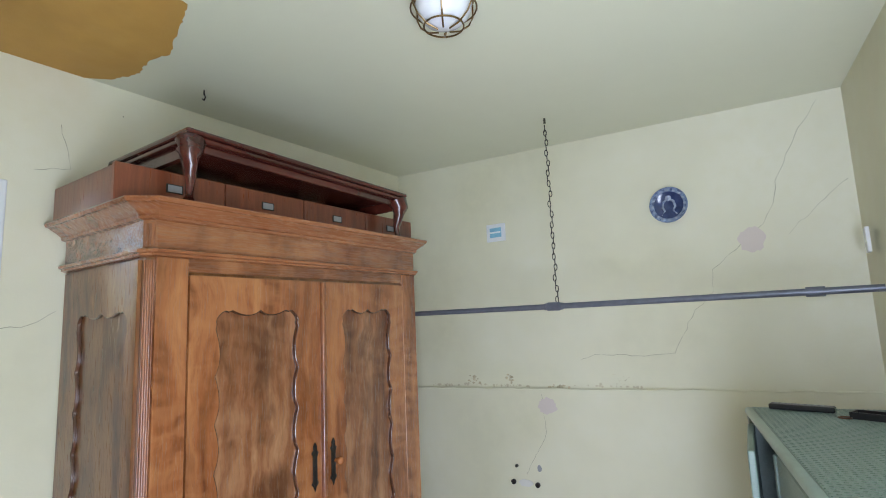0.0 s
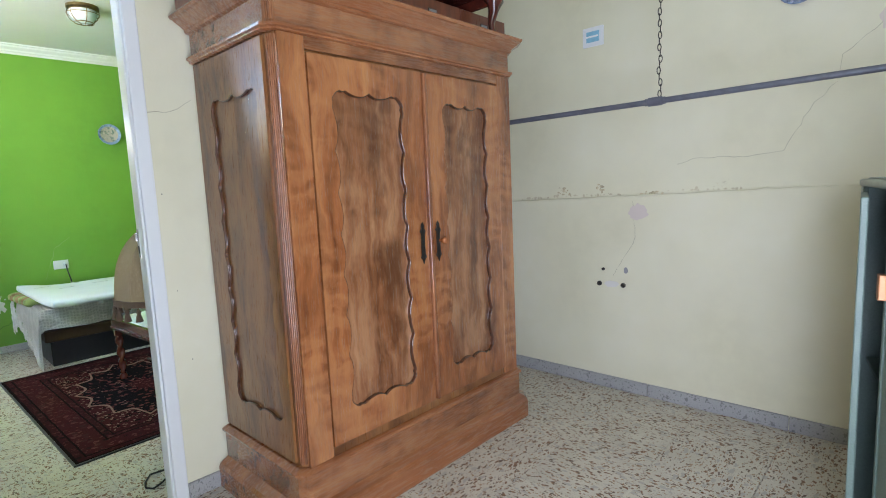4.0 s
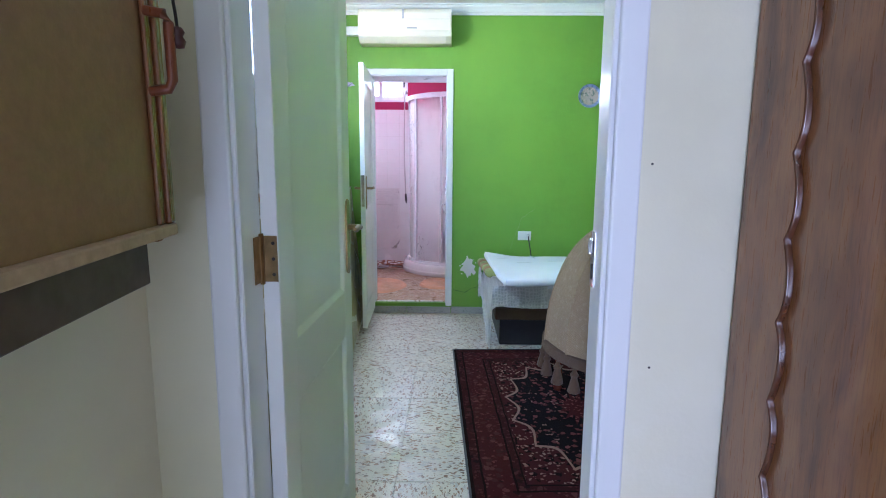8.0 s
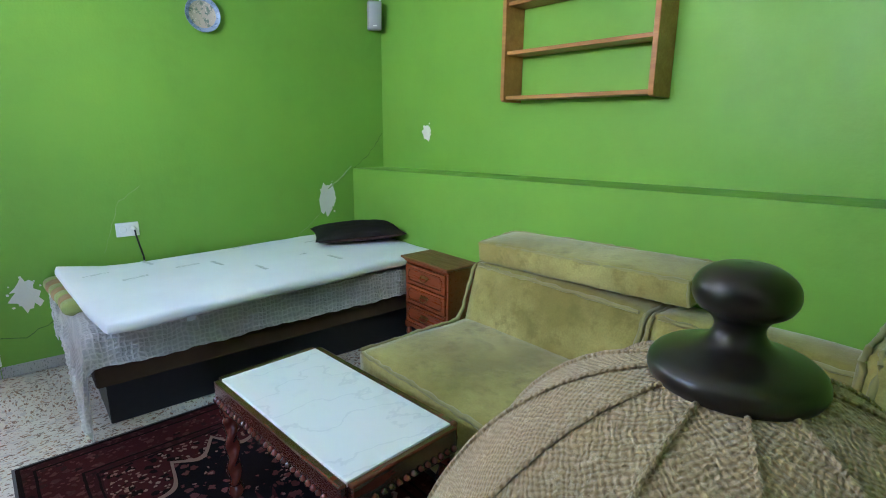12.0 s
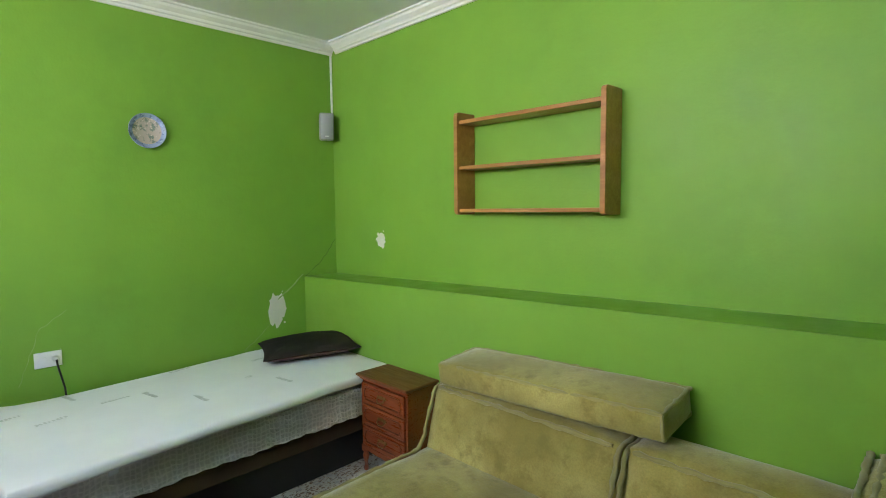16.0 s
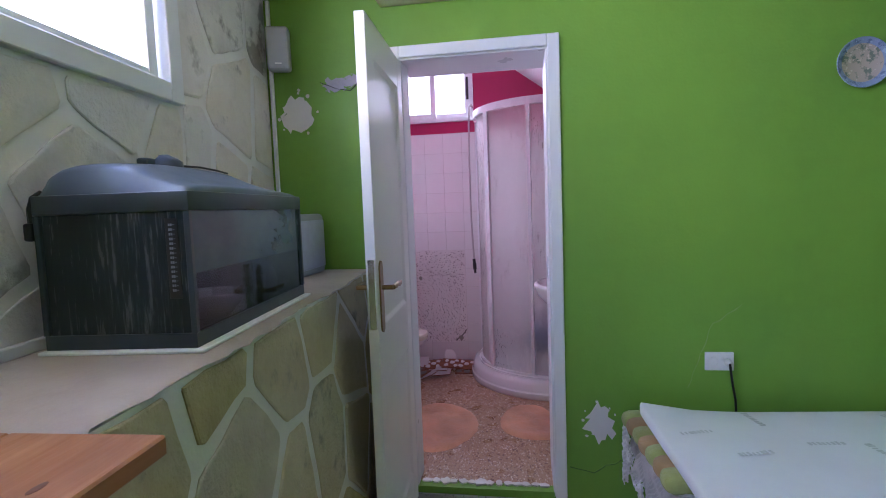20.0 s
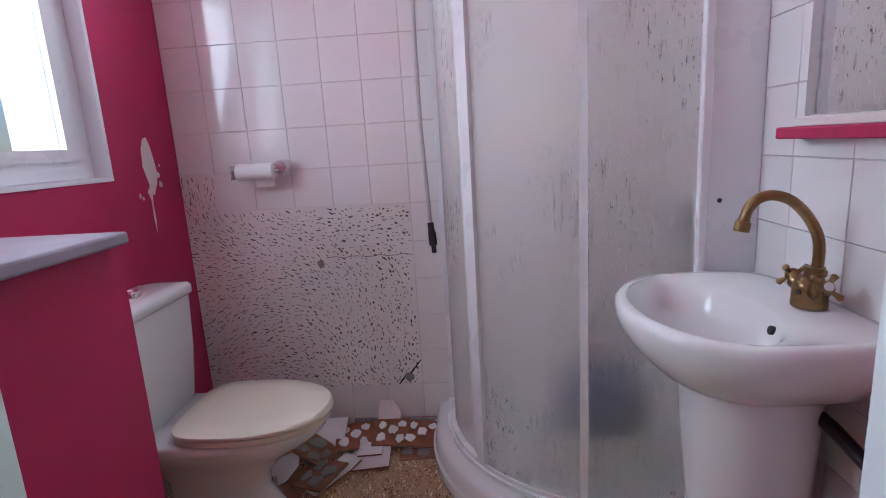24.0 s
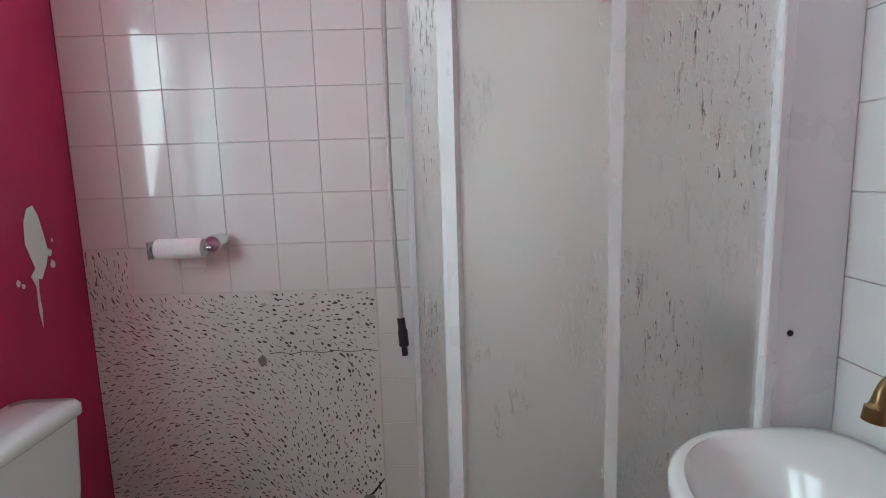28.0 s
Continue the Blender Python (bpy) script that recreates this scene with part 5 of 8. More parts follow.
for i in range(6):
    part("grille_slat", box((0.2046, -0.36, 0.18 + i * 0.007), (0.2056, 0.36, 0.183 + i * 0.007)), ACW, ac)
part("flap", moved(box((-0.035, -0.34, -0.002), (0.035, 0.34, 0.002), 0.001), pose(0.162, 0, 0.022, 0, -33)), ACW, ac)
part("badge", box((0.2062, 0.02, 0.098), (0.207, 0.1, 0.108)), GREYP, ac)
part("tag_strip", box((0.2066, -0.02, 0.175), (0.208, -0.004, 0.245)), SILVER, ac, "small blue-grey paper tag")
solid("pipe_duct", box((XG + 0.001, -0.47, 2.405), (XG + 0.06, 0.108, 2.475), 0.006, 2), PLASTICW, "white plastic pipe duct beside the air conditioner", "duct")


def speaker(name, m, label):
    s = thing(name, m, label, "speaker", "small wall speakers")
    part("case", box((0.0, -0.05, -0.095), (0.075, 0.05, 0.095), 0.014, 3), GREYP, s, smooth=40)
    part("grille", box((0.0752, -0.042, -0.086), (0.079, 0.042, 0.086), 0.003, 2), SILVER, s, smooth=40)
    part("badge", box((0.0792, -0.014, -0.07), (0.0798, 0.014, -0.064)), PLASTICW, s)
    part("bracket", box((-0.03, -0.012, -0.02), (0.002, 0.012, 0.02), 0.003), BLACK, s)
    return s


speaker("wall_speaker", pose(-5.965, -0.375, 2.16, 0, 4, 18), "grey satellite speaker in the wall corner")
speaker("wall_speaker", pose(-5.965, 3.2, 2.06, 0, 4, -28), "grey satellite speaker below a white cable duct")
solid("cable_duct", box((XG + 0.002, YS - 0.016, 2.15), (XG + 0.014, YS - 0.004, ZR - 0.082), 0.001), PLASTICW, "thin white cable duct in the corner", "duct")
solid("cable_duct", box((XG + 0.002, -0.444, 1.16), (XG + 0.016, -0.428, 2.4), 0.001), PLASTICW, "thin white cable duct in the corner", "duct")


def glaze(name, ground, ink):
    k = Nodes(name)
    f = k.ramp(k.noise(40, 4), (0.52, 0.0), (0.6, 1.0))
    col = k.mix(f, ground, ink)
    col = k.mix(k.ramp(k.noise(60, 2), (0.6, 0.0), (0.64, 0.7)), col, tuple(min(0.7, c * 1.5) for c in ground))
    return k.set(Base_Color=col, Roughness=0.12, Coat_Weight=0.4).m


def plate(name, m, r, ground, ink, label, scene_marks):
    """A decorated plate that hangs on a wall, its face along +x."""
    p = thing(name, m, label, "plate")
    rot = pose(0, 0, 0, 0, 90)
    part("dish", moved(lathe([(r * 0.55, 0.0), (r * 0.6, 0.004), (r * 0.97, 0.022), (r, 0.026), (r * 0.98, 0.028), (r * 0.72, 0.013), (r * 0.66, 0.009), (0.0, 0.008)], 40), rot), ground, p, smooth=50)
    part("rim_ring", moved(lathe([(r * 0.7, 0.0135), (r * 0.73, 0.0155), (r * 0.76, 0.0165), (r * 0.73, 0.0142)], 40), rot), ink, p, smooth=50)
    for w, (y, z, a, b) in enumerate(scene_marks):
        part("motif", moved(lathe([(1, 0.0), (1, 0.0015), (0.0, 0.002)], 14), Matrix.Translation((0.0092, y * r, z * r)) @ rot @ Matrix.Diagonal((b * r, a * r, 1, 1))), ink, p)
    return p


INK = plain("blue_glaze_ink", (0.03, 0.05, 0.14), 0.15, 0, 0.3, 30, 0, 0.3)
pg = plate("wall_plate", pose(XG + 0.002, 2.04, 1.925), 0.098, glaze("pale_blue_glaze", (0.24, 0.31, 0.5), (0.14, 0.19, 0.32)), glaze("speckled_rim_glaze", (0.42, 0.36, 0.32), (0.16, 0.2, 0.17)), "hanging pale plate painted with a winter tree scene", [])
WINTER = {"snow": plain("snow_white_glaze", (0.5, 0.6, 0.76), 0.15, 0, 0.05, 30, 0, 0.4), "bark": plain("blue_black_ink", (0.04, 0.05, 0.08), 0.2, 0, 0.2, 30, 0, 0.4), "green": plain("green_ink", (0.06, 0.13, 0.1), 0.2, 0, 0.3, 30, 0, 0.4), "red": plain("brick_ink", (0.32, 0.12, 0.08), 0.2, 0, 0.3, 30, 0, 0.4), "grey": plain("grey_glaze_ink", (0.24, 0.28, 0.34), 0.2, 0, 0.3, 30, 0, 0.4)}
hill = [(0.062 * math.cos(radians(a)), 0.062 * math.sin(radians(a))) for a in range(180, 361, 12)] + [(0.045, 0.012), (0.02, 0.004), (-0.01, 0.012), (-0.04, 0.002)]
part("snow_field", prism(hill, 0.0085, 0.0092, "x"), WINTER["snow"], pg)
tree = bmesh.new()
tube([(0.0094, 0.026, -0.012), (0.0094, 0.024, 0.01), (0.0094, 0.023, 0.03), (0.0094, 0.02, 0.055)], [0.0035, 0.0028, 0.0018, 0.0008], 5, tree)
for i, (a, h) in enumerate(((60, 0.012), (115, 0.014), (40, 0.022), (140, 0.024), (70, 0.03), (125, 0.034), (25, 0.034), (155, 0.012))):
    u, v = math.cos(radians(a)), math.sin(radians(a))
    l = 0.03 - 0.0015 * i
    tube([(0.0094, 0.0235, h), (0.0094, 0.0235 + u * l * 0.5, h + v * l * 0.5), (0.0094, 0.0235 + u * l, h + v * l * 0.8)], [0.0016, 0.001, 0.0005], 4, tree)
part("painted_tree", tree, WINTER["bark"], pg)
part("painted_bush", prism([(-0.042 + u, 0.0 + v) for u, v in blob((0.012, 0.022), 12, 0.4, 4)], 0.009, 0.0096, "x"), WINTER["green"], pg)
for y, z, a, b, c in ((-0.014, -0.018, 0.011, 0.012, "red"), (-0.014, -0.038, 0.009, 0.008, "green"), (-0.014, 0.0, 0.007, 0.007, "grey"), (-0.014, -0.005, 0.012, 0.003, "green"), (0.048, 0.0, 0.013, 0.004, "red"), (0.01, -0.002, 0.01, 0.006, "grey")):
    part("painted_shape", prism([(y + u, z + v) for u, v in blob((a, b), 10, 0.2, 3)], 0.0093, 0.0099, "x"), WINTER[c], pg)
sock = thing("wall_socket", pose(XG + 0.001, 1.525, 0.72), "white double wall socket with a black plug lead", "socket")
part("plate", box((0, -0.058, -0.04), (0.009, 0.058, 0.04), 0.003, 2), PLASTICW, sock)
for y in (-0.024, 0.03):
    part("insert", moved(lathe([(0.02, 0.0), (0.02, 0.002), (0.017, 0.003), (0.017, 0.0015), (0, 0.0015)], 20), pose(0.009, y, 0, 0, 90)), PLASTICW, sock, smooth=40)
part("plug", moved(lathe([(0.016, 0), (0.014, 0.02), (0.006, 0.028), (0, 0.03)], 14), pose(0.011, 0.03, 0, 0, 90)), PLASTICW, sock, smooth=50)
part("lead", tube([(0.04, 0.03, 0.0), (0.045, 0.032, -0.03), (0.03, 0.045, -0.09), (0.02, 0.06, -0.16), (0.02, 0.065, -0.24)], 0.005, 8), BLACK, sock, "black lead hanging behind the bed", smooth=60)


def chipped(name, axis, at, y, z, a, b, seed, label, extra=0, mat=None, wob=0.45):
    """A patch of bare plaster where the paint has come off."""
    out = blob((a, b), 26, wob, seed)
    t = thing(name, pose(0, 0, 0), label, "wall patch")
    tagged(t, kind="structure")
    lo, hi = (at, at + 0.002) if axis == "x" else (at - 0.002, at)
    if axis == "x":
        part("patch", prism([(y + u, z + v) for u, v in out], lo, hi, "x"), mat or PLASTER, t)
    else:
        part("patch", prism([(y + u, z + v) for u, v in out], lo, hi, "y"), mat or PLASTER, t)
    rnd = random.Random(seed)
    for i in range(extra):
        g = rnd.uniform(0, 6.28)
        q, s = rnd.uniform(1.0, 1.35), rnd.uniform(0.06, 0.14) * min(a, b)
        small = [(y + a * q * math.cos(g) + u, z + b * q * math.sin(g) + v) for u, v in blob((s, s), 8, 0.5, seed + i)]
        part("chip", prism(small, lo, hi, axis), mat or PLASTER, t)
    return t


chipped("plaster_patch", "x", XG, -0.32, 1.875, 0.075, 0.085, 3, "bare white plaster patch on green paint", 7)
BAREG = paint("bare_grey_plaster", (0.46, 0.44, 0.5), 0.9, 0.15, 0.4)
chipped("plaster_patch", "x", XG, -0.13, 2.0, 0.06, 0.034, 9, "grey broken plaster with a dark crack on green paint", 4, BAREG, 0.8)
chipped("plaster_patch", "x", XG, -0.035, 2.015, 0.05, 0.028, 19, "grey broken plaster with a dark crack on green paint", 3, BAREG, 0.9)
chipped("plaster_patch", "x", XG, 1.028, 0.425, 0.06, 0.08, 12, "bare plaster patch beside the bed", 8, None, 0.7)
chipped("plaster_patch", "x", XG, 2.79, 0.79, 0.06, 0.11, 15, "bare plaster patch by the ledge", 3)
chipped("plaster_patch", "y", YS, -5.46, 1.265, 0.045, 0.055, 21, "round bare plaster patch on green paint", 2)


def crack(pts, axis, at, mat, r=0.0012):
    """A hairline crack as a thin raised seam on a wall."""
    bm = bmesh.new()
    rnd = random.Random(len(pts) * 7 + int(pts[0][0] * 100))
    path = []
    for (a, b), (c, d) in zip(pts, pts[1:]):
        n = max(2, int(math.hypot(c - a, d - b) / 0.03))
        path += [(a + (c - a) * i / n + rnd.uniform(-0.006, 0.006), b + (d - b) * i / n + rnd.uniform(-0.006, 0.006)) for i in range(n)]
    path.append(pts[-1])
    tube([(at, u, v) if axis == "x" else (u, at, v) for u, v in path], [r * rnd.uniform(0.4, 1.3) for _ in path], 4, bm)
    return tagged(solid("wall_crack", bm, mat, "hairline crack running across the painted plaster", "crack"), kind="structure")


CRACK_D = plain("crack_shadow", (0.4, 0.37, 0.26), 0.9)
CRACK_G = plain("green_crack", (0.07, 0.16, 0.03), 0.9)
CRACK_P = plain("pale_green_crack", (0.3, 0.42, 0.16), 0.9)
crack([(3.0, 1.02), (2.9, 0.93), (2.8, 0.86)], "x", XG, CRACK_P, 0.005)
crack([(-0.2, 2.01), (-0.12, 1.985), (-0.06, 1.97), (0.02, 2.03)], "x", XG + 0.002, IRON, 0.0025)
crack([(-0.41, 1.85), (-0.39, 1.87), (-0.37, 1.89)], "x", XG, CRACK_G, 0.003)
crack([(2.75, 0.7), (2.62, 0.6), (2.5, 0.5)], "x", XG, CRACK_P, 0.002)
crack([(1.62, 0.96), (1.5, 0.88), (1.4, 0.6)], "x", XG, CRACK_P)
crack([(3.27, 1.25), (3.15, 1.1), (3.02, 1.0)], "x", XG, CRACK_G, 0.002)
crack([(0.89, 0.22), (1.0, 0.2), (1.12, 0.26)], "x", XG, CRACK_G, 0.003)

# ---- window of the bedroom ----
bw = thing("window_1", pose(0, 0, 0), "white framed window with bright daylight", "window")
tagged(bw, kind="structure")


def skew_box(x0, x1, d0, d1, z0, z1, bevel=0.003):
    """A box that follows the skewed window wall; d is the distance in front of it."""
    bm = bmesh.new()
    vs = [bm.verts.new((x, stone_y(x) + d, z)) for x in (x0, x1) for d in (d0, d1) for z in (z0, z1)]
    for f in ((0, 1, 3, 2), (4, 6, 7, 5), (0, 4, 5, 1), (2, 3, 7, 6), (0, 2, 6, 4), (1, 5, 7, 3)):
        bm.faces.new([vs[i] for i in f])
    bmesh.ops.recalc_face_normals(bm, faces=bm.faces)
    if bevel:
        bmesh.ops.bevel(bm, geom=list(bm.edges), offset=bevel, segments=1, affect="EDGES")
    return bm


part("frame", skew_box(wa - 0.07, wa, -0.06, 0.012, wz0 - 0.06, wz1 + 0.04), GLOSSW, bw)
part("frame", skew_box(wa + 0.0005, wb, -0.06, 0.0115, wz0 - 0.06, wz0), GLOSSW, bw)
part("frame", skew_box(wa + 0.0005, wb, -0.06, 0.0115, wz1 - 0.02, wz1 + 0.04), GLOSSW, bw)
for x in (wa + 0.015, (wa + wb) / 2 - 0.02):
    part("sash_stile", skew_box(x, x + 0.045, -0.05, -0.02, wz0 + 0.001, wz1 - 0.021), GLOSSW, bw)
part("sash_rail", skew_box(wa + 0.061, wb, -0.05, -0.0205, wz0 + 0.001, wz0 + 0.03), GLOSSW, bw)
pane = part("pane", skew_box(wa + 0.03, wb, -0.037, -0.033, wz0 + 0.02, wz1 - 0.03, 0), CLEAR, bw)
pane.visible_shadow = False
part("latch", skew_box(wa + 0.03, wa + 0.042, -0.019, -0.006, 2.1, 2.2), GREYP, bw)

# ---- aquarium and things on the stone ledge ----
ang = math.degrees(math.atan(0.092))
solid("foam_sheet", box((-0.342, -0.174, 0.0), (0.342, 0.174, 0.0075), 0.003, 2), PAPER, "white foam sheet under the aquarium", "foam mat", m=pose(-4.911, -0.124, 1.1462, 0, 0, 5.7))
aq = thing("aquarium", pose(-4.914, -0.13, 1.154, 0, 0, 5.7), "empty aquarium with black frame and domed hood", "aquarium")
# black frame and hood: the window's bluish veiling glare is mixed into both colours
TANKP = plain("glare_tinted_black_plastic", (0.036, 0.052, 0.065), 0.35, 0, 0.1, 6, 0.0)
HOODP = plain("matt_glare_tinted_plastic", (0.075, 0.105, 0.13), 0.42, 0, 0.1, 8, 0.0)
part("base_frame", boxes(((-0.33, -0.16, 0.0), (0.33, -0.145, 0.03)), ((-0.33, 0.145, 0.0), (0.33, 0.16, 0.03)), ((-0.33, -0.145, 0.0), (-0.315, 0.145, 0.03)), ((0.315, -0.145, 0.0), (0.33, 0.145, 0.03)), ((-0.315, -0.145, 0.0), (0.315, 0.145, 0.006))), TANKP, aq)
# front glass: a chalky film above the old water line, clear below
tank = Nodes("chalky_tank_glass")
haze = tank.ramp(tank.noise(1.0, 4, 0.6, vec=tank.scaled(9, 9, 14)), (0.35, 0.0), (0.7, 1.0))
level = tank.math("ADD", tank.n("SeparateXYZ", 2, i0=tank.co), tank.math("MULTIPLY", tank.noise(30, 3), 0.004))
film_w = tank.ramp(level, (0.147, 0.0), (0.152, 1.0))
tank.set(Base_Color=tank.mix(film_w, (0.16, 0.21, 0.23), tank.mix(haze, (0.17, 0.235, 0.275), (0.22, 0.3, 0.345))), Roughness=tank.ramp(haze, (0.3, 0.03), (0.7, 0.09)), Transmission_Weight=tank.math("MULTIPLY_ADD", film_w, -0.4, 0.85))
TANK = tank.m
TEAL = plain("teal_tank_back", (0.1, 0.16, 0.2), 0.5, 0, 0.25, 5, 0.02)
grime = Nodes("limescale_streaked_glass")
streak = grime.noise(1.0, 5, 0.65, vec=grime.scaled(90, 110, 9))
middle = grime.math("SUBTRACT", 1.0, grime.math("MULTIPLY", grime.math("ABSOLUTE", grime.math("SUBTRACT", grime.n("SeparateXYZ", 1, i0=grime.co), 0.06)), 8.0))
grime.set(Base_Color=grime.mix(grime.math("MULTIPLY", grime.ramp(streak, (0.5, 0.0), (0.72, 0.6)), grime.ramp(middle, (0.0, 0.1), (0.8, 1.0))), (0.014, 0.023, 0.03), (0.16, 0.19, 0.2)), Roughness=grime.ramp(streak, (0.5, 0.08), (0.7, 0.5)))
for nm, lo, hi in (("front_pane", (-0.319, 0.15, 0.03), (0.319, 0.155, 0.28)), ("back_pane", (-0.319, -0.155, 0.03), (0.319, -0.15, 0.28)), ("side_pane", (-0.325, -0.1498, 0.03), (-0.32, 0.1498, 0.28)), ("side_pane", (0.32, -0.1498, 0.03), (0.325, 0.1498, 0.28))):
    pane_ob = part(nm, box(lo, hi), TANK if nm == "front_pane" else TEAL if nm == "back_pane" else grime.m, aq)
    pane_ob.visible_shadow = nm != "front_pane"
heater = part("heater_block", box((-0.095, 0.108, 0.007), (-0.065, 0.128, 0.095), 0.003, 2), BLACK, aq, "black heater block", smooth=40)
part("side_knob", tube([(-0.064, 0.118, 0.066), (-0.03, 0.118, 0.068), (-0.024, 0.118, 0.068)], [0.006, 0.007, 0.01], 10), BLACK, heater, smooth=50)
pump = part("filter_pump", tube([(-0.165, 0.115, 0.007), (-0.165, 0.115, 0.085), (-0.163, 0.115, 0.104), (-0.16, 0.115, 0.112)], [0.019, 0.017, 0.012, 0.004], 12), BLACK, aq, "black internal filter pump", smooth=40)
part("nozzle", tube([(-0.18, 0.115, 0.036), (-0.22, 0.115, 0.04), (-0.222, 0.115, 0.04), (-0.3, 0.115, 0.044)], [0.005, 0.005, 0.009, 0.009], 10), BLACK, pump, smooth=40)
therm = part("thermometer", box((0.3253, 0.108, 0.1), (0.3265, 0.134, 0.262), 0.0004), BLACK, aq, "strip thermometer with white figures")
for i in range(15):
    fz = 0.115 + i * 0.0094
    part("figure", boxes(((0.3266, 0.115, fz), (0.327, 0.1185, fz + 0.005)), ((0.3266, 0.1195, fz), (0.327, 0.1225, fz + 0.005)), ((0.3266, 0.124, fz + 0.002), (0.327, 0.1275, fz + 0.003))), SILVER, therm)
part("top_frame", box((-0.333, -0.163, 0.276), (0.333, 0.163, 0.316), 0.004, 2), TANKP, aq, smooth=40)
hood = bmesh.new()
rows = []
SLOPE = eased([(-1.0, 0.0), (-0.9, 0.72), (-0.72, 0.96), (-0.4, 1.0), (0.0, 0.93), (0.35, 0.62), (0.7, 0.32), (0.95, 0.2), (1.0, 0.0)], 3, -1.0)
for i in range(33):
    u = -1 + i / 16
    lift = (0.064 + 0.016 * (1 - u * u)) * (1 - abs(u) ** 14) ** 0.6 * (0.62 + 0.38 * min(1, (u + 1) / 0.5) ** 0.7)
    rows.append([hood.verts.new((0.328 * u, 0.16 * v * (1 - 0.02 * u * u), 0.314 + lift * p)) for v, p in SLOPE])
for a, b in zip(rows, rows[1:]):
    for j in range(len(SLOPE) - 1):
        hood.faces.new((a[j], b[j], b[j + 1], a[j + 1]))
part("hood", hood, HOODP, aq, "black domed plastic hood", smooth=50)
for sx in (-1, 1):
    for sy in (-1, 1):
        part("corner_strip", box((sx * 0.326 - 0.006, sy * 0.156 - 0.006, 0.03), (sx * 0.326 + 0.006, sy * 0.156 + 0.006, 0.276), 0.001), TANKP, aq)
part("hood_knob", tube([(0.05, -0.04, 0.388), (0.05, -0.04, 0.405), (0.05, -0.038, 0.416), (0.05, -0.036, 0.42)], [0.036, 0.034, 0.022, 0.004], 14), TANKP, aq, smooth=50)
part("hood_switch", box((0.07, -0.085, 0.385), (0.11, -0.055, 0.41), 0.006, 2), TANKP, aq, smooth=50)
part("hood_cord", tube([(0.03, -0.02, 0.394), (-0.03, 0.0, 0.394), (-0.1, 0.01, 0.39), (-0.16, 0.01, 0.386)], 0.003, 6), BLACK, aq, smooth=60)
part("hanging_cable", tube([(0.3, -0.166, 0.325), (0.318, -0.172, 0.312), (0.322, -0.176, 0.29), (0.322, -0.176, 0.262)], 0.005, 6), BLACK, aq, smooth=60)
part("cable_plug", box((0.312, -0.186, 0.225), (0.332, -0.167, 0.262), 0.005, 2), BLACK, aq, smooth=50)

sp2 = thing("box_speaker", pose(-5.795, -0.3, 1.1465, 0, 0, 0.5), "silver plastic box speaker on the stone ledge", "speaker")
LAVENDER = plain("lavender_grey_grille", (0.46, 0.48, 0.62), 0.4, 0.1, 0.05)
part("case", box((-0.14, -0.11, 0.0), (0.14, 0.106, 0.266), 0.02, 4), SILVER, sp2, smooth=40)
part("front_grille", box((-0.118, 0.1062, 0.03), (0.13, 0.113, 0.238), 0.006, 3), LAVENDER, sp2, smooth=40)
part("side_grille", box((0.1402, -0.09, 0.03), (0.146, 0.1, 0.238), 0.004, 2), LAVENDER, sp2, smooth=40)

plank = thing("pine_board", pose(-4.195, 0.3, 1.141, 0, 0, 3.0), "thick knotty pine board lying across the stone ledge", "board")
part("plank", box((0.0, -0.2, 0), (0.54, 0.0, 0.025), 0.003), PINE, plank)
part("plank", box((0.0, -0.41, 0), (0.54, -0.2005, 0.025), 0.003), PINE, plank)
KNOT = plain("brown_knot", (0.16, 0.055, 0.02), 0.5)
for x, y, r in ((0.12, -0.05, 0.006), (0.22, -0.13, 0.008), (0.3, -0.26, 0.007), (0.42, -0.31, 0.009), (0.08, -0.3, 0.006), (0.4, -0.08, 0.008), (0.17, -0.22, 0.005), (0.48, -0.17, 0.006)):
    part("knot", moved(lathe([(r, 0.0), (r * 1.02, 0.0004), (r * 0.5, 0.0007), (0, 0.0007)], 12), pose(x, y, 0.025) @ Matrix.Diagonal((2.0, 0.8, 1, 1))), KNOT, plank)
gb = thing("grey_box", pose(-3.72, 0.12, 1.1665, 0, 0, 8), "blue-grey plastic box standing on the pine board", "box")
part("case", box((-0.09, -0.08, 0.0), (0.09, 0.08, 0.11), 0.008, 3), SILVER, gb, smooth=40)
part("lid", box((-0.092, -0.082, 0.1105), (0.092, 0.082, 0.13), 0.006, 2), GREYP, gb, smooth=40)
solid("white_cable", tube([(-4.26 + 0.085 * math.cos(a) * (1 - a / 40), -0.19 + 0.06 * math.sin(a), 1.152 + a * 0.0012) for a in [i * 0.35 for i in range(40)]], 0.0055, 6), PLASTICW, "coiled white cable on the ledge", "cable", smooth=60)
solid("white_strip", skew_box(-5.2, -3.3, 0.003, 0.022, 1.147, 1.172, 0.002), PLASTICW, "white plastic trunking at the foot of the stone wall", "duct")


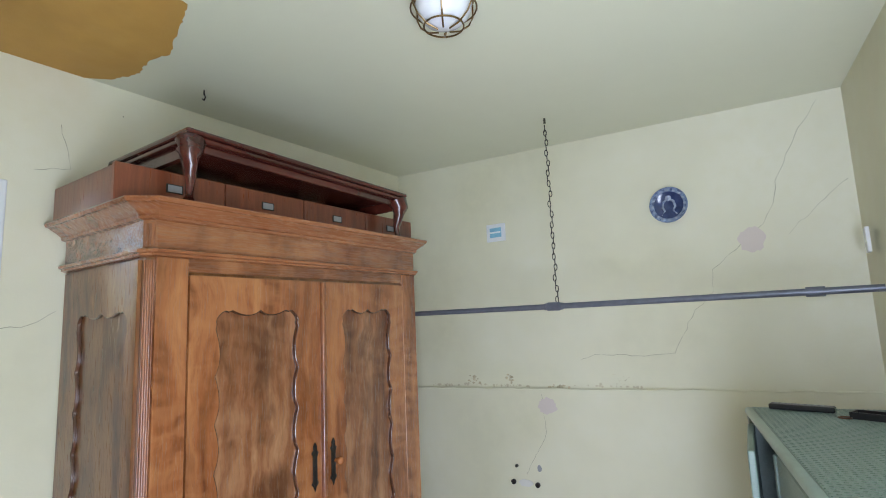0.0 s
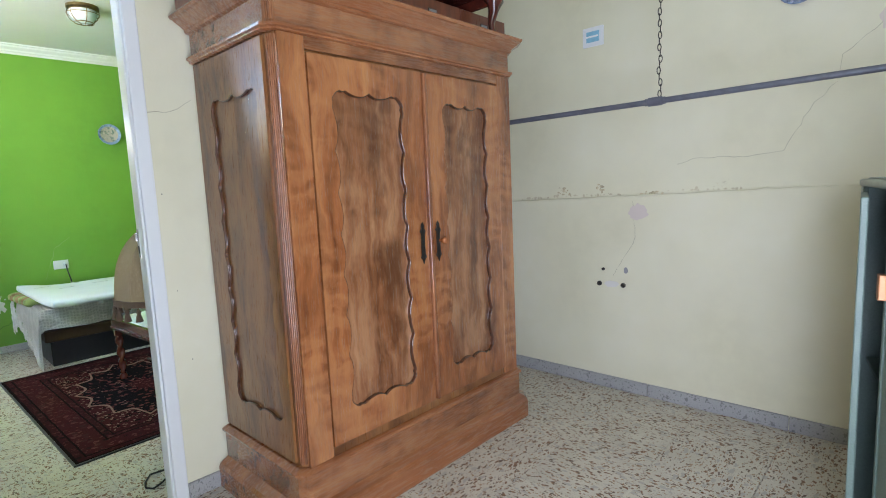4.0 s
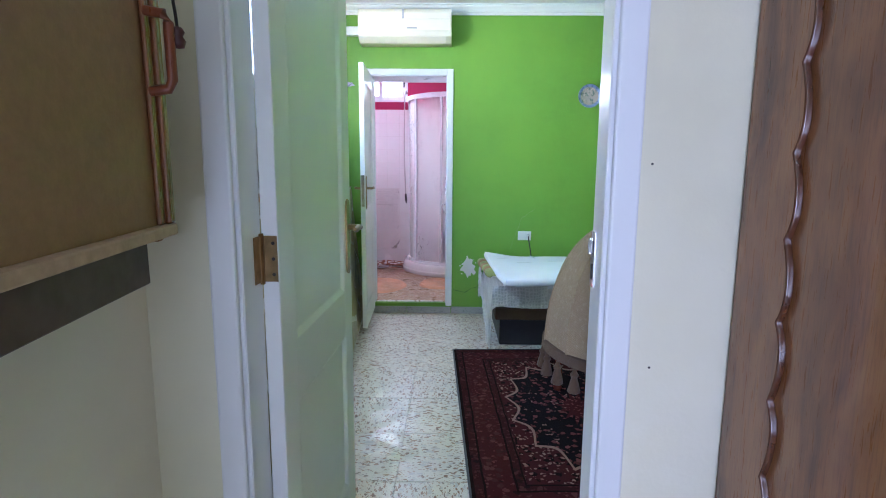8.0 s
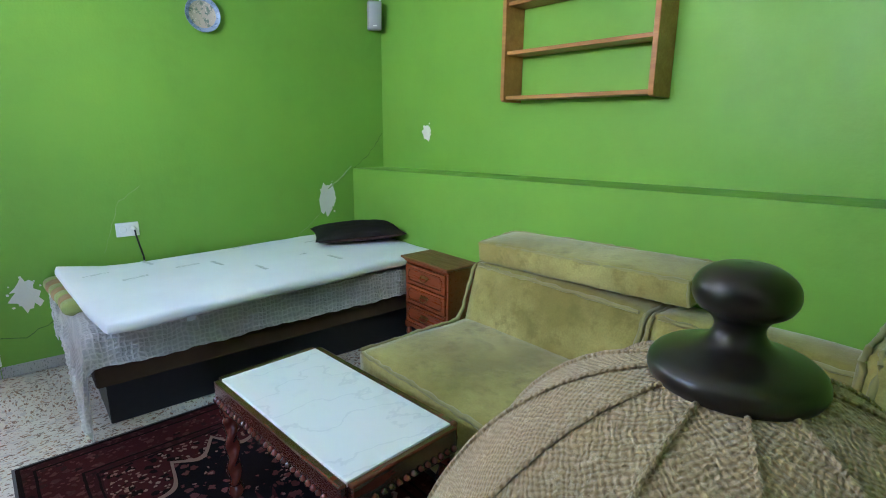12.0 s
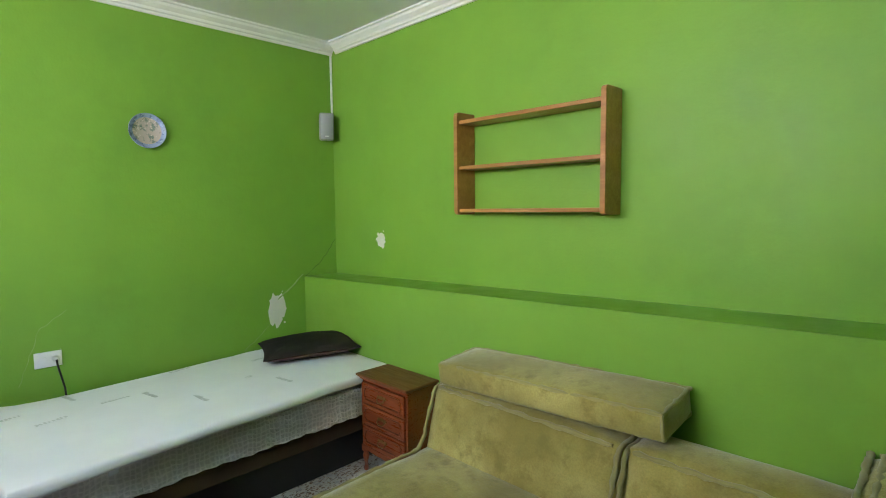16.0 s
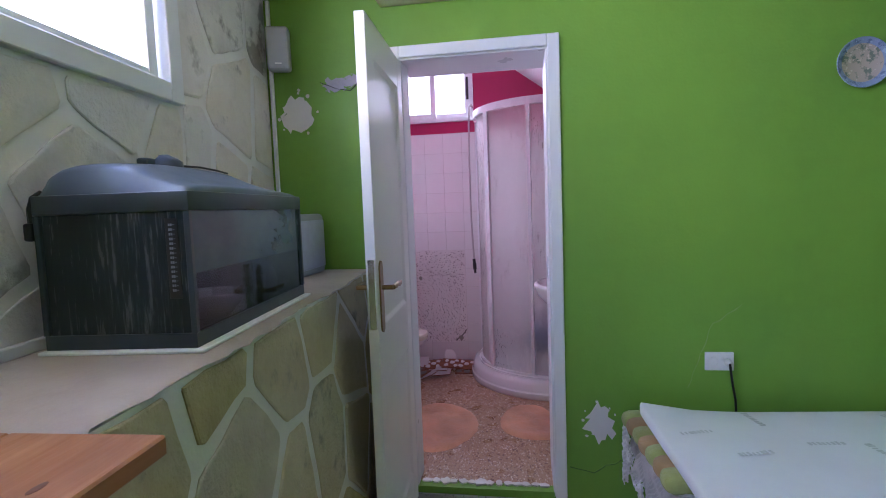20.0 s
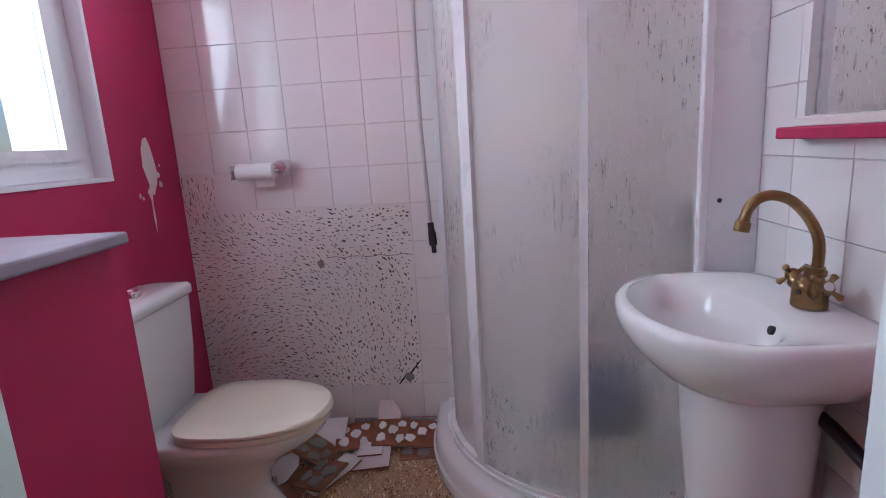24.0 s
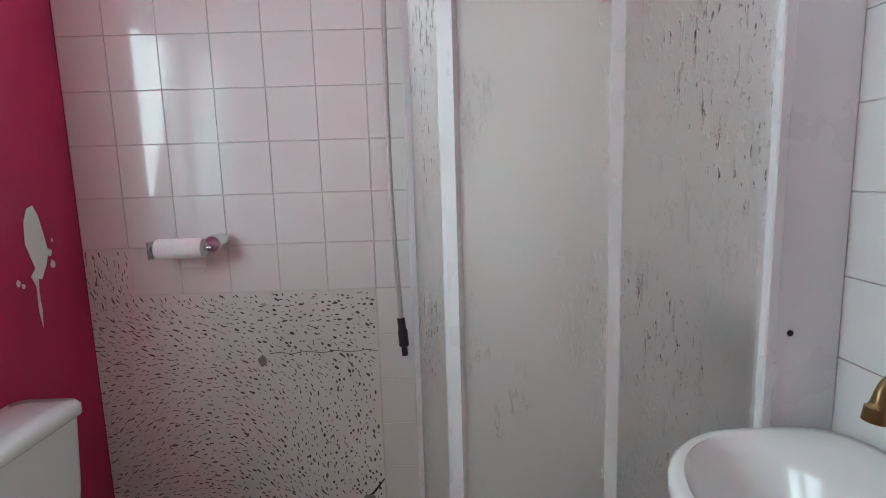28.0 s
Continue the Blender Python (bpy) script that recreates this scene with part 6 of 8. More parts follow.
# ---- ceiling lamps ----
def cage_lamp(m, label):
    l = thing("ceiling_lamp", m, label, "ceiling lamp", "round caged ceiling lamps")
    part("mount", lathe([(0.1, 0.0), (0.1, -0.018), (0.085, -0.03)], 32), BRASS, l, "brown mounting ring", smooth=40)
    part("globe", lathe([(0.082, -0.03), (0.086, -0.045), (0.078, -0.075), (0.055, -0.1), (0.025, -0.112), (0.0, -0.115)], 32), plain("opal_glass", (0.75, 0.76, 0.78), 0.15, 0, 0.02, 5), l, "milky glass globe", smooth=60)
    for k in range(6):
        a = k * math.pi / 3
        part("wire", tube([(r * math.cos(a), r * math.sin(a), z) for r, z in ((0.1, -0.02), (0.1, -0.06), (0.085, -0.09), (0.055, -0.115), (0.02, -0.125))], 0.0028, 6), BRASS, l, smooth=60)
    for r, z in ((0.1, -0.055), (0.06, -0.113)):
        part("wire_ring", tube([(r * math.cos(t), r * math.sin(t), z) for t in [2 * math.pi * i / 28 for i in range(28)]], 0.0028, 6, closed=True), BRASS, l, smooth=60)
    return l


cage_lamp(pose(-0.9, 1.835, ceil_z(-0.9), 0, 1.9), "caged round ceiling lamp with a milky globe, off")
cage_lamp(pose(-4.6, 1.6, ZR), "caged round ceiling lamp in the bedroom, off")

# ---- kitchen things ----
pipe = thing("wall_pipe", pose(0, 0, 0), "grey painted pipe hung from a chain across the kitchen", "pipe")
part("pipe_run", tube([(X1 + 0.01, 3.0, 1.628), (-1.13, 3.0, 1.63), (XR, 3.0, 1.635)], 0.0135, 14), PIPE, pipe, smooth=50)
part("coupling", tube([(-1.15, 3.0, 1.63), (-1.14, 3.0, 1.63), (-1.135, 3.0, 1.63), (-1.075, 3.0, 1.63), (-1.07, 3.0, 1.63), (-1.06, 3.0, 1.63)], [0.017, 0.017, 0.021, 0.021, 0.017, 0.017], 14), PIPE, pipe, smooth=30)
part("coupling", tube([(-0.1, 3.0, 1.634), (-0.04, 3.0, 1.634)], 0.019, 14), PIPE, pipe, smooth=30)
ch = thing("chain", pose(-1.085, 3.0, 1.65), "dark iron link chain holding the pipe from the ceiling", "chain")
link = mesh("link", tube([(0.0072 * math.cos(t), 0, 0.0163 * math.sin(t)) for t in [2 * math.pi * i / 12 for i in range(12)]], 0.0023, 6, closed=True), IRON, 60)
nlink = int((ceil_z(-1.085) - 1.66) / 0.0262)
for i in range(nlink):
    piece("link", link, ch, pose(0.004 * math.sin(i * 1.3), 0.004 * math.sin(i), 0.012 + i * 0.0262, 0, 0, 90 * (i % 2) + 20))
part("ceiling_hook", tube([(0, 0, ceil_z(-1.085) - 1.65), (0, 0, ceil_z(-1.085) - 1.675)], 0.006, 8), IRON, ch)
solid("ceiling_hook", tube([(0, 0, 0), (0, 0, -0.02), (0.012, 0, -0.034), (0, 0, -0.046), (-0.012, 0, -0.036)], 0.003, 6), IRON, "small open iron hook in the ceiling", "hook", smooth=60, m=pose(-2.13, 1.8, ceil_z(-2.13)))
pp = plate("wall_plate", pose(-0.62, YK - 0.002, 2.12, 0, 0, -90), 0.092, glaze("deep_blue_glaze", (0.2, 0.26, 0.4), (0.09, 0.12, 0.22)), INK, "hanging blue glazed plate with a raised motif", [])
RELIEF = glaze("pale_blue_relief", (0.3, 0.35, 0.46), (0.14, 0.18, 0.3))
UMBER = plain("umber_glaze", (0.2, 0.11, 0.085), 0.15, 0, 0.25, 40, 0.0, 0.5)
part("relief", prism([(-0.012, 0.02), (-0.022, -0.01), (-0.034, -0.048), (0.0, -0.056), (0.034, -0.048), (0.022, -0.01), (0.012, 0.02)], 0.0085, 0.0125, "x", 0.002), UMBER, pp, "plain umber bell shape")
for sy in (-1, 1):
    part("relief_band", tube([(0.0125, sy * 0.008, 0.03), (0.0125, sy * 0.024, 0.018), (0.0125, sy * 0.03, -0.01), (0.0125, sy * 0.02, -0.03), (0.0125, sy * 0.036, -0.05)], [0.005, 0.008, 0.007, 0.006, 0.004], 6), RELIEF, pp, smooth=60)
part("relief", moved(lathe([(0.017, 0), (0.018, 0.004), (0.01, 0.009), (0, 0.01)], 16), pose(0.0085, 0, 0.036, 0, 90)), RELIEF, pp, "plain raised disc", smooth=60)
for i in range(16):
    a = 2 * math.pi * i / 16
    part("rim_petal", moved(lathe([(0.009, 0.0), (0.008, 0.002), (0, 0.003)], 8), pose(0.0205, 0.078 * math.cos(a), 0.078 * math.sin(a), 0, 75)), RELIEF, pp, smooth=60)
sw = thing("wall_box", pose(-1.63, YK, 2.11), "white electrical junction box with a pale blue label", "junction box")
part("cover", box((-0.065, -0.012, -0.055), (0.065, 0, 0.055), 0.004, 2), PLASTICW, sw)
part("label_plate", box((-0.04, -0.0135, -0.03), (0.04, -0.0122, 0.03)), plain("pale_blue_label", (0.25, 0.5, 0.65), 0.3), sw)
part("label_bar", box((-0.04, -0.0142, -0.004), (0.035, -0.0136, 0.006)), PAPER, sw)
solid("wall_switch", box((XR - 0.014, 3.2, 1.78), (XR, 3.28, 1.88), 0.003, 2), PLASTICW, "small white switch box on the cream wall", "switch")
tp2 = thing("capped_pipes", pose(-1.52, YK - 0.019, 0.65), "capped water pipe ends sticking out of the wall", "pipe stubs")
for x, z, r in ((-0.075, 0.0, 0.0145), (0.075, 0.0, 0.0145), (-0.05, 0.09, 0.009)):
    part("stub", moved(lathe([(r, 0), (r, 0.01), (r * 0.6, 0.012), (r * 0.6, 0.004), (0, 0.004)], 10), pose(x, 0, z, 90)), IRON, tp2)
part("filler", prism([(u, v) for u, v in blob((0.045, 0.02), 14, 0.3, 5)], -0.004, 0.0, "y"), PLASTER, tp2)
part("filler", prism([(0.09 + u, 0.09 + v) for u, v in blob((0.013, 0.018), 10, 0.3, 6)], -0.003, 0.0, "y"), GREYP, tp2)
PINKP = paint("pink_filler", (0.68, 0.6, 0.55), 0.8, 0.05, 0.2)
chipped("filler_patch", "y", YK - 0.018, -1.357, 1.085, 0.055, 0.045, 31, "pinkish filler patch on cream wall", 0, PINKP, 0.3)
chipped("filler_patch", "y", YK, -0.277, 1.9, 0.055, 0.06, 33, "pinkish filler patch on cream wall", 0, PINKP, 0.3)
STAIN = plain("brown_stain", (0.54, 0.47, 0.31), 0.9, 0, 0.4)
CRUMB = paint("crumbled_edge", (0.63, 0.57, 0.4), 0.9, 0.15, 0.4)


def specks(x, z, a, b, count, seed, mat, low=0.25, high=1.0):
    """A cluster of small damp spots on the far wall, denser in the middle."""
    rnd = random.Random(seed)
    bm = bmesh.new()
    for i in range(count):
        u, v = rnd.gauss(0, 0.45) * a, rnd.gauss(0, 0.45) * b
        r = rnd.uniform(low, high) ** 2 * 0.009
        line = [(x + u + p, z + v + q) for p, q in blob((r * rnd.uniform(0.8, 2.0), r), 8, 0.6, seed * 90 + i)]
        at = YK - 0.0006 - 0.00001 * i
        bm.faces.new([bm.verts.new((p, at, q)) for p, q in line])
    bmesh.ops.recalc_face_normals(bm, faces=bm.faces)
    return tagged(solid("wall_stain", bm, mat, "brown damp spots above the plaster edge", "stain"), kind="structure")


specks(-1.84, 1.222, 0.05, 0.03, 16, 3, STAIN)
specks(-1.6, 1.228, 0.035, 0.035, 14, 4, STAIN)
specks(-1.29, 1.19, 0.1, 0.008, 16, 5, STAIN)
specks(-0.94, 1.236, 0.06, 0.035, 22, 6, STAIN, 0.12, 0.5)
specks(-2.05, 1.176, 0.14, 0.008, 18, 7, CRUMB)
specks(-1.7, 1.186, 0.3, 0.008, 34, 8, CRUMB)
specks(-1.0, 1.203, 0.3, 0.006, 20, 9, CRUMB)
edge_rnd = random.Random(14)
lip_z = lambda x: 1.148 + (x - X1) * 0.074 / (XR - X1)
lip = [(X1 + 0.02 + 0.05 * i, lip_z(X1 + 0.02 + 0.05 * i)) for i in range(50)]
setting("wall_ledge_crumbs", tube([(x, YK - 0.017 + edge_rnd.uniform(-0.003, 0.003), z + edge_rnd.uniform(-0.004, 0.003)) for x, z in lip], [edge_rnd.uniform(0.002, 0.009) for _ in lip], 6), CREAM, "crumbling plaster edge along the thicker wall", "plaster edge", 40)
crack([(0.043, 2.504), (-0.06, 2.36), (-0.153, 2.16), (-0.172, 2.058), (-0.243, 1.951), (-0.35, 1.86), (-0.454, 1.775), (-0.469, 1.667), (-0.518, 1.616), (-0.573, 1.55), (-0.659, 1.382), (-0.84, 1.36), (-1.04, 1.372), (-1.15, 1.342)], "y", YK, CRACK_D)
crack([(-1.394, 1.151), (-1.372, 0.935), (-1.434, 0.837), (-1.511, 0.7)], "y", YK - 0.018, CRACK_D)
crack([(0.112, 2.126), (-0.008, 2.03), (-0.131, 1.909)], "y", YK, CRACK_D)
crack([(1.23, 1.62), (1.32, 1.63), (1.4, 1.68)], "x", X1, CRACK_D)
crack([(1.3, 2.2), (1.42, 2.23), (1.38, 2.4)], "x", X1, CRACK_D)
for n, (u, v) in enumerate(((1.6, 2.5), (1.27, 0.9), (1.3, 0.6), (1.25, 1.3))):
    tagged(solid("nail_hole", moved(lathe([(0.0024, 0), (0.0024, 0.001), (0, 0.001)], 8), pose(X1, u, v, 0, 90)), IRON, "old nail hole in the cream wall", "hole", "nail holes"), kind="structure")
stain_rnd = random.Random(8)
corners = [(-1.95, 0.9), (-1.5, 1.2), (-1.58, 1.42), (-1.72, 1.47), (-1.93, 1.55), (-2.05, 1.53), (-2.18, 1.56), (-2.33, 1.52), (X1 + 0.001, 1.45), (X1 + 0.001, 0.8)]
rim = []
for (ax, ay), (bx, by) in zip(corners, corners[1:] + corners[:1]):
    for i in range(9):
        f = i / 9
        k = 0.0 if ax < X1 + 0.01 or bx < X1 + 0.01 else 0.007 * math.sin(math.pi * f) ** 0.5
        rim.append((ax + (bx - ax) * f + k * stain_rnd.uniform(-1, 1), ay + (by - ay) * f + k * stain_rnd.uniform(-1, 1)))
stain_bm = prism(rim, -0.002, 0.001)
for v in stain_bm.verts:
    v.co.z += ceil_z(v.co.x)
tagged(solid("ceiling_stain", stain_bm, OCHRE, "ochre patch where the ceiling paint is gone", "stain"), kind="structure")

cb = thing("metal_cabinet", pose(-0.3, 2.745, 0, 0, 0, 11.3), "grey-green steel cabinet with a ribbed mat and a door ajar", "cabinet")
part("top", box((-0.02, -1.0, 1.218), (0.42, 0.02, 1.242), 0.01, 3), plain("pale_green_enamel", (0.3, 0.38, 0.335), 0.32, 0, 0.06, 40, 0.05), cb, "pale enamelled rim", smooth=40)
mat_bm = box((0.002, -0.985, 1.2423), (0.4, 0.002, 1.2445))
for i in range(62):
    y = -0.98 + i * 0.0158
    box((0.004, y, 1.2446), (0.398, y + 0.009, 1.2462), bm=mat_bm)
for i in range(25):
    x = 0.008 + i * 0.0158
    box((x, -0.983, 1.2445), (x + 0.007, 0.0, 1.2457), bm=mat_bm)
part("top_mat", mat_bm, STEEL_G, cb, "ribbed grey-green rubber mat")
part("side", box((0.0, -0.012, 0.06), (0.41, 0.0, 1.217), 0.002), STEEL_G, cb)
part("side", box((0.0, -0.99, 0.06), (0.41, -0.978, 1.217), 0.002), STEEL_G, cb)
part("back", box((0.4, -0.977, 0.06), (0.41, -0.0125, 1.217)), STEEL_D, cb)
part("plinth", box((0.02, -0.99, 0.0), (0.41, -0.001, 0.059)), STEEL_D, cb)
for z in (0.07, 0.62):
    part("shelf", box((0.02, -0.977, z), (0.399, -0.0125, z + 0.012)), STEEL_G, cb)
part("corner_post", box((-0.016, -0.05, 0.06), (-0.001, -0.001, 1.217), 0.003), STEEL_D, cb)
part("middle_post", box((-0.002, -0.485, 0.06), (0.02, -0.455, 1.217), 0.002), STEEL_D, cb)
part("door", box((-0.02, -0.39, 0.08), (-0.001, 0.0, 1.2), 0.004, 2), STEEL_G, cb, "door standing ajar", m=pose(-0.003, -0.055, 0, 0, 0, -7))
d = part("door", box((-0.012, -0.972, 0.08), (-0.003, -0.5, 1.205), 0.003), STEEL_G, cb)
part("door_edge", box((-0.018, -0.5, 0.08), (-0.003, -0.486, 1.205), 0.002), STEEL_D, d)
part("handle", box((-0.034, -0.512, 0.93), (-0.0125, -0.486, 1.0), 0.003, 2), plain("copper_pull", (0.55, 0.27, 0.14), 0.3, 0.7), d, "copper coloured pull")
rm = thing("remote_control", pose(-0.155, 2.72, 1.2465, 0, 0, -8), "black remote control on the steel cabinet", "remote control")
part("case", box((-0.09, -0.022, 0), (0.09, 0.022, 0.018), 0.005, 2), BLACK, rm)
for i in range(8):
    part("button", box((-0.075 + i * 0.018, -0.008, 0.0181), (-0.065 + i * 0.018, 0.008, 0.0196)), GREYP, rm)
kb = thing("key_case", pose(0.03, 2.62, 1.2465, 0, 0, -20), "small open black case with keys on the cabinet", "case")
part("tray", boxes(((-0.06, -0.03, 0), (0.06, 0.03, 0.005)), ((-0.06, 0.025, 0.005), (0.06, 0.03, 0.02)), ((-0.06, -0.03, 0.005), (0.06, -0.025, 0.02)), ((0.055, -0.025, 0.005), (0.06, 0.025, 0.02)), ((-0.06, -0.025, 0.005), (-0.055, 0.025, 0.02))), BLACK, kb)
part("key", tube([(-0.05, 0.0, 0.008), (-0.01, 0.01, 0.01), (0.02, 0.0, 0.008)], 0.004, 6), BRASS, kb)
part("key_ring", tube([(-0.07 + 0.016 * math.cos(t), -0.035 + 0.016 * math.sin(t), 0.003) for t in [2 * math.pi * i / 14 for i in range(14)]], 0.0025, 6, closed=True), plain("dull_bronze", (0.2, 0.12, 0.09), 0.4, 0.8), kb)

# hanging cupboard beside the doorway, slightly askew
cp = thing("wall_cupboard", pose(-1.218, 0.515, 1.15, 0, -1.2, 185.8), "orange wood wall cupboard with a brown door and key", "cupboard")
L, D, H = 1.012, 0.235, 0.425
part("side", box((0.0, 0.0, -0.018), (0.018, D, H), 0.002), BEECH, cp)
part("side", box((L - 0.018, 0.0, 0.0), (L, D - 0.11, H), 0.002), BEECH, cp)
part("bottom", box((0.019, 0.01, 0.0), (L - 0.019, D - 0.12, 0.018)), BEECH, cp)
part("top", box((0.019, 0.01, H - 0.018), (L - 0.019, D - 0.12, H)), BEECH, cp)
part("bottom_strip", box((0.018, 0.02, -0.068), (L - 0.012, D - 0.12, -0.001), 0.002), DARKWOOD, cp, "dark strip under the cupboard")
part("end_strip", box((0.0, 0.026, -0.09), (0.0175, D, -0.019), 0.002), BEECH, cp)
dr = part("door", box((0.02, -0.008, 0.0285), (L - 0.02, 0.0, H - 0.022)), CORK, cp, "brown hardboard door")
part("lower_ledge", box((0.0, -0.024, 0.01), (L, -0.001, 0.028), 0.003, 2), plain("pale_raw_wood", (0.42, 0.3, 0.18), 0.6, 0, 0.15, 40, 0.1), dr, "pale unvarnished lower edge")
part("door_frame", box((0.0, -0.022, H - 0.024), (L, -0.001, H), 0.004, 2), EBONY, dr, "dark brown upper edge")
part("door_frame", box((L - 0.04, -0.016, 0.0285), (L - 0.022, -0.0085, H - 0.0245), 0.003, 2), TRIMWOOD_Z, dr)
part("door_frame", box((L - 0.02, -0.022, 0.0285), (L, -0.001, H - 0.0245), 0.004, 2), TRIMWOOD_Z, dr)
part("door_frame", box((0.0, -0.012, 0.0285), (0.016, -0.001, H - 0.0245), 0.003, 2), BEECH, dr)
part("handle", tube([(L - 0.036, -0.015, 0.226), (L - 0.036, -0.041, 0.23), (L - 0.036, -0.047, 0.242), (L - 0.036, -0.047, 0.322), (L - 0.036, -0.041, 0.334), (L - 0.036, -0.015, 0.338)], 0.0075, 10), REDWOOD, dr, "brown moulded bow pull", smooth=50)
part("lock", moved(lathe([(0.009, 0), (0.009, 0.003), (0.006, 0.004), (0, 0.004)], 12), pose(L - 0.03, -0.0162, 0.368, 90)), CHROME, dr)
part("key", boxes(((L - 0.0315, -0.04, 0.366), (L - 0.0285, -0.019, 0.37)), ((L - 0.032, -0.058, 0.357), (L - 0.028, -0.04, 0.379))), CHROME, dr, "small steel key in the lock")
part("key_chain", tube([(L - 0.03, -0.053, 0.357), (L - 0.029, -0.055, 0.335), (L - 0.026, -0.055, 0.318)], 0.0025, 6), IRON, dr)
part("key_tag", lathe([(0, -0.014), (0.008, -0.012), (0.011, -0.003), (0.007, 0.004), (0.01, 0.01), (0.007, 0.016), (0, 0.018)], 12, centre=(L - 0.026, -0.055, 0.302)), plain("red_brown_bead", (0.06, 0.015, 0.015), 0.4), dr, "dark red bead tag", smooth=60)
blk = cushion((-1.25, YL - 0.01, -0.02), (-0.87, 0.474, 1.056), 0.003, 0.02, 16, 4, 0.012)
tagged(solid("wall_block", blk, CREAM, "rough cream masonry block against the wall", "masonry", smooth=50), kind="structure")


# ---- bathroom ----
def frosted():
    """Pebbled shower glass: hazy, with clusters of hanging drops and running streaks."""
    k = Nodes("frosted_shower_glass")
    patch = k.ramp(k.noise(2.6, 3), (0.43, 0.0), (0.58, 1.0))
    long = k.ramp(k.noise(1.0, 3, 0.55, vec=k.scaled(95, 95, 13)), (0.6, 0.0), (0.67, 1.0))
    drop = k.ramp(k.noise(1.0, 2, 0.5, vec=k.scaled(150, 150, 55)), (0.62, 0.0), (0.69, 1.0))
    wet = k.math("MULTIPLY", k.math("MAXIMUM", long, drop), patch)
    light = k.math("MULTIPLY", k.ramp(k.noise(1.0, 2, 0.5, vec=k.scaled(140, 140, 30, rot=(0, 0, 0.8))), (0.64, 0.0), (0.7, 1.0)), patch)
    fine = k.noise(420, 2)
    h = k.math("ADD", k.math("MULTIPLY", k.math("MAXIMUM", wet, light), 2.6), k.math("MULTIPLY", fine, 0.08))
    col = k.mix(k.math("MULTIPLY", wet, 0.45), (1.0, 0.95, 0.93), (0.5, 0.46, 0.45))
    k.set(Base_Color=col, Roughness=k.ramp(k.math("MAXIMUM", wet, light), (0.2, 0.56), (0.8, 0.16)), IOR=1.25, Transmission_Weight=0.93)
    return k.bump(h, 1.0, 0.008).m


FROST = frosted()
LILAC = paint("lilac_grey_stone", (0.3, 0.26, 0.31), 0.35, 0.08, 0.1)
CLAY = plain("fired_clay_back", (0.25, 0.095, 0.048), 0.85, 0, 0.2, 25, 0.2)
CLAY2 = plain("dusty_clay_back", (0.24, 0.11, 0.06), 0.9, 0, 0.25, 18, 0.2)
GLUE = paint("white_tile_adhesive", (0.74, 0.73, 0.71), 0.95, 0.1, 0.4, grain=180)
GLUE_G = paint("grey_tile_adhesive", (0.25, 0.24, 0.21), 0.95, 0.15, 0.4, grain=180)
BEDGLUE = paint("adhesive_bed", (0.76, 0.72, 0.69), 0.92, 0.14, 0.3, second=(0.84, 0.82, 0.81), grain=160)
GAPS = plain("dark_gap", (0.155, 0.13, 0.12), 0.95, 0, 0.5, 40, 0.2)
MAT = cloth("peach_tufted_cotton", (0.66, 0.37, 0.21), 140.0, 0.95, 0.9, 0.2, 0.3)
MIRROR = plain("mirror_silver", (0.86, 0.86, 0.86), 0.02, 1.0, 0.0, 3, 0.0)
BLUE = plain("dark_blue_plastic", (0.06, 0.085, 0.16), 0.5, 0, 0.2)
HOSE = plain("pearl_grey_hose", (0.5, 0.47, 0.46), 0.35, 0.1, 0.08, 60, 0.1)

# windows
w2 = thing("window_2", pose(0, 0, 0), "white two-sash sliding window with black pulls", "window")
tagged(w2, kind="structure")
fx0, fx1 = XB - 0.1, XB + 0.004
fr = part("window_frame", boxes(((fx0, -0.309, 2.111), (fx1, -0.279, 2.679)), ((fx0, 0.299, 2.111), (fx1, 0.329, 2.679)), ((fx0, -0.279, 2.111), (fx1, 0.299, 2.141)), ((fx0, -0.279, 2.649), (fx1, 0.299, 2.679))), PLASTICW, w2)
for y0, y1, x in ((-0.278, 0.02, XB - 0.035), (-0.02, 0.298, XB - 0.07)):
    s = part("sash", boxes(((x - 0.014, y0, 2.142), (x + 0.014, y0 + 0.042, 2.648)), ((x - 0.014, y1 - 0.042, 2.142), (x + 0.014, y1, 2.648)), ((x - 0.014, y0 + 0.042, 2.142), (x + 0.014, y1 - 0.042, 2.186)), ((x - 0.014, y0 + 0.042, 2.604), (x + 0.014, y1 - 0.042, 2.648))), PLASTICW, w2)
    g = part("pane", box((x - 0.003, y0 + 0.042, 2.186), (x + 0.003, y1 - 0.042, 2.604)), CLEAR, s)
    g.visible_shadow = False
    yh = y0 + 0.018 if y0 < -0.1 else y1 - 0.018
    part("pull", box((x + 0.014, yh - 0.009, 2.29), (x + 0.022, yh + 0.009, 2.47), 0.003), BLACK, s, "black recessed pull")

w3 = thing("window_3", pose(0, 0, 0), "white painted window in a deep reveal", "window")
tagged(w3, kind="structure")
part("reveal", boxes(((-7.499, -1.0, 1.231), (-7.485, -0.688, 2.149)), ((-6.465, -1.0, 1.231), (-6.451, -0.688, 2.149)), ((-7.485, -1.0, 1.231), (-6.465, -0.686, 1.245)), ((-7.485, -1.0, 2.135), (-6.465, -0.688, 2.149))), GLOSSW, w3, "white plastered reveal")
